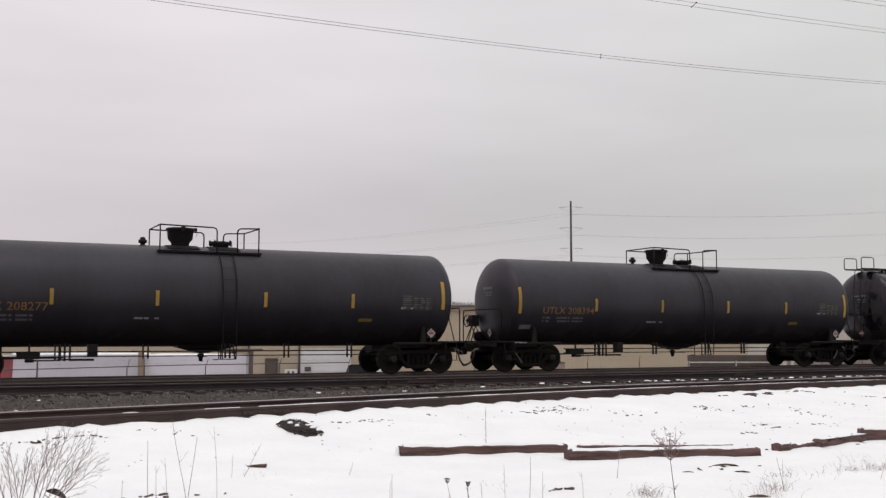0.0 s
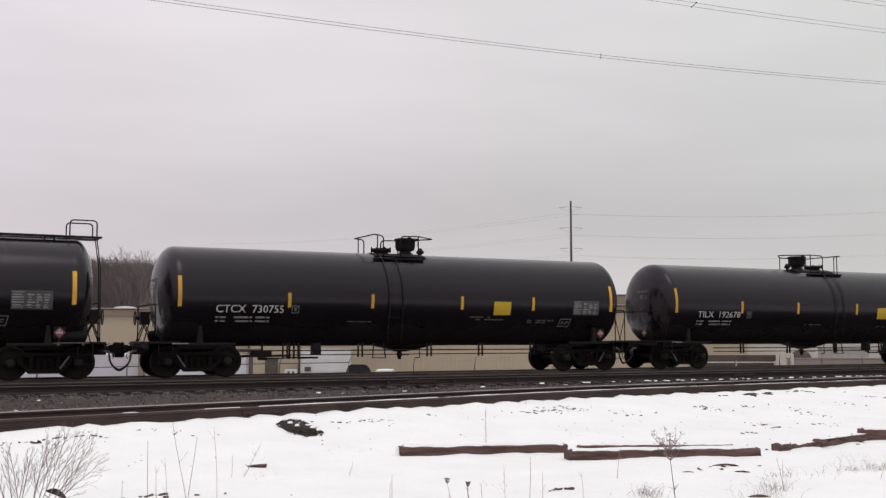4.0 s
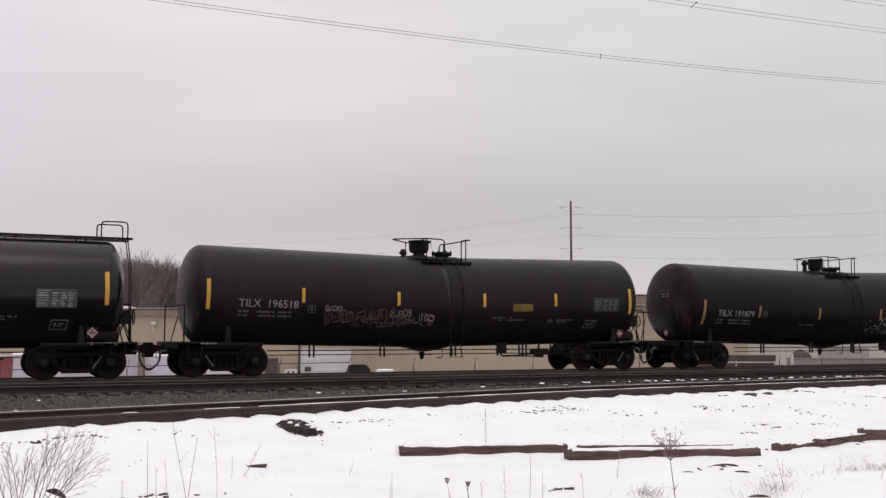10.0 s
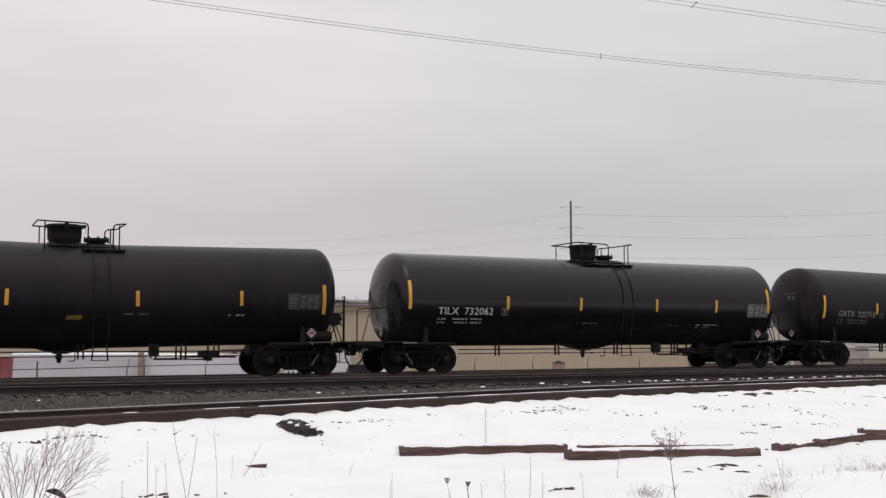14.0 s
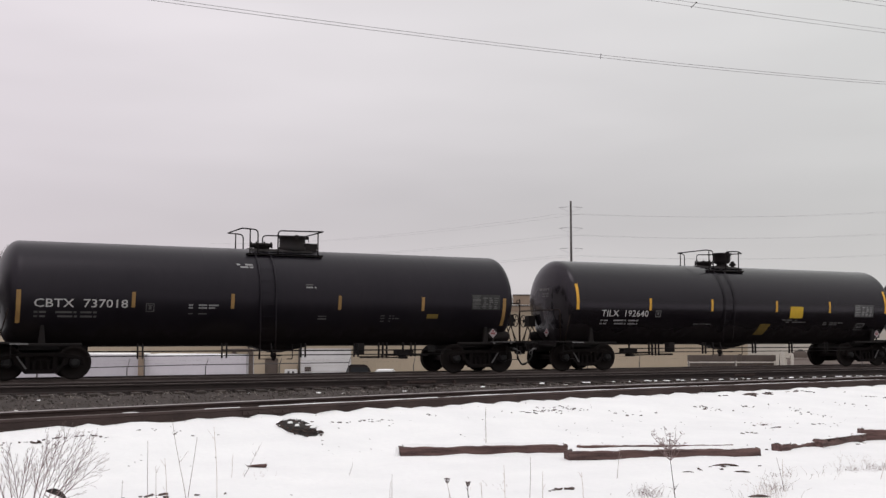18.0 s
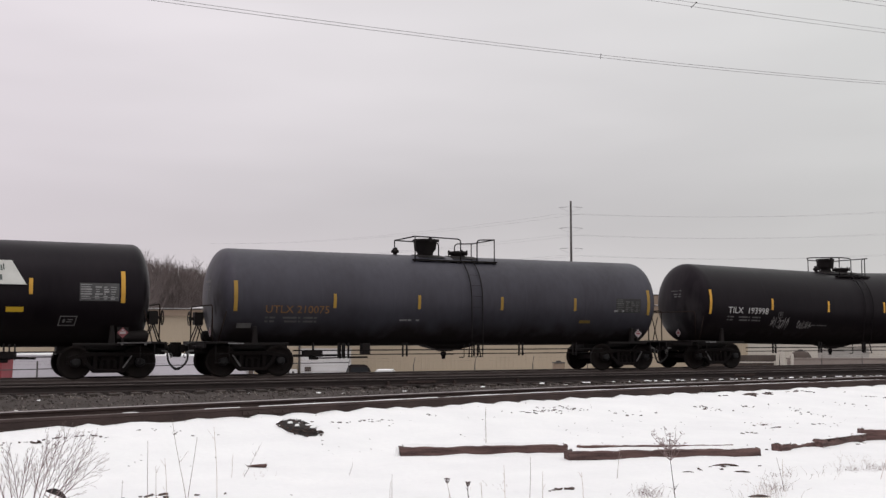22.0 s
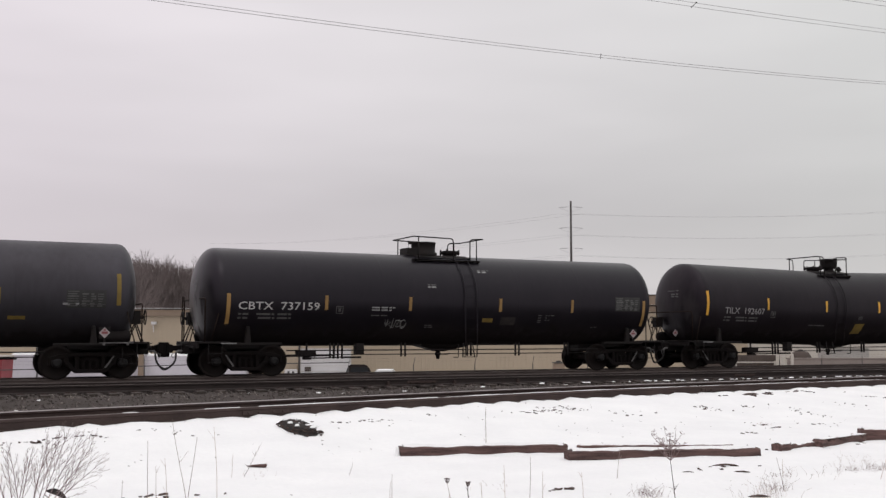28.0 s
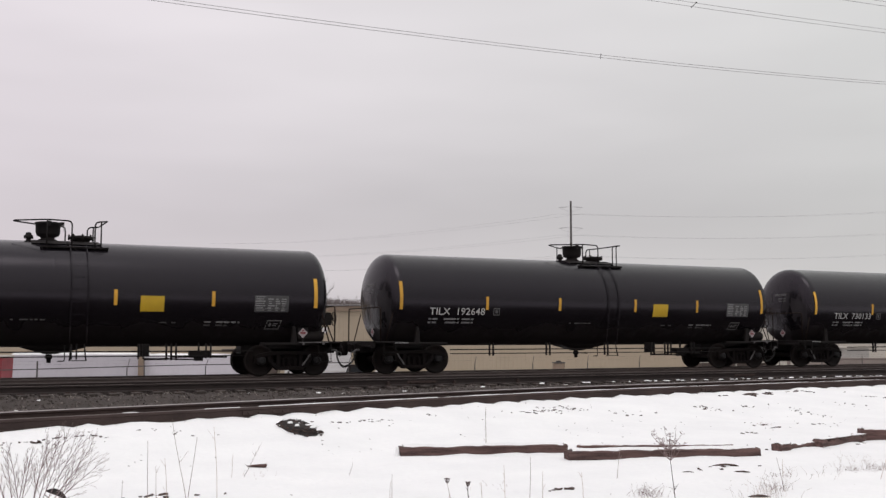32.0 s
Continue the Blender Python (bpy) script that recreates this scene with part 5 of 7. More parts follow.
CARS = (
    (7.42, OLD, "UTLX 208277", GOLD, dict(data_x=6.14, data_top=2.53, label="sooty dark grey tank car with faded yellow stencils")),
    (25.55, OLD, "UTLX 208394", GOLD, dict(data_x=6.20, data_top=2.53, drop=0.1, lift=0.07, strips=(-7.64, -4.48, -1.57, 1.53, 4.45, 7.64), mark_x=-5.62, wide=2.1, label="sooty dark grey tank car with faded yellow stencils")),
    (43.67, LONG, "SIOX  31095", MARK, dict(data_x=5.97, data_top=2.43, frame_x=5.42, frame_z=1.49, fields=((2.84, 3.50, 1.91, 2.36, 0.0, PANEL, "square yellow panel"),), red=True, strips=(-7.67, -4.33, -1.6, 1.45, 4.38, 7.67), mark_x=-5.62, wide=1.96, label="glossy black tank car with a full-length roof walkway")),
    (61.79, FLIP, "CTCX  730755", MARK, dict(data_x=6.02, data_top=2.44, frame_x=5.48, frame_z=1.53, fields=((2.85, 3.51, 1.91, 2.36, 0.0, PANEL, "square yellow panel"),), red=True, strips=(-7.66, -4.28, -1.54, 1.65, 4.39, 7.66), mark_x=-5.49, wide=2.08, label=B_NEW)),
    (79.93, NEW, "TILX  192678", MARK, dict(fields=((2.80, 3.48, 1.91, 2.36, 0.0, PANEL, "square yellow panel"),), data_x=5.98, data_top=2.43, frame_x=5.47, frame_z=1.51, lines=TILX, red=True, label=B_NEW)),
    (98.14, DRUM, "CBTX  737825", MARK, dict(data_x=6.50, data_top=2.39, drop=0.25, square=0.1, slope=True, strips=(-7.7, -4.26, -1.45, 2.16, 4.87, 7.7), mark_x=-5.48, wide=2.2, label=B_DULL, lines=((0.3, 0.8, 1.6, 0.06),))),
    (116.36, LONG, "SIOX  31022", MARK, dict(data_x=5.73, data_top=2.48, frame_x=6.10, frame_z=1.39, fields=((2.24, 2.92, 1.91, 2.36, 0.0, PANEL, "square yellow panel"),), strip_up=0.06, square=-0.38, strips=(-7.66, -4.62, -1.64, 1.64, 4.62, 7.66), mark_x=-5.68, wide=1.98, label="glossy black tank car with a full-length roof walkway")),
    (134.44, LEAN, "TILX  196518", MARK, dict(data_x=6.04, data_top=2.51, frame_x=5.73, frame_z=1.44, drop=0.15, strip_up=0.13, lift=0.12, square=-0.3, streaks=((0.30, 0.38, 2.2, 3.60), (0.27, 0.42, 2.9, 3.62)), smears=((-3.95, 1.72, 2.6, 0.4, 12, SPRAYR, 0.022), (-1.7, 1.72, 0.9, 0.24, 16, HAZE, 0.02), (-0.7, 1.70, 0.5, 0.2, 8, SPRAY, 0.01)), slope=True, red=True, strips=(-7.64, -4.67, -1.47, 1.66, 4.46, 7.64), mark_x=-5.75, wide=1.86, label="dusty black tank car with sprayed graffiti and a dull yellow plate", kind="funnel", tags=((-3.95, 1.82, 2.7, 0.62, 11, SPRAYR), (-3.95, 2.06, 0.55, 0.22, 3, SPRAY), (-1.75, 1.98, 0.75, 0.36, 5, SPRAY), (-0.72, 1.84, 0.55, 0.36, 3, SPRAY)),
                                              fields=((2.76, 3.54, 2.05, 2.30, 0.0, OCHRE, "dull yellow panel"),))),
    (152.77, LEAN, "TILX 191879", MARK, dict(ends=(0.0, -0.18), data_x=5.96, data_top=2.48, frame_x=5.97, frame_z=1.47, cages=NARROW, paint=MATTE, strip_up=-0.17, square=-0.2, slope=True, red=True, strips=(-7.28, -4.56, -1.43, 1.99, 4.7, 7.28), mark_x=-5.73, wide=1.8, label="dusty black tank car with large sprayed lettering", worn=3, drop=0.48, lines=((-2.4, -1.6, 1.68, 0.045),),
                                             smears=((1.05, 1.66, 0.45, 0.42, 16, HAZE, 0.025), (1.5, 1.52, 1.0, 0.34, 18, HAZE, 0.03), (2.3, 1.84, 0.9, 0.14, 12, LIME, 0.016)), tags=((1.9, 1.80, 2.5, 0.56, 7, SPRAY),))),
    (170.89, DRUM, "GATX  224914", MARK, dict(data_x=6.43, data_top=2.44, drop=0.27, square=-0.25, slope=True, strips=(-7.7, -4.6, -1.49, 1.97, 4.99, 7.7), mark_x=-5.76, wide=2.05, label=B_DULL, lines=((1.6, 2.4, 1.86, 0.04), (4.6, 5.1, 1.8, 0.05)), fields=((0.02, 0.44, 1.72, 1.84, 0.05, OCHRE, "small faded yellow plate"),))),
    (189.00, NEW, "TILX  732062", MARK, dict(data_x=6.56, data_top=2.41, framed=False, strips=(-7.6, -3.97, -1.03, 2.27, 5.04, 7.75), wider=1.025, lines=TILX, label="black tank car with white stencils", kind="drum", housing=0.1, manway=1.0, vent=None, cages=((0.65, -0.52, -0.72, "bar"), (1.35, 1.52, 1.70, "bar")), plate=(-0.5, 1.7), ladder=(0.78, 1.2), fields=())),
    (207.24, DRUM, "GATX  222715", MARK, dict(data_x=6.52, data_top=2.47, drop=0.22, square=-0.3, lift=0.04, slope=True, strips=(-7.7, -4.65, -1.58, 1.6, 4.52, 7.7), mark_x=-5.78, wide=2.06, label="dusty black tank car with white stencils", tags=((-1.3, 1.95, 0.8, 0.34, 4, OLIVE),))),
    (225.48, LOW, "CBTX  737018", MARK, dict(data_x=6.37, data_top=2.58, strips=(-7.7, -4.55, -1.68, 1.71, 4.58, 7.7), mark_x=-5.95, wide=2.5, label="dusty black tank car with a low fittings housing")),
    (243.64, FLIP, "TILX  192640", MARK, dict(data_x=5.84, data_top=2.48, frame_x=6.03, frame_z=1.45, drop=-0.07, strip_up=0.06, label=B_NEW, fields=((2.34, 3.02, 1.91, 2.36, 0.0, PANEL, "square yellow panel"), (0.82, 1.32, 1.26, 1.68, 0.12, OCHRE, "slanted dull yellow sign")))),
    (261.74, LEAN, "TCBX  197021", MARK, dict(ends=(0.25, -0.1), data_x=6.04, data_top=2.69, frame_x=5.50, frame_z=1.49, cages=NARROW, drop=-0.07, strip_up=0.27, lift=0.07, red=True, strips=(-7.22, -4.39, -1.28, 1.64, 4.77, 7.22), mark_x=-5.58, wide=2.1, label="black tank car with a white banner on its side", paint=MATTE, banner=True, data=DECAL, lines=((1.6, 2.3, 1.78, 0.04),), tags=((-7.35, 3.34, 0.42, 0.13, 4, FADED),), smears=((-0.55, 3.22, 0.9, 0.34, 26, FADED, 0.013), (-0.2, 3.0, 0.6, 0.3, 14, HAZE, 0.02), (0.45, 3.2, 0.6, 0.4, 10, FADED, 0.01), (1.1, 2.7, 0.5, 0.6, 12, HAZE, 0.016), (-1.05, 3.35, 0.35, 0.05, 4, FADED, 0.01)), streaks=((-0.12, 0.22, 1.5, 3.1), (0.72, 0.92, 1.9, 2.9)),
                                              fields=((4.15, 4.6, 1.86, 2.0, 0.0, PANEL, "small yellow plate"),))),
    (279.81, OLD, "UTLX 210075", GOLD, dict(data_x=6.18, data_top=2.54, drop=0.11, strips=(-7.62, -4.46, -1.56, 1.51, 4.44, 7.62), mark_x=-5.65, wide=2.03, label="blue-grey tank car with faded yellow stencils", paint=GREY)),
    (297.91, NEW, "TILX  193998", MARK, dict(data_x=5.99, data_top=2.52, frame_x=5.84, frame_z=1.49, drop=0.1, strip_up=0.12, lift=0.12, slope=True, strips=(-7.62, -4.54, -1.56, 1.59, 4.47, 7.62), mark_x=-5.73, wide=2.0, label="dusty black tank car with white sprayed tags", paint=MATTE, tags=((-4.5, 1.72, 0.95, 0.5, 6, SPRAY), (-3.1, 1.66, 0.75, 0.36, 5, SPRAY)), fields=((2.76, 3.54, 2.08, 2.34, 0.0, GOLDTAPE, "dull yellow panel"),))),
    (315.95, NEW, "CTCX  730115", MARK, dict(fields=((2.28, 2.96, 1.91, 2.36, 0.0, PANEL, "square yellow panel"),), data_x=5.83, data_top=2.45, frame_x=5.80, frame_z=1.40, drop=-0.08, strip_up=0.27, strips=(-7.68, -4.37, -1.77, 1.81, 4.37, 7.68), mark_x=-5.57, wide=2.06, label=B_NEW)),
    (333.98, OLD, "UTLX 209061", GOLD, dict(brake=1, data_x=6.19, data_top=2.49, label="dark blue-grey tank car with faded yellow stencils", paint=SLATE, housing=0.69, manway=-0.56, vent=1.81, cages=((-0.87, -1.54, -1.56, "bar"), (-0.24, 1.46, 1.46, "bar")), plate=(-1.62, 1.54), ladder=(-0.2, 0.25), worn=2)),
    (352.33, LOW, "CBTX  737159", MARK, dict(ends=(-0.2, 0.0), data_x=6.36, data_top=2.59, brake=-1, lines=((-3.0, -2.15, 2.11, 0.046), (-3.0, -2.3, 2.03, 0.046), (-3.0, -2.45, 1.86, 0.03), (0.94, 1.38, 3.41, 0.03), (0.94, 1.35, 3.35, 0.046), (-1.03, -0.70, 2.87, 0.03), (-1.03, -0.57, 2.80, 0.046), (3.19, 3.91, 1.91, 0.03), (3.19, 3.6, 1.83, 0.03), (3.19, 3.73, 1.75, 0.03), (3.19, 3.5, 1.69, 0.03), (-1.06, -0.8, 1.56, 0.03), (-1.06, -0.6, 1.50, 0.03), (5.46, 5.71, 1.52, 0.03)), fields=((1.03, 1.43, 1.67, 1.80, 0.0, OCHRE, "small faded yellow plate"), (1.74, 2.30, 1.58, 1.84, 0.0, GRIMY, "smeared grey-brown patch")), strips=(-7.7, -4.52, -1.66, 1.67, 4.54, 7.7), mark_x=-6.02, wide=2.55, label="dusty black tank car with a low fittings housing", housing=-0.51, manway=0.5, cages=((0.22, -1.08, -1.26, "bar"), (0.85, 1.10, 1.35, "bar")), plate=(-1.3, 1.2), ladder=(0.29, 0.73), tags=((-2.5, 1.62, 0.75, 0.34, 4, FADED),))),
    (370.51, FLIP, "TILX  192607", MARK, dict(data_x=5.92, data_top=2.50, frame_x=5.44, frame_z=1.46, drop=0.15, strip_up=0.12, lift=0.1, square=-0.25, slope=True, strips=(-7.65, -4.61, -1.53, 1.43, 4.45, 7.65), mark_x=-5.77, wide=1.97, label="dusty black tank car with white stencils and dull yellow signs", paint=DULL, data=OLDDECAL, fields=((2.42, 3.2, 2.04, 2.28, 0.0, OCHRE, "dull yellow panel"), (0.08, 0.6, 1.36, 1.76, 0.08, OCHRE, "slanted dull yellow sign"), (0.26, 0.5, 1.92, 2.06, 0.0, HAZE, "small grey patch")))),
    (388.51, NEW, "TILX  191285", MARK, dict(data_x=5.67, data_top=2.43, frame_x=6.06, frame_z=1.41, lines=TILX, fields=((2.33, 3.00, 1.91, 2.36, 0.0, PANEL, "square yellow panel"),), strips=(-7.66, -4.45, -1.61, 1.64, 4.43, 7.66), mark_x=-5.65, wide=2.08, label=B_NEW)),
    (406.60, NEW, "TILX  192648", MARK, dict(fields=((2.43, 3.10, 1.91, 2.36, 0.0, PANEL, "square yellow panel"),), data_x=5.88, data_top=2.44, frame_x=6.11, frame_z=1.45, lines=TILX, label=B_NEW)),
    (424.66, NEW, "TILX  730133", MARK, dict(data_x=5.98, data_top=2.43, frame_x=5.47, frame_z=1.51, lines=TILX, label=B_NEW)),
)
MARKS = [lettering(c[2], c[4].get("wide", 2.05), 0.24, DIMMARK if c[3] is MARK and (c[4].get("paint", c[1]["paint"]) is DULL or c[2] == "TILX 191879") else c[3], 0.005) for c in CARS]


def banner(car):
    """A white board leaning along the shell, with an emblem and two lines of lettering as bars."""
    m = on_shell(3.05, 2.92, 0.03)
    b = part("banner", once("banner", lambda: Kit().quad([m @ Vector(p) for p in ((-0.98, -0.33, 0), (1.60, -0.33, 0), (1.22, 0.38, 0), (-1.41, 0.38, 0), (-0.98, -0.33, -0.02), (1.60, -0.33, -0.02), (1.22, 0.38, -0.02), (-1.41, 0.38, -0.02))],
                                                     [(0, 1, 2, 3), (7, 6, 5, 4), (0, 4, 5, 1), (1, 5, 6, 2), (2, 6, 7, 3), (3, 7, 4, 0)]).mesh("banner", BANNER)), car, "white banner with dark lettering")
    e = part("emblem", Kit().quad([m @ Vector((-1.02 + 0.20 * math.cos(a) - 0.10 * math.sin(a), 0.03 + 0.27 * math.sin(a), 0.005)) for a in (2 * math.pi * q / 14 for q in range(14))], [tuple(range(14))]).mesh("emblem", BLUE), b, "blue emblem")
    part("emblem_stripe", Kit().quad([m @ Vector(p) for p in ((-1.2, -0.04, 0.009), (-0.92, 0.10, 0.009), (-0.94, 0.15, 0.009), (-1.22, 0.02, 0.009))], [(0, 1, 2, 3)]).mesh("emblem_stripe", BANNER), e)
    for x0, x1, z, tall in ((-0.78, 0.10, 0.17, 0.20), (0.20, 1.06, 0.17, 0.20), (-0.62, 0.28, -0.11, 0.20), (0.38, 0.96, -0.11, 0.20)):
        k, x = Kit(), x0
        rnd2 = random.Random(int(x0 * 100) + 300)
        while x < x1 - 0.03:
            w, low, high = rnd2.choice((0.035, 0.055, 0.07, 0.085)), -tall / 2 * rnd2.choice((1, 1, 0.8)), tall / 2 * (1 if x == x0 else rnd2.choice((0.55, 0.62, 0.6, 1.0)))
            k.quad([m @ Vector(p) for p in ((x - 0.25 * low * 0.5, low + z, 0.007), (x + w - 0.25 * low * 0.5, low + z, 0.007), (x + w - 0.25 * high * 0.5, high + z, 0.007), (x - 0.25 * high * 0.5, high + z, 0.007))], [(0, 1, 2, 3)])
            x += w + rnd2.choice((0.014, 0.02, 0.03))
        tagged(part("lettering_bar", k.mesh("lettering_bar", GREEN), b, "dark grey bars of lettering"), "dark grey bars of lettering", kind="stuff")


TRAIN = []
for i, ((x, base, text, ink, extra), mark) in enumerate(zip(CARS, MARKS)):
    spec = dict(base, **extra)
    before, after = CARS[i - 1][0] if i else x - 18.16, CARS[i + 1][0] if i + 1 < len(CARS) else x + 18.16
    spec.update(reach=((x - before) / 2 - 9.10, (after - x) / 2 - 9.10), x=x, mark=mark, seed=i, ink=FADED if base is OLD else (MARK if spec["paint"] is BLACK else FADED))
    car, sets = tank_car(spec)
    if spec.get("banner"):
        banner(car)
    TRAIN.append((car, x, sets))


# ---- beyond the railway: fence, yard, buildings, woods, power lines ----
YZ = -2.5     # the yard's level


def fence():
    fe = thing("fence", "chain-link fence with steel posts and angled barb arms", "fence")
    post = once("fpost", lambda: Kit().tube([(0, 0, -2.2), (0, 0, 0.0)], 0.022, 8).tube([(0, 0, -0.02), (0.13, 0.1, 0.32)], 0.013, 6).mesh("fence_post", POLE))
    n = 22
    for i in range(n):
        x = 6.86 - 3.04 * 4 + 3.04 * i
        if i == 3:
            part("fence_post", Kit().tube([(0, 0, -2.2), (0, 0, 0.28)], 0.03, 8).mesh("fence_post", POLE), fe, "straight thicker post", m=pose(3.62, 9.5, 0))
            continue
        part("fence_post", post, fe, m=pose(x, 9.5, 0.02 - 0.006 * i))
    x0, x1 = 6.86 - 3.04 * 4, 6.86 - 3.04 * 4 + 3.04 * (n - 1)
    part("top_rail", Kit().tube([(x0, 9.5, -0.14), (3.5, 9.5, -0.02), (9.0, 9.5, 0.07), (16.0, 9.5, 0.09)], 0.019, 6).mesh("top_rail", POLE), fe)
    for z, y in ((0.16, 9.56), (0.28, 9.6)):
        part("barb_wire", Kit().tube([(x0, y, z), (x1, y, z - 0.1)], 0.0016, 4).mesh("barb_wire", POLE), fe)
    part("bottom_wire", Kit().tube([(x0, 9.5, -1.1), (x1, 9.5, -1.1)], 0.008, 4).mesh("bottom_wire", STEEL), fe)
    return fe


fence()


def siding_wall(k, u0, u1, w, z0, z1, step=0.30):
    """Ribbed metal cladding along u, facing the railway."""
    line = [(u0, w)]
    u = u0 + 0.15
    while u < u1 - 0.1:
        line += [(u, w), (u + 0.01, w - 0.012), (u + 0.055, w - 0.012), (u + 0.065, w)]
        u += step
    line += [(u1, w), (u1, w + 0.25), (u0, w + 0.25)]
    column(k, line, z0, z1)


def column(k, line, z0, z1):
    """An outline in plan raised from z0 to z1 as one body."""
    n = len(line)
    k.quad([(x, y, z) for z in (z0, z1) for x, y in line], [(i, (i + 1) % n, (i + 1) % n + n, i + n) for i in range(n)] + [tuple(range(n - 1, -1, -1)), tuple(range(n, 2 * n))])


def hall(name, label, u0, u1, w, top, deep, wall_mat, fascia, fascia_mat, z0=YZ):
    """A long single-storey industrial hall; built in yard axes (x across, y away)."""
    h = thing(name, label, "warehouse", yard_pose(0, 0, 0))
    k = Kit()
    siding_wall(k, u0, u1, w, z0, top - fascia)
    part("front_wall", k.mesh("front_wall", wall_mat), h)
    part("side_wall", Kit().box(u0, u0 + 0.25, w + 0.26, w + deep, z0, top - fascia).mesh("side_wall", wall_mat), h)
    part("side_wall", Kit().box(u1 - 0.25, u1, w + 0.26, w + deep, z0, top - fascia).mesh("side_wall", wall_mat), h)
    part("back_wall", Kit().box(u0 + 0.26, u1 - 0.26, w + deep - 0.25, w + deep, z0, top - fascia).mesh("back_wall", wall_mat), h)
    part("fascia", Kit().box(u0 - 0.1, u1 + 0.1, w - 0.25, w + 0.2, top - fascia + 0.004, top - 0.06).mesh("fascia", fascia_mat, 0.02), h, "dull brown eaves fascia")
    part("eaves_gutter", Kit().box(u0 - 0.12, u1 + 0.12, w - 0.32, w + 0.1, top - 0.055, top + 0.02).mesh("eaves_gutter", POLE, 0.01), h)
    part("roof", Kit().prism([(u0 - 0.1, top - 0.05), (u1 + 0.1, top - 0.05), (u1 + 0.1, top + 0.06), (u0 - 0.1, top + 0.06)], w + 0.21, w + deep + 0.1).mesh("roof", SNOW), h, "flat snow-covered roof")
    return h


west = hall("warehouse", "long low beige metal-clad warehouse with brown eaves", -62, -14.3, 78, 3.27, 22, BEIGE, 0.55, FASCIA)
mid = hall("warehouse", "beige metal-clad warehouse with a brown fascia", -14.0, 22.0, 75, 3.43, 20, BEIGE, 0.42, FASCIA)
hall("warehouse", "taller grey-brown flat-roofed industrial block", 6.6, 60, 96, 5.05, 25, PALE, 1.6, FASCIA)


def wall_bits():
    def bit(name, label, cat, me):
        return thing(name, label, cat, yard_pose(0, 0, 0), me=me)
    door = part("door", Kit().box(-12.72, -11.98, 74.86, 74.96, YZ, -0.46).mesh("door", BROWN, 0.02), mid, "brown steel door")
    part("door_frame", Kit().box(-12.80, -12.72, 74.84, 74.96, YZ, -0.38).box(-11.98, -11.90, 74.84, 74.96, YZ, -0.38).box(-12.80, -11.90, 74.84, 74.96, -0.46, -0.38).mesh("door_frame", BROWN), mid)
    part("downpipe", Kit().tube([(-10.35, 74.85, YZ), (-10.35, 74.85, 3.0)], 0.06, 8).mesh("downpipe", POLE), mid)
    part("downpipe", Kit().tube([(-14.0, 74.9, YZ), (-14.0, 74.9, 3.0)], 0.07, 8).mesh("downpipe", BROWN), mid)
    rd = part("roller_door", Kit().box(-10.3, -6.6, 74.945, 74.965, YZ, 0.36).mesh("roller_door", PALE), mid, "white sectional roller door")
    for i in range(7):
        part("panel", once("rpanel", lambda: Kit().box(-10.25, -6.65, 74.90, 74.944, 0, 0.38).mesh("panel", WHITE, 0.01)), rd, m=pose(0, 0, YZ + 0.40 * i))
    part("vent_grille", Kit().box(-9.95, -9.5, 74.80, 74.88, -1.12, -1.0).box(-9.95, -9.5, 74.80, 74.88, -1.28, -1.16).mesh("vent_grille", BROWN), mid)
    part("wall_sign", Kit().box(-8.7, -8.35, 74.88, 74.96, 1.45, 1.85).mesh("wall_sign", WHITE), mid, "small white wall sign")
    part("wall_lamp", Kit().box(-21.85, -21.5, 77.6, 77.96, 2.1, 2.3).tube([(-21.7, 77.6, 2.1), (-21.62, 77.55, 1.5)], 0.03, 6).mesh("wall_lamp", WHITE, 0.02), west, "white wall lamp bracket")
    for u in (-30.5, -24.4, -18.6):
        part("roof_vent", Kit().lathe([(0.85, 3.3), (0.85, 3.36), (0.7, 3.46), (0.1, 3.52)], pose(u, 79.5, 0), 14).mesh("roof_vent", WHITE), west, "white domed skylight")


wall_bits()


def container(u0, u1, w, top, label, paint=TRAILER):
    """A steel storage container with corrugated sides and corner posts."""
    c = thing("storage_container", label, "container", yard_pose(0, 0, 0), "storage containers")
    k, line, u = Kit(), [(u0, w)], u0 + 0.2
    while u < u1 - 0.2:
        line += [(u, w), (u + 0.03, w - 0.005), (u + 0.11, w - 0.005), (u + 0.14, w)]
        u += 0.28
    column(k, line + [(u1, w), (u1, w + 2.4), (u0, w + 2.4)], YZ + 0.15, top)
    part("body", k.mesh("body", paint), c)
    for u in (u0 - 0.02, u1 - 0.10):
        part("corner_post", Kit().box(u, u + 0.12, w - 0.06, w + 0.1, YZ, top + 0.03).mesh("corner_post", paint), c)
    part("roof_snow", Kit().prism([(u0, top), (u1, top), (u1 - 0.05, top + 0.10), (u0 + 0.2, top + 0.13)], w + 0.02, w + 2.4).mesh("roof_snow", SNOW, 0.03), c, "snow on the container roof")
    return c


container(-25.0, -17.5, 60, 0.12, "long white corrugated storage container with snow on top")
container(-17.15, -11.35, 60, 0.06, "paler white corrugated storage container with snow on top", PALERTRAILER)
can = thing("loading_canopy", "dark brown steel loading canopy beside the containers", "canopy", yard_pose(0, 0, 0))
part("canopy_post", Kit().box(-11.22, -10.98, 60, 60.25, YZ, 0.30).mesh("canopy_post", BROWN, 0.02), can)
part("canopy_beam", Kit().box(-12.8, -10.98, 60.0, 60.25, 0.304, 0.47).mesh("canopy_beam", BROWN, 0.02), can)
part("canopy_post", Kit().box(-12.8, -12.56, 63, 63.25, YZ, 0.375).mesh("canopy_post", BROWN, 0.02), can)
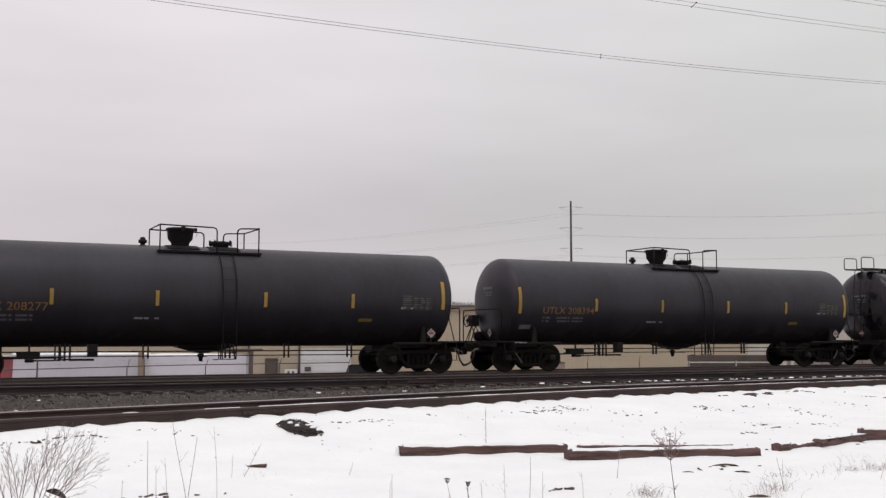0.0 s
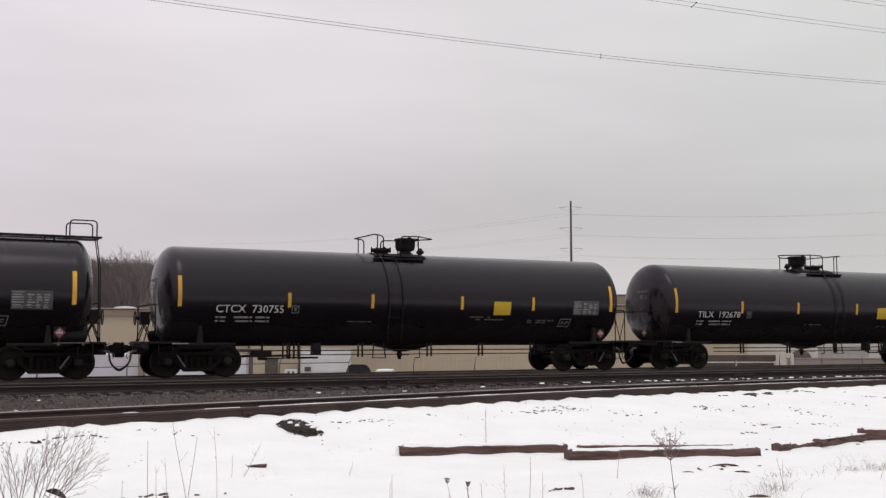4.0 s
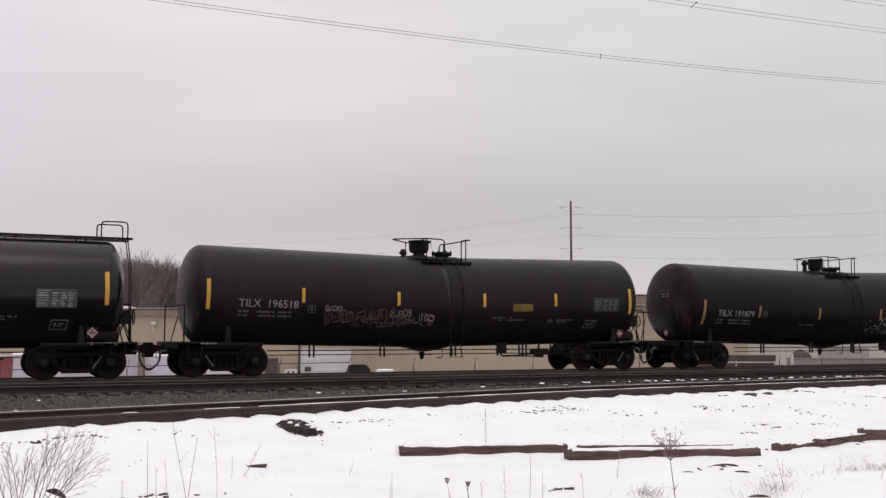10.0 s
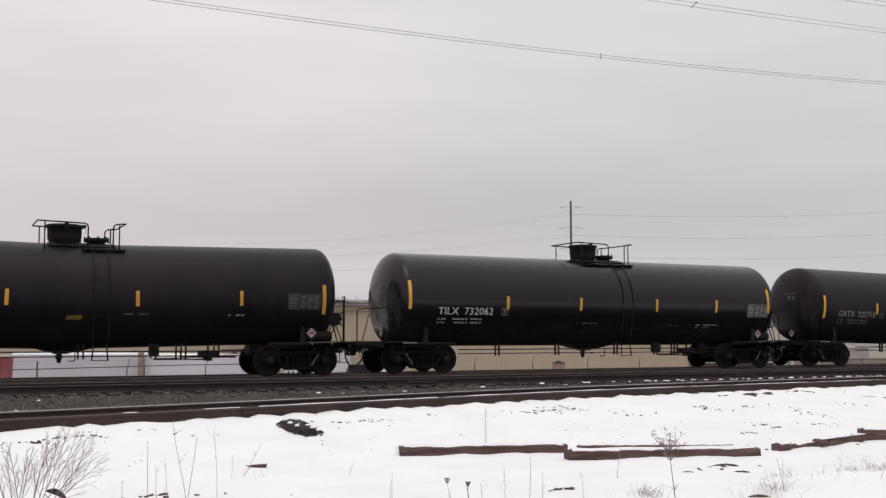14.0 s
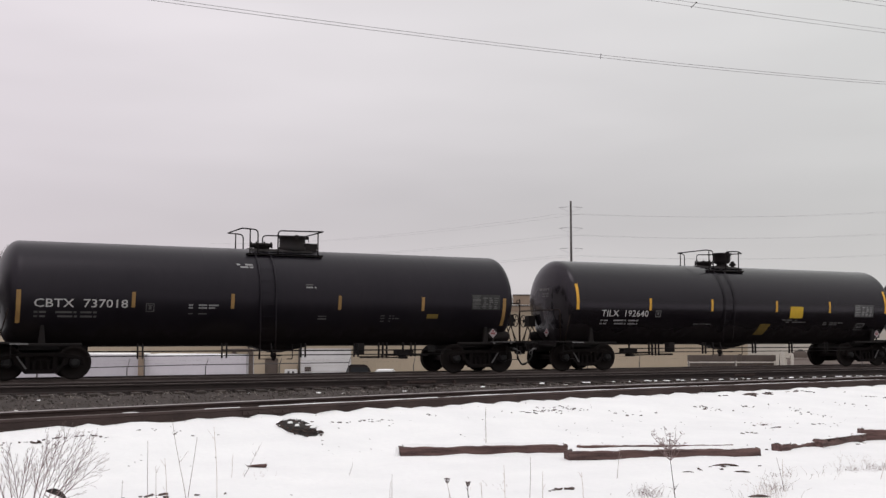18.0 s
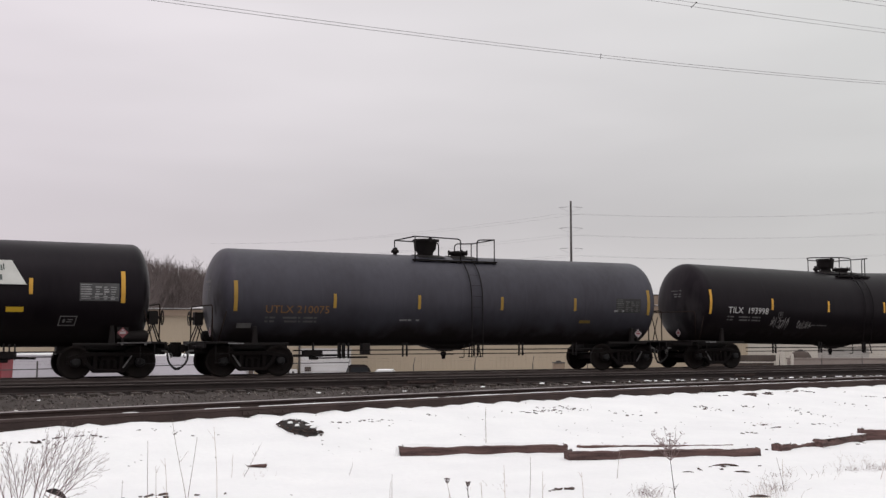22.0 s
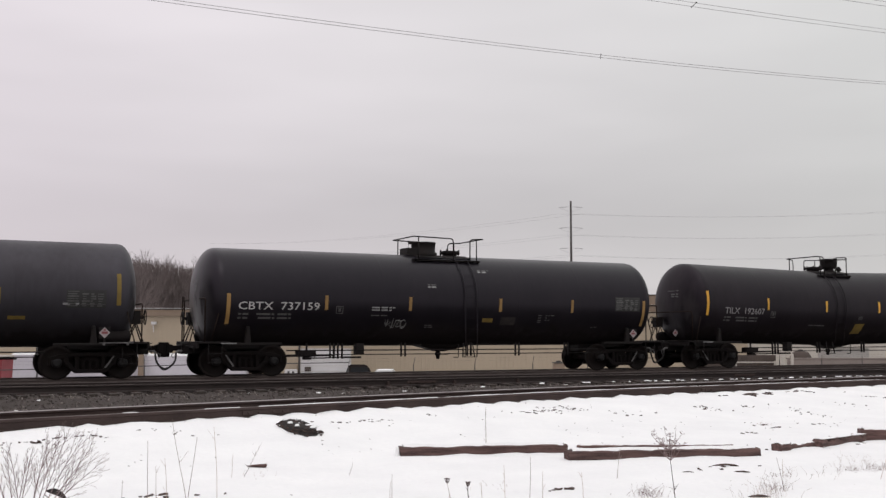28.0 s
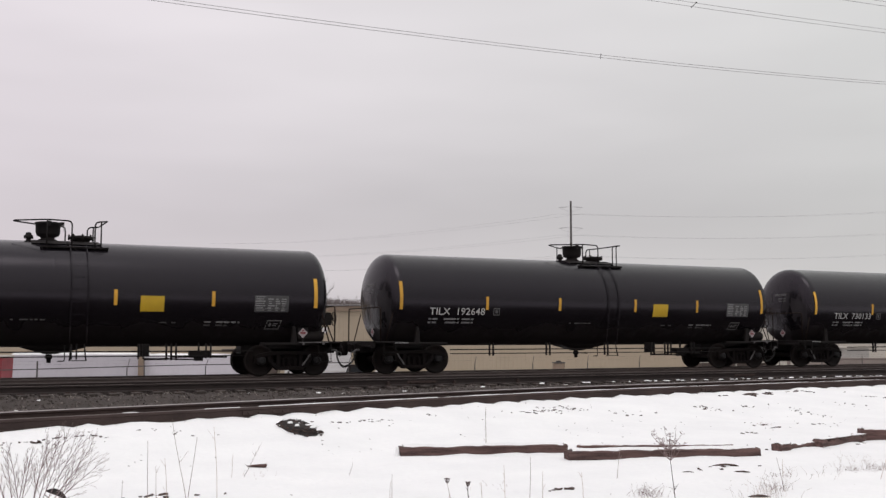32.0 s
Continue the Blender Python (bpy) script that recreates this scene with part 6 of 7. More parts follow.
part("canopy_roof", Kit().box(-12.8, -10.98, 60.26, 63.25, 0.38, 0.46).mesh("canopy_roof", BROWN), can)
post = thing("brown_post", "short dull brown post between the containers", "post", yard_pose(-17.30, 59.6, 0), me=Kit().box(-0.14, 0.14, -0.14, 0.14, YZ, 0.32).mesh("post", FASCIA, 0.03))


def dumpster():
    d = thing("dumpster", "red steel dumpster with ribbed sides and a pale lid", "dumpster", yard_pose(-22.0, 50, YZ, 4))
    part("bin", Kit().prism([(-1.0, 0.15), (1.0, 0.15), (1.05, 2.68), (-1.05, 2.68)], -0.8, 0.8).mesh("bin", DUMP, 0.03), d)
    for z in (0.7, 1.45, 2.2):
        part("rib", Kit().box(-1.07, 1.07, -0.86, -0.8, z, z + 0.1).mesh("rib", DUMP, 0.02), d)
    part("lid", Kit().box(-1.08, 1.08, -0.85, 0.85, 2.685, 2.80).mesh("lid", PALE, 0.03), d, "pale weathered lid")
    for x in (-0.85, 0.85):
        for y in (-0.6, 0.6):
            part("caster", Kit().lathe([(0.08, -0.03), (0.08, 0.03)], pose(x, y, 0.08, 90, 0, 0), 12).mesh("caster", RUBBER), d)


dumpster()


def parked_car(label, m, paint, tall):
    c = thing("parked_car", label, "car", m, "parked cars")
    s = tall / 1.8
    body = [(-2.3, 0.45), (-2.3, 0.85), (-2.2, 1.0), (-1.2, 1.08), (2.1, 1.08), (2.3, 0.9), (2.3, 0.45)]
    turn = pose(0, 0, 0, 0, 0, 90)
    part("body", Kit().prism([(x, z * s) for x, z in body], -0.9, 0.9, turn).mesh("body", paint, 0.06), c)
    cab = [(-1.15, 1.08, 0.84), (-0.45, 1.70, 0.62), (-0.2, 1.8, 0.52), (1.5, 1.8, 0.52), (1.75, 1.66, 0.62), (2.05, 1.1, 0.84)]
    n = len(cab)
    part("cabin", Kit().quad([turn @ Vector((x, e * y, z * s + 0.004)) for e in (-1, 1) for x, z, y in cab], [tuple(range(n)), tuple(range(2 * n - 1, n - 1, -1))] + [(i, i + n, (i + 1) % n + n, (i + 1) % n) for i in range(n)]).mesh("cabin", paint, 0.06), c)
    part("windscreen", Kit().quad([turn @ Vector(p) for p in ((-1.11, -0.66, 1.17 * s), (-1.11, 0.66, 1.17 * s), (-0.56, 0.52, 1.66 * s), (-0.56, -0.52, 1.66 * s))], [(0, 1, 2, 3)]).mesh("windscreen", GLASS), c)
    for e in (-1, 1):
        part("side_window", Kit().quad([turn @ Vector(p) for p in ((-0.8, e * 0.83, 1.2 * s), (1.5, e * 0.83, 1.2 * s), (1.4, e * 0.68, 1.62 * s), (-0.35, e * 0.68, 1.62 * s))], [(0, 1, 2, 3)]).mesh("side_window", GLASS), c)
    if paint is not CARDARK:
        part("roof_snow", Kit().prism([(-0.3, 1.81 * s), (1.6, 1.81 * s), (1.5, 1.87 * s), (-0.2, 1.87 * s)], -0.5, 0.5, turn).mesh("roof_snow", SNOW, 0.03), c, "thin snow on the roof")
    if paint is not CARDARK:
        part("hood_snow", Kit().prism([(-2.15, 1.02 * s), (-1.3, 1.1 * s), (-1.35, 1.17 * s), (-2.1, 1.1 * s)], -0.75, 0.7, turn).mesh("hood_snow", SNOW, 0.03), c, "snow on the bonnet")
    for y in (-0.65, 0.65):
        part("headlight", Kit().box(-0.12, 0.12, -0.03, 0.03, -0.07, 0.07, turn @ pose(-2.3, y, 0.78 * s, 0, 0, 90)).mesh("headlight", PALE, 0.02), c)
    for x in (-1.45, 1.45):
        for y in (-0.82, 0.82):
            w = part("wheel", once("carwheel", lambda: Kit().lathe([(0.2, -0.1), (0.32, -0.11), (0.34, -0.06), (0.34, 0.06), (0.32, 0.11), (0.2, 0.1)], pose(0, 0, 0, 0, 90, 0), 18).mesh("wheel", RUBBER)), c, m=turn @ pose(x, y, 0.34, 0, 0, 90))


parked_car("dark sport utility car with snow on its bonnet", yard_pose(-5.66, 70, YZ, 8), CARDARK, 1.78)
parked_car("white parked car with a snowy roof", yard_pose(-3.98, 70, YZ, -4), WHITE, 1.42)

# yard furniture along the hall
box = thing("utility_box", "dull brown steel utility cabinet on the yard", "utility box", yard_pose(7.33, 66, YZ))
part("cabinet", Kit().box(-0.36, 0.36, -0.3, 0.3, 0, 2.0).mesh("cabinet", FASCIA, 0.03), box)
part("cabinet_cap", Kit().box(-0.40, 0.40, -0.34, 0.34, 2.004, 2.07).box(-0.15, 0.15, -0.1, 0.1, 2.07, 2.17).mesh("cabinet_cap", POLE, 0.02), box)
part("cabinet_door", Kit().box(-0.30, 0.30, -0.325, -0.30, 0.15, 1.85).mesh("cabinet_door", FASCIA, 0.01), box)
dock = thing("board_wall", "low dark brown board wall with a pale rail", "wall", yard_pose(0, 0, 0))
for i in range(18):
    part("board", Kit().box(15.06 + 0.302 * i, 15.35 + 0.302 * i, 64, 64.08, YZ, 0.06).mesh("board", BROWN, 0.01), dock)
part("guard_rail", Kit().box(15.0, 20.55, 63.86, 63.93, -0.42, -0.34).mesh("guard_rail", PALE, 0.01), dock, "pale horizontal rail")
for u in (15.1, 18.0, 20.4):
    part("rail_post", Kit().box(u - 0.05, u + 0.05, 63.93, 63.99, YZ, -0.3).mesh("rail_post", PALE), dock)
low = thing("low_wall", "low brown-grey stuccoed wall along the yard", "wall", yard_pose(0, 0, 0), me=Kit().box(20.7, 44, 62.3, 62.6, YZ, -0.15).box(20.65, 44.05, 62.25, 62.65, -0.15, -0.08).mesh("low_wall", STUCCO, 0.03))
for u, h in ((20.2, 0.35), (20.75, 0.2)):
    thing("bollard", "pale steel bollard beside the low wall", "bollard", yard_pose(u, 61.8, YZ), "bollards", me=Kit().lathe([(0.1, 0), (0.1, h - YZ - 0.1), (0.07, h - YZ - 0.03), (0.02, h - YZ)], None, 12).mesh("bollard", PALE))
shed = thing("tool_shed", "grey metal shed with a pale roof edge", "shed", yard_pose(0, 0, 0))
part("shed_wall", Kit().box(26.15, 28.7, 70, 72.5, YZ, 0.40).mesh("shed_wall", CONCRETE, 0.02), shed)
part("shed_roof", Kit().box(26.0, 28.85, 69.85, 72.6, 0.404, 0.5).mesh("shed_roof", PALE, 0.02), shed)
part("shed_door", Kit().box(26.9, 27.8, 69.95, 69.996, YZ, -0.4).mesh("shed_door", POLE, 0.01), shed)
cab = thing("meter_cabinet", "small white meter cabinet against the wall", "cabinet", yard_pose(-10.85, 74.3, YZ))
part("cabinet", Kit().box(-0.42, 0.42, -0.3, 0.3, 0, 1.36).mesh("cabinet", WHITE, 0.03), cab)
for x in (-0.2, 0.12):
    part("meter", Kit().box(x, x + 0.14, -0.34, -0.30, 1.08, 1.24).mesh("meter", POLE, 0.01), cab)
tank = thing("round_tank", "brown domed steel tank in the yard", "tank", yard_pose(22.7, 66, YZ))
part("shell", Kit().lathe([(0.68, 0), (0.68, 2.1), (0.66, 2.4), (0.5, 2.68), (0.2, 2.8), (0.02, 2.82)], None, 24).mesh("shell", BROWN), tank)
part("hatch", Kit().lathe([(0.16, 2.78), (0.16, 2.86), (0.05, 2.88)], None, 12).mesh("hatch", POLE), tank)


def bare_tree(seed, tall):
    """A bare winter tree: tapered trunk, limbs and a crown of fine twigs."""
    rnd = random.Random(seed)
    trunk, twigs = Kit(), Kit()

    def grow(p, d, long, r, level):
        pts, q = [p], p.copy()
        n = 4 if level < 2 else 3
        for i in range(n):
            d = (d + Vector((rnd.uniform(-1, 1), rnd.uniform(-1, 1), rnd.uniform(-0.3, 0.6))) * (0.05 + 0.03 * level)).normalized()
            q = q + d * (long / n)
            pts.append(q.copy())
        (trunk if level < 2 else twigs).tube(pts, r, 6 if level == 0 else 4 if level < 2 else 3, r * (0.45 if level < 2 else 0.3), cap=False)
        if level == 3:
            return
        count = (14, 7, 5)[level]
        for i in range(count):
            t = (0.3 + 0.7 * i / count) if level == 0 else rnd.uniform(0.25, 1.0)
            k = min(len(pts) - 2, int(t * (len(pts) - 1)))
            at = pts[k].lerp(pts[k + 1], t * (len(pts) - 1) - k)
            a = rnd.uniform(0, 6.28)
            e = (d * 0.95 + Vector((math.cos(a), math.sin(a), rnd.uniform(0.1, 0.5))) * 0.62).normalized()
            grow(at, e, long * rnd.uniform(0.34, 0.55) * (1.15 - 0.4 * t), max(r * 0.42, 0.014), level + 1)
    grow(Vector((0, 0, -0.3)), Vector((0, 0, 1)), tall * 0.9, tall * 0.0065, 0)
    return trunk.mesh("trunk", WOODS), twigs.mesh("crown", WOODS)


def crown_line(a):
    """How steeply the tree tops rise over the horizon in the direction a (across / away)."""
    line = ((-0.60, 0.083), (-0.428, 0.0850), (-0.294, 0.0825), (-0.2425, 0.0730), (-0.199, 0.0634), (-0.155, 0.0520), (-0.106, 0.0404), (0.014, 0.0375), (0.10, 0.030))
    for (p, q), (r, t) in zip(line, line[1:]):
        if a < r:
            return q + (t - q) * max(0.0, (a - p) / (r - p))
    return 0.030


def woods():
    rnd = random.Random(21)
    kinds = [bare_tree(40 + i, 1.0 * h) for i, h in enumerate((12, 10, 13, 9, 11))]
    first = []
    high = [max(v.co.z for me in pair for v in me.vertices) for pair in kinds]
    for tr, cr in kinds:
        t = thing("bare_tree", "bare grey-brown winter tree behind the warehouses", "tree", yard_pose(0, 400, YZ), "bare trees behind the yard")
        part("trunk", tr, t)
        part("crown", cr, t)
        first.append(t)
    used = set()

    def plant(u, w, share):
        j = rnd.randrange(5)
        t = first[j] if j not in used else copy_thing(first[j], Matrix())
        used.add(j)
        t.matrix_basis = yard_pose(u, w, YZ, rnd.uniform(0, 360)) @ Matrix.Scale((crown_line(u / w) * w + 1.19 - YZ) * share / high[j], 4)

    for i in range(190):
        plant(-82 + 60 * i / 190 + rnd.uniform(-1, 1), rnd.uniform(138, 165), rnd.uniform(0.86, 1.0) if i % 9 else 1.05)
    for u in (-39.8, -41.0, -57.5):
        plant(u, 134, 1.04)
    for u in (-19.2, -20.1, -18.5):
        plant(u, 148, 1.22)
    for i in range(40):
        plant(-22 + 36 * i / 40 + rnd.uniform(-0.6, 0.6), rnd.uniform(150, 165), rnd.uniform(0.75, 1.0))


woods()


def thicket():
    """Dense undergrowth and far stems that close the woods."""
    rnd, k = random.Random(8), Kit()
    for _ in range(34000):
        u = rnd.uniform(-95, 14)
        w = rnd.uniform(150, 185)
        tall = (crown_line(u / w) * w + 1.19 - YZ) * (0.94 - 0.22 * rnd.random())
        p = yard(u, w, YZ)
        lean = Vector((rnd.uniform(-0.12, 0.12), rnd.uniform(-0.12, 0.12), 1))
        q = p + lean * tall
        side = Vector((math.cos(radians(-26)), math.sin(radians(-26)), 0)) * rnd.uniform(0.03, 0.08)
        k.quad([p - side, p + side, q + side * 0.2, q - side * 0.2], [(0, 1, 2, 3)])
        k.quad([p - side + Vector((0, 0.06, 0)), p + side + Vector((0, 0.06, 0)), q], [(0, 2, 1)])
    return k.mesh("thicket", WOODS)


thing("thicket", "dense bare undergrowth closing the woods", "undergrowth", kind="stuff", me=thicket())


def power_pole():
    p = thing("power_pole", "tall dark steel power pole with three pairs of insulator arms", "power pole", yard_pose(23.63, 190, YZ))
    part("shaft", Kit().tube([(0, 0, 0), (0, 0, 28.7)], 0.30, 12, 0.17).mesh("shaft", POLE), p)
    for z in (27.1, 23.25, 19.45):
        for s in (-1, 1):
            a = part("arm", Kit().tube([(0, 0, z + 0.55), (s * 2.15, 0, z + 0.35)], 0.022, 6).tube([(0, 0, z - 0.5), (s * 2.15, 0, z + 0.32)], 0.022, 6).mesh("arm", WIRE), p)
            prof = [(0.05, 0.0)] + [(0.09 if i % 2 else 0.05, 0.1 * i) for i in range(1, 12)] + [(0.05, 1.2)]
            part("insulator", Kit().lathe(prof, pose(s * 0.75, 0, z + 0.49, 0, s * 94, 0), 8).mesh("insulator", WIRE), a)
    return p


power_pole()


def span(name, pts, r, label, sag=0.0):
    """A cable between two places, sagging."""
    a, b = Vector(pts[0]), Vector(pts[1])
    n = 24
    line = [a.lerp(b, i / n) - Vector((0, 0, sag * 4 * (i / n) * (1 - i / n))) for i in range(n + 1)]
    return thing(name, label, "cable", me=Kit().tube(line, r, 5).mesh(name, WIRE), group="power cables")


for z, l, rr in ((23.8, 27.3, 26.9), (19.9, 23.6, 22.4), (16.1, 20.0, 18.2)):
    for s in (-2.1, 2.1):
        span("distant_cable", (yard(23.63 + s, 190, z), yard(-66 + s, 300, l + 0.9)), 0.017, "thin distant power cable", 1.6)
        span("distant_cable", (yard(23.63 + s, 190, z), yard(125 + s, 205, rr + 2.3)), 0.017, "thin distant power cable", 2.0)


def conductor(y, low, k, x_low, r, gap):
    """A twin overhead conductor along the railway, hanging in a shallow curve."""
    c = thing("overhead_cable", "twin overhead power conductors with spacers", "cable", group="power cables")
    for dz, dy in ((0, 0), (-gap, 0.05)):
        line = [(x, y + dy, low + dz + k * (x - x_low) ** 2) for x in range(-120, 141, 4)]
        part("conductor", Kit().tube(line, r, 6).mesh("conductor", WIRE), c)
    return c


ca = conductor(7.3, 14.02, 0.000725, 8, 0.0125, 0.11)
cb = conductor(-0.1, 14.26, 0.00070, 8, 0.0105, 0.15)
conductor(-3.05, 14.28, 0.00070, 8, 0.0105, 0.17)
for c, x, y, z, lean, mat in ((ca, 27.6, 7.3, 14.28, 0.0, WIRE), (cb, 27.05, -0.1, 14.48, -0.22, POLE)):
    part("spacer", Kit().tube([(x, y, z + 0.06), (x + lean, y + 0.05, z - 0.17)], 0.014, 6).box(x - 0.022, x + 0.022, y - 0.022, y + 0.022, z + 0.035, z + 0.08).mesh("spacer", mat), c, "spacer clamp between the conductors")



def line_portal(x):
    """A plain two-legged steel portal over the railway that carries the conductors."""
    top = 14.02 + 0.000725 * (x - 8) ** 2 + 1.3
    p = thing("line_portal", "plain two-legged steel portal carrying power conductors", "pylon", pose(x, 0, 0), "line portals")
    for y in (11.0, -7.5 if x < 0 else -3.0 - 6.5):
        part("portal_leg", Kit().tube([(0, y, -2.6), (0, y, top)], 0.32, 12, 0.2).mesh("portal_leg", POLE), p)
    part("portal_beam", Kit().box(-0.15, 0.15, -10.0, 11.5, top, top + 0.4).mesh("portal_beam", POLE, 0.03), p)
    for y in (7.3, -0.1, -3.05):
        part("insulator", Kit().lathe([(0.04, top - 1.35)] + [(0.1 if i % 2 else 0.05, top - 1.3 + 0.1 * i) for i in range(13)] + [(0.04, top)], pose(0, y, 0), 8).mesh("insulator", WIRE), p)


line_portal(-120)
line_portal(140)


# ---- the snowy foreground ----
def at_ground(x, y):
    return Vector((x, y, ground_z(x, y)))


def timber(label, a, b, wide, tall, seed, jag=0.0, sink=0.04):
    """An old squared timber, worn at edges and ends, lying in the snow, with snow along its top."""
    rnd = random.Random(seed)
    a, b = at_ground(*a), at_ground(*b)
    d = b - a
    t = thing("timber", label, "timber", pose(a.x, a.y, a.z - sink, 0, 0, math.degrees(math.atan2(d.y, d.x))), "old timbers in the snow")
    k, n = Kit(), 26
    long, vs = d.length, []
    slope = d.z / d.length
    for i in range(n + 1):
        x = long * i / n
        e = 1 - jag * rnd.random()
        dip = 0.004 * noise.noise((x * 2, seed, 0))
        z0 = slope * x
        ring = [(-0.5, 0.06), (-0.44, 0.0), (0.44, 0.0), (0.5, 0.06), (0.5, 0.9), (0.42, 1.0), (-0.40, 1.0), (-0.5, 0.9)]
        vs += [(x + rnd.uniform(-0.02, 0.02) * (i in (0, n)), u * wide * (1 - 0.06 * rnd.random()), z0 + (v * tall * e + dip) + rnd.uniform(-0.006, 0.006)) for u, v in ring]
    k.quad(vs, [(i * 8 + j, i * 8 + (j + 1) % 8, (i + 1) * 8 + (j + 1) % 8, (i + 1) * 8 + j) for i in range(n) for j in range(8)] + [tuple(range(7, -1, -1)), tuple(n * 8 + j for j in range(8))])
    part("wood", k.mesh("wood", LOG), t)
    s, vs = Kit(), []
    for i in range(n + 1):
        x = long * (0.02 + 0.96 * i / n)
        h = tall * (1 - jag * 0.4) + slope * x + 0.020 + 0.022 * max(0, noise.noise((x * 1.7, seed, 4)) + 0.3)
        lo = tall * 0.9 + slope * x
        y0 = -wide * (0.42 + 0.10 * noise.noise((x * 2.3, seed, 7)))
        vs += [(x, y0, lo), (x, y0 + 0.03, h), (x, wide * 0.20, h), (x, wide * 0.30, lo)]
    s.quad(vs, [(i * 4 + j, i * 4 + j + 1, (i + 1) * 4 + j + 1, (i + 1) * 4 + j) for i in range(n) for j in range(3)], True)
    part("snow_cap", s.mesh("snow_cap", SNOW), t, "thin snow along the top")
    if tall > 0.1:
        f, vs = Kit(), []
        for i in range(n + 1):
            x = long * i / n
            up = sink + slope * x + (-0.004 + 0.05 * max(0.0, noise.noise((x * 1.6, seed, 11)) + 0.25 * noise.noise((x * 5, seed, 12)) + 0.1)) * math.sin(math.pi * (i + 0.2) / (n + 0.4)) ** 0.3
            vs += [(x, -wide * 0.5 - 0.22, sink + slope * x - 0.06), (x, -wide * 0.5 - 0.08, up * 0.5 + (sink + slope * x) * 0.5), (x, -wide * 0.5 - 0.012, up), (x, -wide * 0.5 + 0.02, up)]
        f.quad(vs, [(i * 4 + j, (i + 1) * 4 + j, (i + 1) * 4 + j + 1, i * 4 + j + 1) for i in range(n) for j in range(3)], True)
        part("snow_drift", f.mesh("snow_drift", SNOW), t, "low snow drift along the side")
    return t


first_timber = timber("reddish-brown old railway timber lying in snow", (6.0, -18.37), (8.34, -19.02), 0.22, 0.16, 1)
k = Kit()
snow_lump(k, -0.035, -0.02, 0.02, 0.035, 0.10, 0.17, random.Random(3))
part("end_snow", k.mesh("end_snow", SNOW), first_timber, "snow packed on the sawn end")
timber("long reddish-brown timber end to end with another", (7.90, -19.75), (10.66, -20.46), 0.23, 0.16, 2)
timber("thin snow-covered plank behind the timbers", (8.9, -18.5), (11.26, -19.29), 0.07, 0.07, 3)
timber("short broken timber piece in the snow", (11.36, -20.12), (11.66, -20.03), 0.16, 0.15, 4, 0.3)
timber("splintered timber lying in the snow", (12.35, -19.95), (13.95, -19.40), 0.18, 0.17, 5, 0.5)
timber("thick weathered timber end in the snow", (13.95, -19.35), (15.75, -20.40), 0.25, 0.22, 6)
timber("weathered plank behind a thick timber", (14.87, -19.23), (17.07, -19.98), 0.12, 0.14, 7)
timber("thin splintered strip of wood", (11.55, -20.0), (12.5, -19.88), 0.06, 0.10, 8, 0.5, 0.01)


def chunk(k, c, rx, ry, rz, rnd):
    base = [(1, 0, 0), (0.5, 0.87, 0), (-0.5, 0.87, 0), (-1, 0, 0), (-0.5, -0.87, 0), (0.5, -0.87, 0)]
    turn = Euler((rnd.uniform(-0.3, 0.3), rnd.uniform(-0.3, 0.3), rnd.uniform(0, 6.3))).to_matrix()
    vs = [c + turn @ Vector((x * rx * rnd.uniform(0.7, 1.2), y * ry * rnd.uniform(0.7, 1.2), s * rz * rnd.uniform(0.6, 1.1))) for s in (-0.5, 0.5) for x, y, z in base]
    k.quad(vs, [tuple(range(5, -1, -1)), tuple(range(6, 12))] + [(i, (i + 1) % 6, (i + 1) % 6 + 6, i + 6) for i in range(6)])


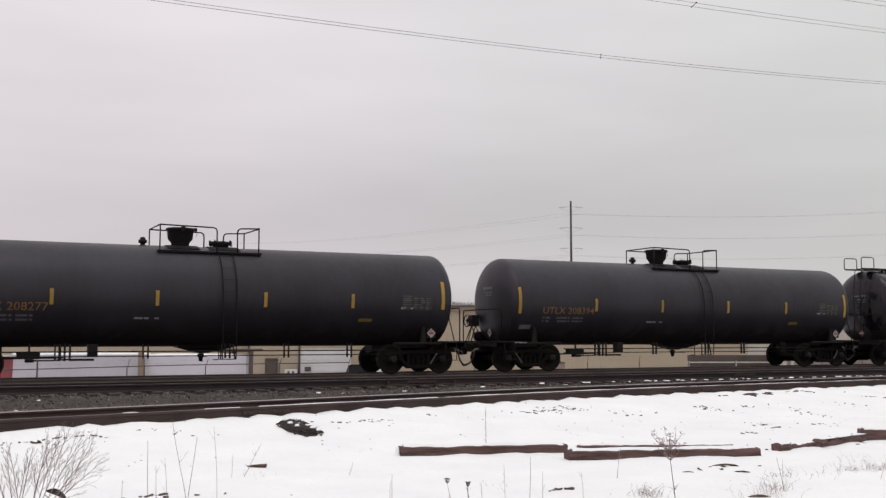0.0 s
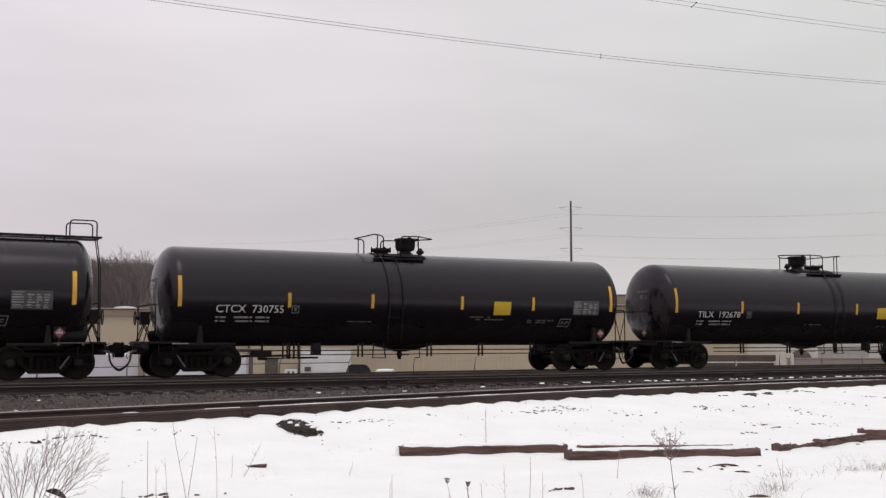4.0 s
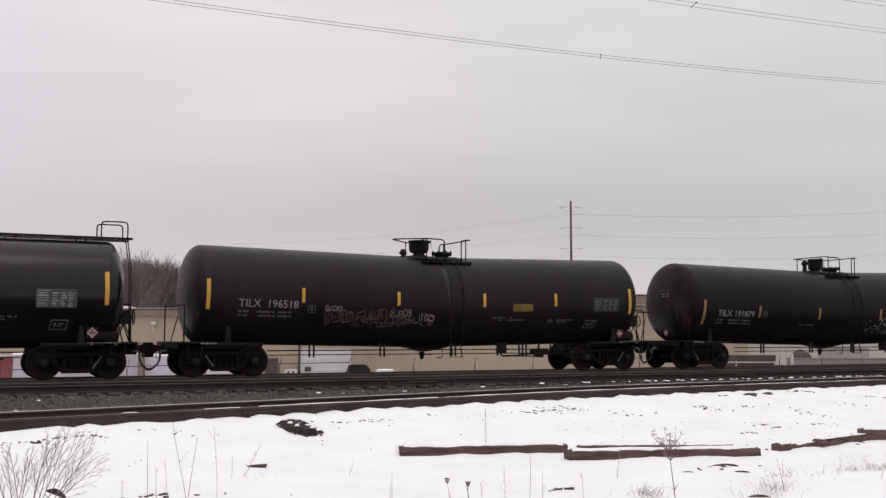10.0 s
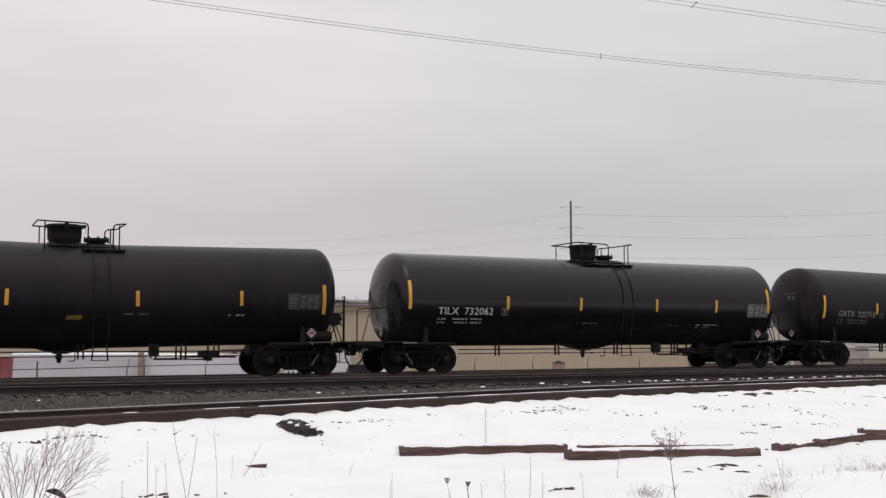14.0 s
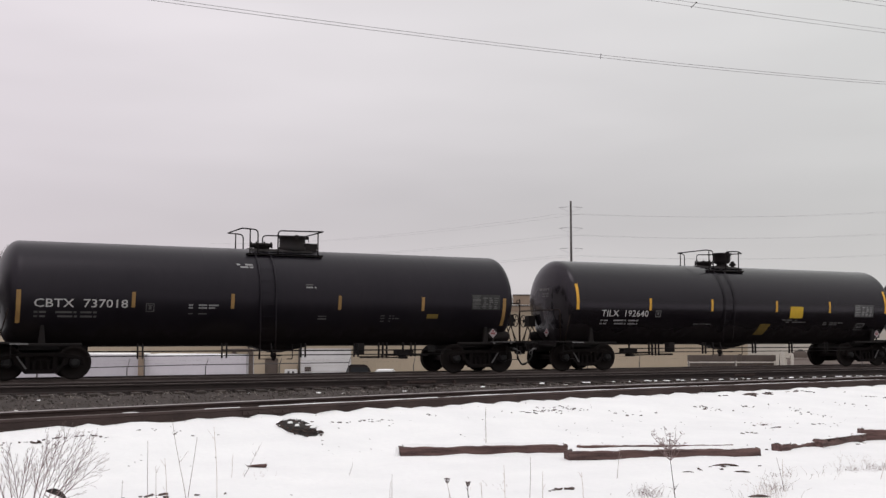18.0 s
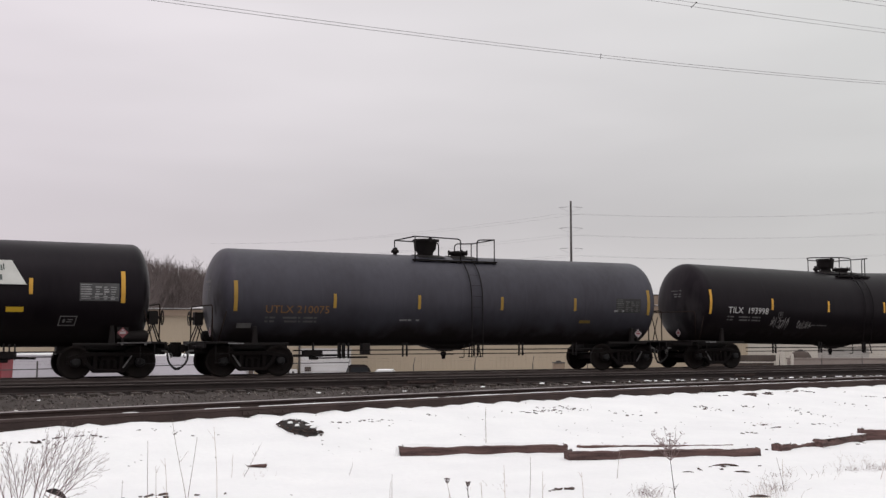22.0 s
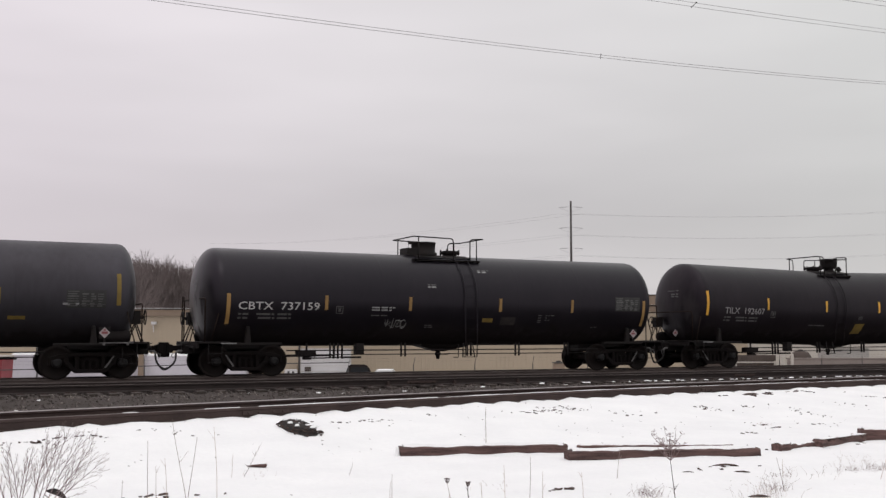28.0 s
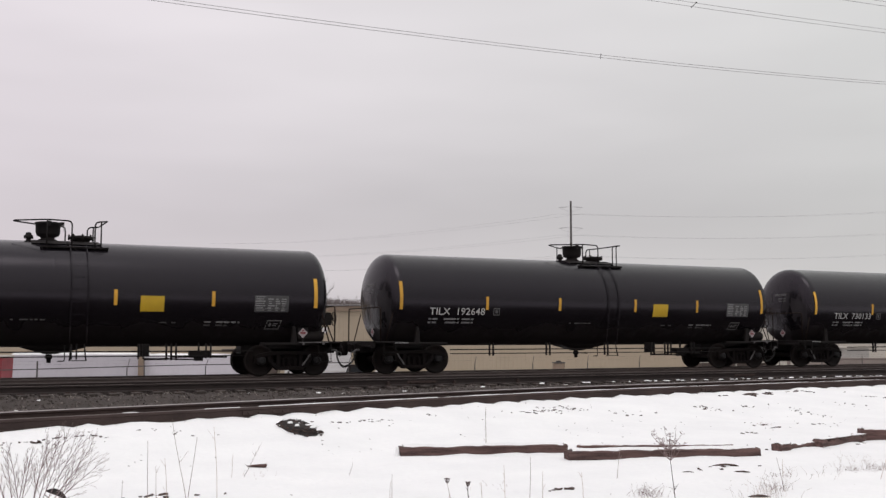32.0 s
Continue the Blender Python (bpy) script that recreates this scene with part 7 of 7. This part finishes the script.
def rubble():
    rnd = random.Random(4)
    r = thing("rubble_heap", "low heap of dark stones and scraps dusted with snow", "rubble")
    cx, cy = 5.22, -16.28
    k = Kit()
    ring, n = [], 22
    for q, h in ((1.0, -0.03), (0.75, 0.085), (0.4, 0.125)):
        for i in range(n):
            a = 2 * math.pi * i / n
            e = q * (1 + 0.25 * noise.noise((math.cos(a) * 1.5, math.sin(a) * 1.5, q)))
            x, y = cx + 0.27 * e * math.cos(a) + 0.02 * e * math.sin(a), cy + 0.50 * e * math.sin(a) - 0.12 * e * math.cos(a)
            ring.append(at_ground(x, y) + Vector((0, 0, h + rnd.uniform(-0.012, 0.012))))
    ring.append(at_ground(cx, cy) + Vector((0, 0, 0.135)))
    k.quad(ring, [(o + i, o + (i + 1) % n, o + n + (i + 1) % n, o + n + i) for o in (0, n) for i in range(n)] + [(2 * n + i, 2 * n + (i + 1) % n, 3 * n) for i in range(n)])
    part("clod", k.mesh("clod", SCRAP), r, "matted dark earth")
    for i in range(220):
        a, q = rnd.uniform(0, 6.28), math.sqrt(rnd.random()) * 1.05
        x, y = cx + 0.28 * q * math.cos(a) + 0.02 * q * math.sin(a), cy + 0.50 * q * math.sin(a) - 0.12 * q * math.cos(a)
        k = Kit()
        p = at_ground(x, y) + Vector((0, 0, 0.13 - 0.11 * q ** 2))
        chunk(k, p, rnd.uniform(0.012, 0.04), rnd.uniform(0.008, 0.02), rnd.uniform(0.012, 0.03), rnd)
        part("stone", k.mesh("stone", SCRAP if i % 5 < 2 else BARK), r)
    for dx, dy, sx, sy in ((-0.10, 0.18, 0.10, 0.05), (-0.02, 0.12, 0.05, 0.04), (0.12, -0.16, 0.09, 0.05), (0.18, -0.10, 0.06, 0.04), (0.05, -0.22, 0.04, 0.03), (-0.16, -0.05, 0.05, 0.03), (0.2, -0.3, 0.05, 0.03), (-0.05, -0.12, 0.04, 0.03), (0.0, 0.3, 0.05, 0.03), (-0.2, 0.15, 0.035, 0.03), (0.14, 0.06, 0.04, 0.03), (0.02, -0.02, 0.035, 0.025), (0.1, -0.36, 0.05, 0.03), (-0.12, -0.25, 0.04, 0.025)):
        k = Kit()
        snow_lump(k, cx + dx, cy + dy, at_ground(cx + dx, cy + dy).z + 0.10, sx, sy, 0.035, rnd)
        part("snow_patch", k.mesh("snow_patch", SNOW), r, "snow between the stones")


rubble()


def debris():
    """Bark, splinters and pebbles strewn over the snow."""
    k = Kit()

    def strew(x, y, sx, sy, count, size, flat=0.5):
        rnd = random.Random(int(x * 100) + int(y * 10))
        for _ in range(count):
            px, py = x + rnd.gauss(0, sx), y + rnd.gauss(0, sy)
            if siding_y(px) - py < 1.0:
                continue
            s = size * rnd.uniform(0.4, 1.3)
            chunk(k, at_ground(px, py) + Vector((0, 0, s * 0.1)), s, s * rnd.uniform(0.3, 0.9), s * flat, rnd)
    strew(0.90, -17.16, 0.09, 0.05, 3, 0.026, 0.45)
    strew(1.05, -16.97, 0.09, 0.05, 4, 0.026, 0.45)
    strew(1.19, -16.93, 0.09, 0.05, 3, 0.026, 0.45)
    strew(1.33, -17.02, 0.09, 0.05, 4, 0.034, 0.45)
    strew(1.49, -16.81, 0.09, 0.05, 3, 0.034, 0.45)
    strew(1.64, -16.75, 0.09, 0.05, 4, 0.034, 0.45)
    strew(1.77, -16.86, 0.09, 0.05, 3, 0.026, 0.45)
    strew(1.95, -16.63, 0.09, 0.05, 4, 0.026, 0.45)
    strew(2.10, -16.58, 0.09, 0.05, 3, 0.034, 0.45)
    strew(2.24, -16.69, 0.09, 0.05, 4, 0.026, 0.45)
    strew(2.65, -16.08, 0.25, 0.05, 5, 0.022, 0.5)
    strew(3.14, -16.28, 0.15, 0.08, 4, 0.02, 0.5)
    strew(3.54, -16.54, 0.2, 0.1, 4, 0.022, 0.5)
    strew(6.62, -15.60, 0.42, 0.06, 22, 0.026, 0.5)
    strew(6.22, -15.63, 0.12, 0.04, 8, 0.03, 0.5)
    strew(7.97, -15.22, 0.1, 0.04, 4, 0.03, 0.5)
    strew(10.85, -14.67, 0.45, 0.13, 44, 0.028, 0.5)
    strew(11.37, -14.37, 0.22, 0.08, 14, 0.03, 0.5)
    strew(10.27, -14.90, 0.15, 0.05, 8, 0.028, 0.5)
    strew(16.54, -13.08, 0.12, 0.02, 3, 0.07, 0.15)
    strew(17.39, -13.18, 0.06, 0.03, 4, 0.085, 0.3)
    strew(18.07, -12.96, 0.08, 0.03, 4, 0.075, 0.2)
    strew(19.06, -12.64, 0.4, 0.03, 6, 0.09, 0.12)
    strew(19.63, -12.73, 0.1, 0.03, 4, 0.07, 0.2)
    strew(14.92, -14.39, 0.13, 0.2, 20, 0.034, 0.5)
    strew(15.99, -14.47, 0.1, 0.12, 9, 0.028, 0.5)
    strew(16.84, -15.22, 0.14, 0.4, 22, 0.03, 0.5)
    strew(15.56, -16.84, 0.12, 0.12, 6, 0.035, 0.5)
    strew(14.42, -16.59, 0.12, 0.03, 4, 0.05, 0.25)
    strew(13.97, -17.31, 0.14, 0.03, 5, 0.05, 0.25)
    strew(12.96, -17.82, 0.1, 0.05, 5, 0.04, 0.3)
    strew(20.84, -13.78, 0.18, 0.35, 14, 0.036, 0.5)
    strew(19.10, -14.39, 0.2, 0.3, 8, 0.028, 0.5)
    strew(12.40, -15.00, 0.25, 0.12, 9, 0.03)
    strew(6.20, -22.20, 0.10, 0.03, 7, 0.05, 0.4)
    strew(2.18, -20.55, 0.13, 0.02, 12, 0.028, 0.9)
    strew(12.60, -19.75, 0.8, 0.15, 20, 0.035, 0.5)
    strew(9.40, -21.30, 0.22, 0.08, 7, 0.045, 0.3)
    strew(8.00, -17.00, 4.0, 1.5, 70, 0.014)
    strew(3.50, -18.00, 1.3, 1.5, 24, 0.013)
    strew(14.00, -16.00, 3.5, 1.5, 60, 0.016)
    strew(9.50, -22.30, 1.5, 0.5, 30, 0.010)
    strew(2.12, -20.75, 0.22, 0.03, 14, 0.032, 0.8)
    return k.mesh("debris", BARK)


thing("debris", "dark bark scraps, splinters and pebbles strewn on snow", "debris", kind="stuff", me=debris())
thing("wood_chip", "pointed reddish wood splinter on the snow", "splinter", pose(3.70, -18.74, ground_z(3.8, -18.8), 0, 0, -30), me=Kit().prism([(0, 0.02), (0.25, 0.0), (0.26, 0.05), (0.1, 0.035)], -0.03, 0.03).mesh("wood_chip", LOG, 0.006))


def stem_line(rnd, p, tall, lean, n=6, wob=0.03):
    d, pts = Vector((lean[0], lean[1], 1)).normalized(), [p]
    for i in range(n):
        d = (d + Vector((rnd.uniform(-wob, wob), rnd.uniform(-wob, wob), 0))).normalized()
        pts.append(pts[-1] + d * tall / n)
    return pts


def weed(x, y, tall, lean, head, seed, mat=STRAW, r=0.0045, twigs=3):
    rnd = random.Random(seed)
    w = thing("dry_weed", {"none": "thin dry weed stem in the snow", "umbel": "dry wild carrot stem with a curled seed head", "spray": "dry brown weed with a branching seed head"}[head], "weed", pose(0, 0, 0), "dry weeds")
    p = at_ground(x, y) - Vector((0, 0, 0.05))
    pts = stem_line(rnd, p, tall, lean)
    k = Kit().tube(pts, r, 5, r * 0.5)
    for i in range(twigs):
        q = pts[rnd.randrange(2, 6)]
        a = rnd.uniform(0, 6.28)
        k.tube(stem_line(rnd, q, tall * rnd.uniform(0.08, 0.2), (math.cos(a) * 0.7, math.sin(a) * 0.7), 3), r * 0.6, 4, r * 0.3)
    part("stem", k.mesh("stem", mat), w)
    k = Kit()
    if head == "umbel":
        for i in range(16):
            a, s = rnd.uniform(0, 6.28), rnd.uniform(0.2, 1.0)
            e = pts[-1] + Vector((math.cos(a) * 0.030 * s, math.sin(a) * 0.030 * s, 0.040 + 0.010 * s))
            k.tube([pts[-1], pts[-1].lerp(e, 0.5) + Vector((math.cos(a), math.sin(a), 0)) * 0.008, e], 0.0018, 4)
            chunk(k, e, 0.006, 0.006, 0.008, rnd)
        part("seed_head", k.mesh("seed_head", BARK), w)
    elif head == "spray":
        for i in range(38):
            q = pts[-1 - (i % 4 == 0)]
            a = rnd.uniform(0, 6.28)
            e = q + Vector((math.cos(a) * 0.15, math.sin(a) * 0.15, rnd.uniform(0.05, 0.19))) * rnd.uniform(0.35, 1.1)
            k.tube([q, q.lerp(e, 0.5) + Vector((0, 0, -0.015)), e], 0.0028, 4, 0.0016)
            for _ in range(4):
                f = e + Vector((rnd.gauss(0, 0.013), rnd.gauss(0, 0.013), abs(rnd.gauss(0, 0.014))))
                k.tube([e, f], 0.0013, 3)
                chunk(k, f, 0.0045, 0.004, 0.008, rnd)
        part("seed_head", k.mesh("seed_head", TWIG), w)
    return w


weed(6.68, -23.6, 0.60, (-0.10, 0.03), "spray", 1, BARK, 0.0048, 2)
weed(4.66, -22.7, 0.27, (-0.25, 0.05), "umbel", 2)
weed(4.84, -22.68, 0.22, (-0.02, 0.0), "umbel", 3, BARK, 0.006)
weed(7.76, -17.7, 0.62, (-0.01, 0), "none", 4, STRAW, 0.006, 0)
weed(3.40, -19.6, 0.50, (0.55, 0.05), "none", 61, TWIG, 0.003, 6)
weed(4.6, -20.0, 0.22, (0.25, 0.0), "none", 62, TWIG, 0.0025, 4)
weed(3.3, -19.5, 0.34, (0.05, 0.0), "none", 63, STRAW, 0.0025, 5)
weed(9.5, -23.7, 0.85, (0.75, 0.3), "none", 64, TWIG, 0.004, 3)
for i, (x, y, tall, lx) in enumerate(((1.99, -21.3, 0.72, -0.05), (2.09, -21.2, 0.46, 0.0), (2.41, -21.15, 0.90, -0.20), (2.42, -21.1, 0.70, 0.09), (2.70, -21.2, 0.80, 0.0), (2.20, -21.2, 0.52, -0.06), (1.72, -21.4, 0.34, 0.02), (4.15, -22.3, 0.28, 0.03), (5.3, -22.6, 0.42, 0.0),
                                       (5.5, -22.75, 0.50, 0.02), (5.62, -22.8, 0.36, 0.05), (6.05, -22.9, 0.34, 0.0), (4.35, -21.9, 0.3, 0.06), (5.15, -22.4, 0.24, -0.1), (9.35, -22.3, 0.26, -0.02), (8.5, -23.2, 0.42, -0.2), (10.3, -22.9, 0.6, 0.55), (7.4, -21.6, 0.4, 0.1), (10.7, -18.6, 0.34, 0.0))):
    weed(x, y, tall, (lx, 0.02), "none", 20 + i, STRAW if i % 3 else TWIG, 0.0034, i % 3)


def grass_tuft(x, y, n, tall, spread, seed, mat=STRAW, r=0.0015):
    rnd = random.Random(seed)
    k = Kit()
    for _ in range(n):
        p = at_ground(x + rnd.gauss(0, spread), y + rnd.gauss(0, spread)) - Vector((0, 0, 0.02))
        a, h = rnd.uniform(0, 6.28), tall * rnd.uniform(0.4, 1.1)
        q, e = p + Vector((math.cos(a) * 0.25 * h, math.sin(a) * 0.25 * h, h * 0.55)), p + Vector((math.cos(a + 0.5) * rnd.uniform(0.2, 1.0) * h, math.sin(a + 0.5) * rnd.uniform(0.2, 1.0) * h, h * rnd.uniform(0.6, 1.0)))
        k.tube([p, q, e], r, 3, 0.0007)
    if mat is STRAW:
        thing("grass_tuft", "tuft of dry straw-coloured grass poking from snow", "grass", kind="stuff", me=k.mesh("grass_tuft", mat))
    else:
        thing("twig_clump", "low tangle of dry brown twigs in the snow", "twigs", kind="stuff", me=k.mesh("twig_clump", mat))


for i, (x, y, n, tall, sp) in enumerate(((7.85, -23.5, 22, 0.22, 0.14), (8.15, -23.4, 20, 0.2, 0.14), (8.5, -23.1, 16, 0.2, 0.12), (10.9, -22.0, 18, 0.22, 0.16), (11.4, -21.7, 12, 0.16, 0.12), (6.1, -23.6, 10, 0.16, 0.12), (11.0, -22.9, 14, 0.22, 0.2), (3.6, -19.6, 10, 0.1, 0.12), (14.4, -16.6, 12, 0.14, 0.1), (5.75, -21.5, 10, 0.1, 0.15), (9.6, -22.4, 16, 0.16, 0.2))):
    grass_tuft(x, y, n, tall, sp, 70 + i)


for i, (x, y, n, tall, sp) in enumerate(((6.9, -22.85, 60, 0.16, 0.09), (11.1, -22.25, 70, 0.12, 0.14), (10.55, -22.2, 40, 0.10, 0.10), (8.42, -23.12, 22, 0.19, 0.09), (9.3, -22.3, 24, 0.09, 0.10))):
    grass_tuft(x, y, n, tall, sp, 90 + i, TWIG, 0.0022)


def bark_slab(label, x, y, turn, long, wide):
    """A curled strip of bark, hollow below, with ragged ends."""
    rnd, k, vs, n = random.Random(int(x * 100)), Kit(), [], 12
    for i in range(n + 1):
        t = i / n
        w = wide * math.sin(math.pi * (0.1 + 0.8 * t)) ** 0.6 * rnd.uniform(0.85, 1.1)
        for j in range(5):
            a = math.pi * (0.12 + 0.76 * j / 4)
            vs.append((long * (t - 0.5), w * math.cos(a), 0.4 * w * math.sin(a) + 0.012 * math.sin(3 * t) - 0.004))
    vs += [(a, b * 0.85, c - 0.006) for a, b, c in vs]
    o = (n + 1) * 5
    fs = [(i * 5 + j, i * 5 + j + 1, i * 5 + j + 6, i * 5 + j + 5) for i in range(n) for j in range(4)]
    fs += [tuple(o + q for q in reversed(f)) for f in fs] + [(i * 5 + e, i * 5 + 5 + e, o + i * 5 + 5 + e, o + i * 5 + e) for i in range(n) for e in (0, 4)]
    fs += [(e + j, e + j + 1, o + e + j + 1, o + e + j) for e in (0, n * 5) for j in range(4)]
    k.quad(vs, fs, True)
    thing("bark_slab", label, "bark strip", pose(x, y, ground_z(x, y), 0, 0, turn), "strips of bark on the snow", me=k.mesh("bark_slab", BARK))


bark_slab("curled brown strip of bark among dry grass", 8.02, -23.32, -40, 0.24, 0.06)
bark_slab("long dark strip of bark beside the timbers", 9.42, -21.2, -24, 0.34, 0.05)
bark_slab("dark strip of bark beside the timbers", 9.22, -21.72, -28, 0.22, 0.04)
bark_slab("thin splinter of bark on open snow", 8.55, -21.5, -38, 0.16, 0.02)
bark_slab("dark flat scrap of bark near the siding", 17.5, -12.95, 8, 0.5, 0.09)
ACROSS, AWAY = Vector((0.896, -0.443, 0)), Vector((0.443, 0.896, 0))


def shrub(x, y, stems, seed, label):
    """A leafless shrub: arching stems from one foot, (lean, length, bend, foot) each, forking into fine twigs."""
    rnd = random.Random(seed)
    sh = thing("bare_shrub", label, "shrub")
    foot = at_ground(x, y) - Vector((0, 0, 0.05))
    for lean, long, curl, off in stems:
        k = Kit()

        def fork(p, a, depth, long, r, curl, level):
            pts, n = [p], 6
            for i in range(n):
                a += curl / n + rnd.uniform(-0.06, 0.06)
                d = ACROSS * math.sin(a) + Vector((0, 0, math.cos(a))) + AWAY * (depth + rnd.uniform(-0.08, 0.08))
                pts.append(pts[-1] + d.normalized() * long / n)
            k.tube(pts, r, 5 if level == 0 else 3, max(0.0008, r * 0.4), cap=False)
            if level < 3:
                side = rnd.choice((-1, 1))
                for i in range((9, 4, 2)[level]):
                    t = 0.22 + 0.76 * (i + rnd.random()) / (9, 4, 2)[level]
                    j = min(n - 1, int(t * n))
                    side = -side
                    fork(pts[j].lerp(pts[j + 1], t * n - j), a - curl * (1 - t) + side * rnd.uniform(0.28, 0.6), depth + rnd.uniform(-0.5, 0.5), long * rnd.uniform(0.22, 0.46) * (1.2 - 0.5 * t), max(0.0009, r * 0.5), curl * 0.4 - side * 0.2, level + 1)
        fork(foot + ACROSS * off, lean, rnd.uniform(-0.35, 0.35), long, 0.0052, curl, 0)
        part("branch", k.mesh("branch", TWIG), sh)


shrub(0.99, -20.85, ((0.24, 0.80, 0.22, 0.0), (0.36, 0.92, 0.10, 0.02), (0.48, 0.86, 0.06, 0.05), (0.62, 0.84, 0.10, 0.07), (0.78, 0.78, 0.05, 0.10), (0.06, 0.66, 0.28, -0.04), (0.55, 0.62, -0.05, 0.12), (0.16, 0.74, 0.12, -0.05)), 3, "bare many-stemmed shrub arching over the snow")
shrub(0.80, -20.78, ((-0.75, 0.48, -0.05, -0.05), (-0.45, 0.58, 0.1, -0.02), (-0.2, 0.60, 0.15, 0.0), (0.08, 0.58, 0.2, 0.02), (-0.05, 0.66, -0.15, 0.06), (0.2, 0.62, -0.1, 0.04)), 5, "smaller bare shrub beside a larger one")
leaf = thing("curled_leaf", "dark curled dead leaf on a thin stalk", "leaf", pose(1.19, -20.47, -0.46, 0, 0, -26.3))
edge_a, edge_b = [], []
for i in range(11):
    t = i / 10
    a = radians(135 - 105 * t)
    half = 0.045 * math.sin(math.pi * (0.04 + 0.90 * t)) ** 0.8
    edge_a.append((0.11 * math.cos(a) + 0.03 * t, -0.005 + 0.10 * math.sin(a) - 0.05 * t + half * 0.5))
    edge_b.append((0.11 * math.cos(a) * 0.75 + 0.03 * t, -0.005 + 0.10 * math.sin(a) - 0.05 * t - half * 1.1))
lv = [(x, 0.02 * s + 0.03 * (i % 11) / 10, z) for s, e in ((0, edge_a), (1, edge_b)) for i, (x, z) in enumerate(e)]
lv += [(x, y + 0.006, z) for x, y, z in lv]
part("blade", Kit().quad(lv, [f for i in range(10) for f in ((i, i + 11, i + 12, i + 1), (i + 22, i + 23, i + 34, i + 33))], True).mesh("blade", SCRAP), leaf)
part("stalk", Kit().tube([(-0.02, 0.02, -0.08), (-0.05, 0.02, 0.0), (-0.085, 0.015, 0.03)], 0.004, 5).mesh("stalk", BARK), leaf)


# ---- movement: the train rolls towards -x, gaining a little speed ----
def run(t):
    """How far the train has come after t seconds."""
    return 11.91 * t + 0.00425 * t * t


def when(s):
    return (-11.91 + math.sqrt(11.91 ** 2 + 4 * 0.00425 * s)) / (2 * 0.00425) if s > -8000 else 0.0


def motions():
    for car, x, sets in TRAIN:
        walk(car, [(t, pose(x - run(t), 0, 0)) for t in (0, 4, 8, 12, 16, 20, 24, 28, 32)])
        for wheelset, dx in sets:
            first, last = max(0, frame(max(0.0, when(max(0.0, x + dx - 44)))) - 1), min(960, frame(min(32.0, when(max(0.0, x + dx + 3)))) - 1)
            rows, held = [], []
            for f in range(first, last + 1):
                t = f / FPS
                a = -run(t) / 0.457
                rows.append((t, Matrix.Translation((dx, 0, 0.457)) @ Matrix.Rotation(a, 4, "Y")))
            if not rows or rows[0][0] > 0.01:
                rows.insert(0, (0.0, rows[0][1] if rows else pose(dx, 0, 0.457)))
            if rows[-1][0] < 31.99:
                rows.append((32.0, rows[-1][1]))
            walk(wheelset, rows)


motions()
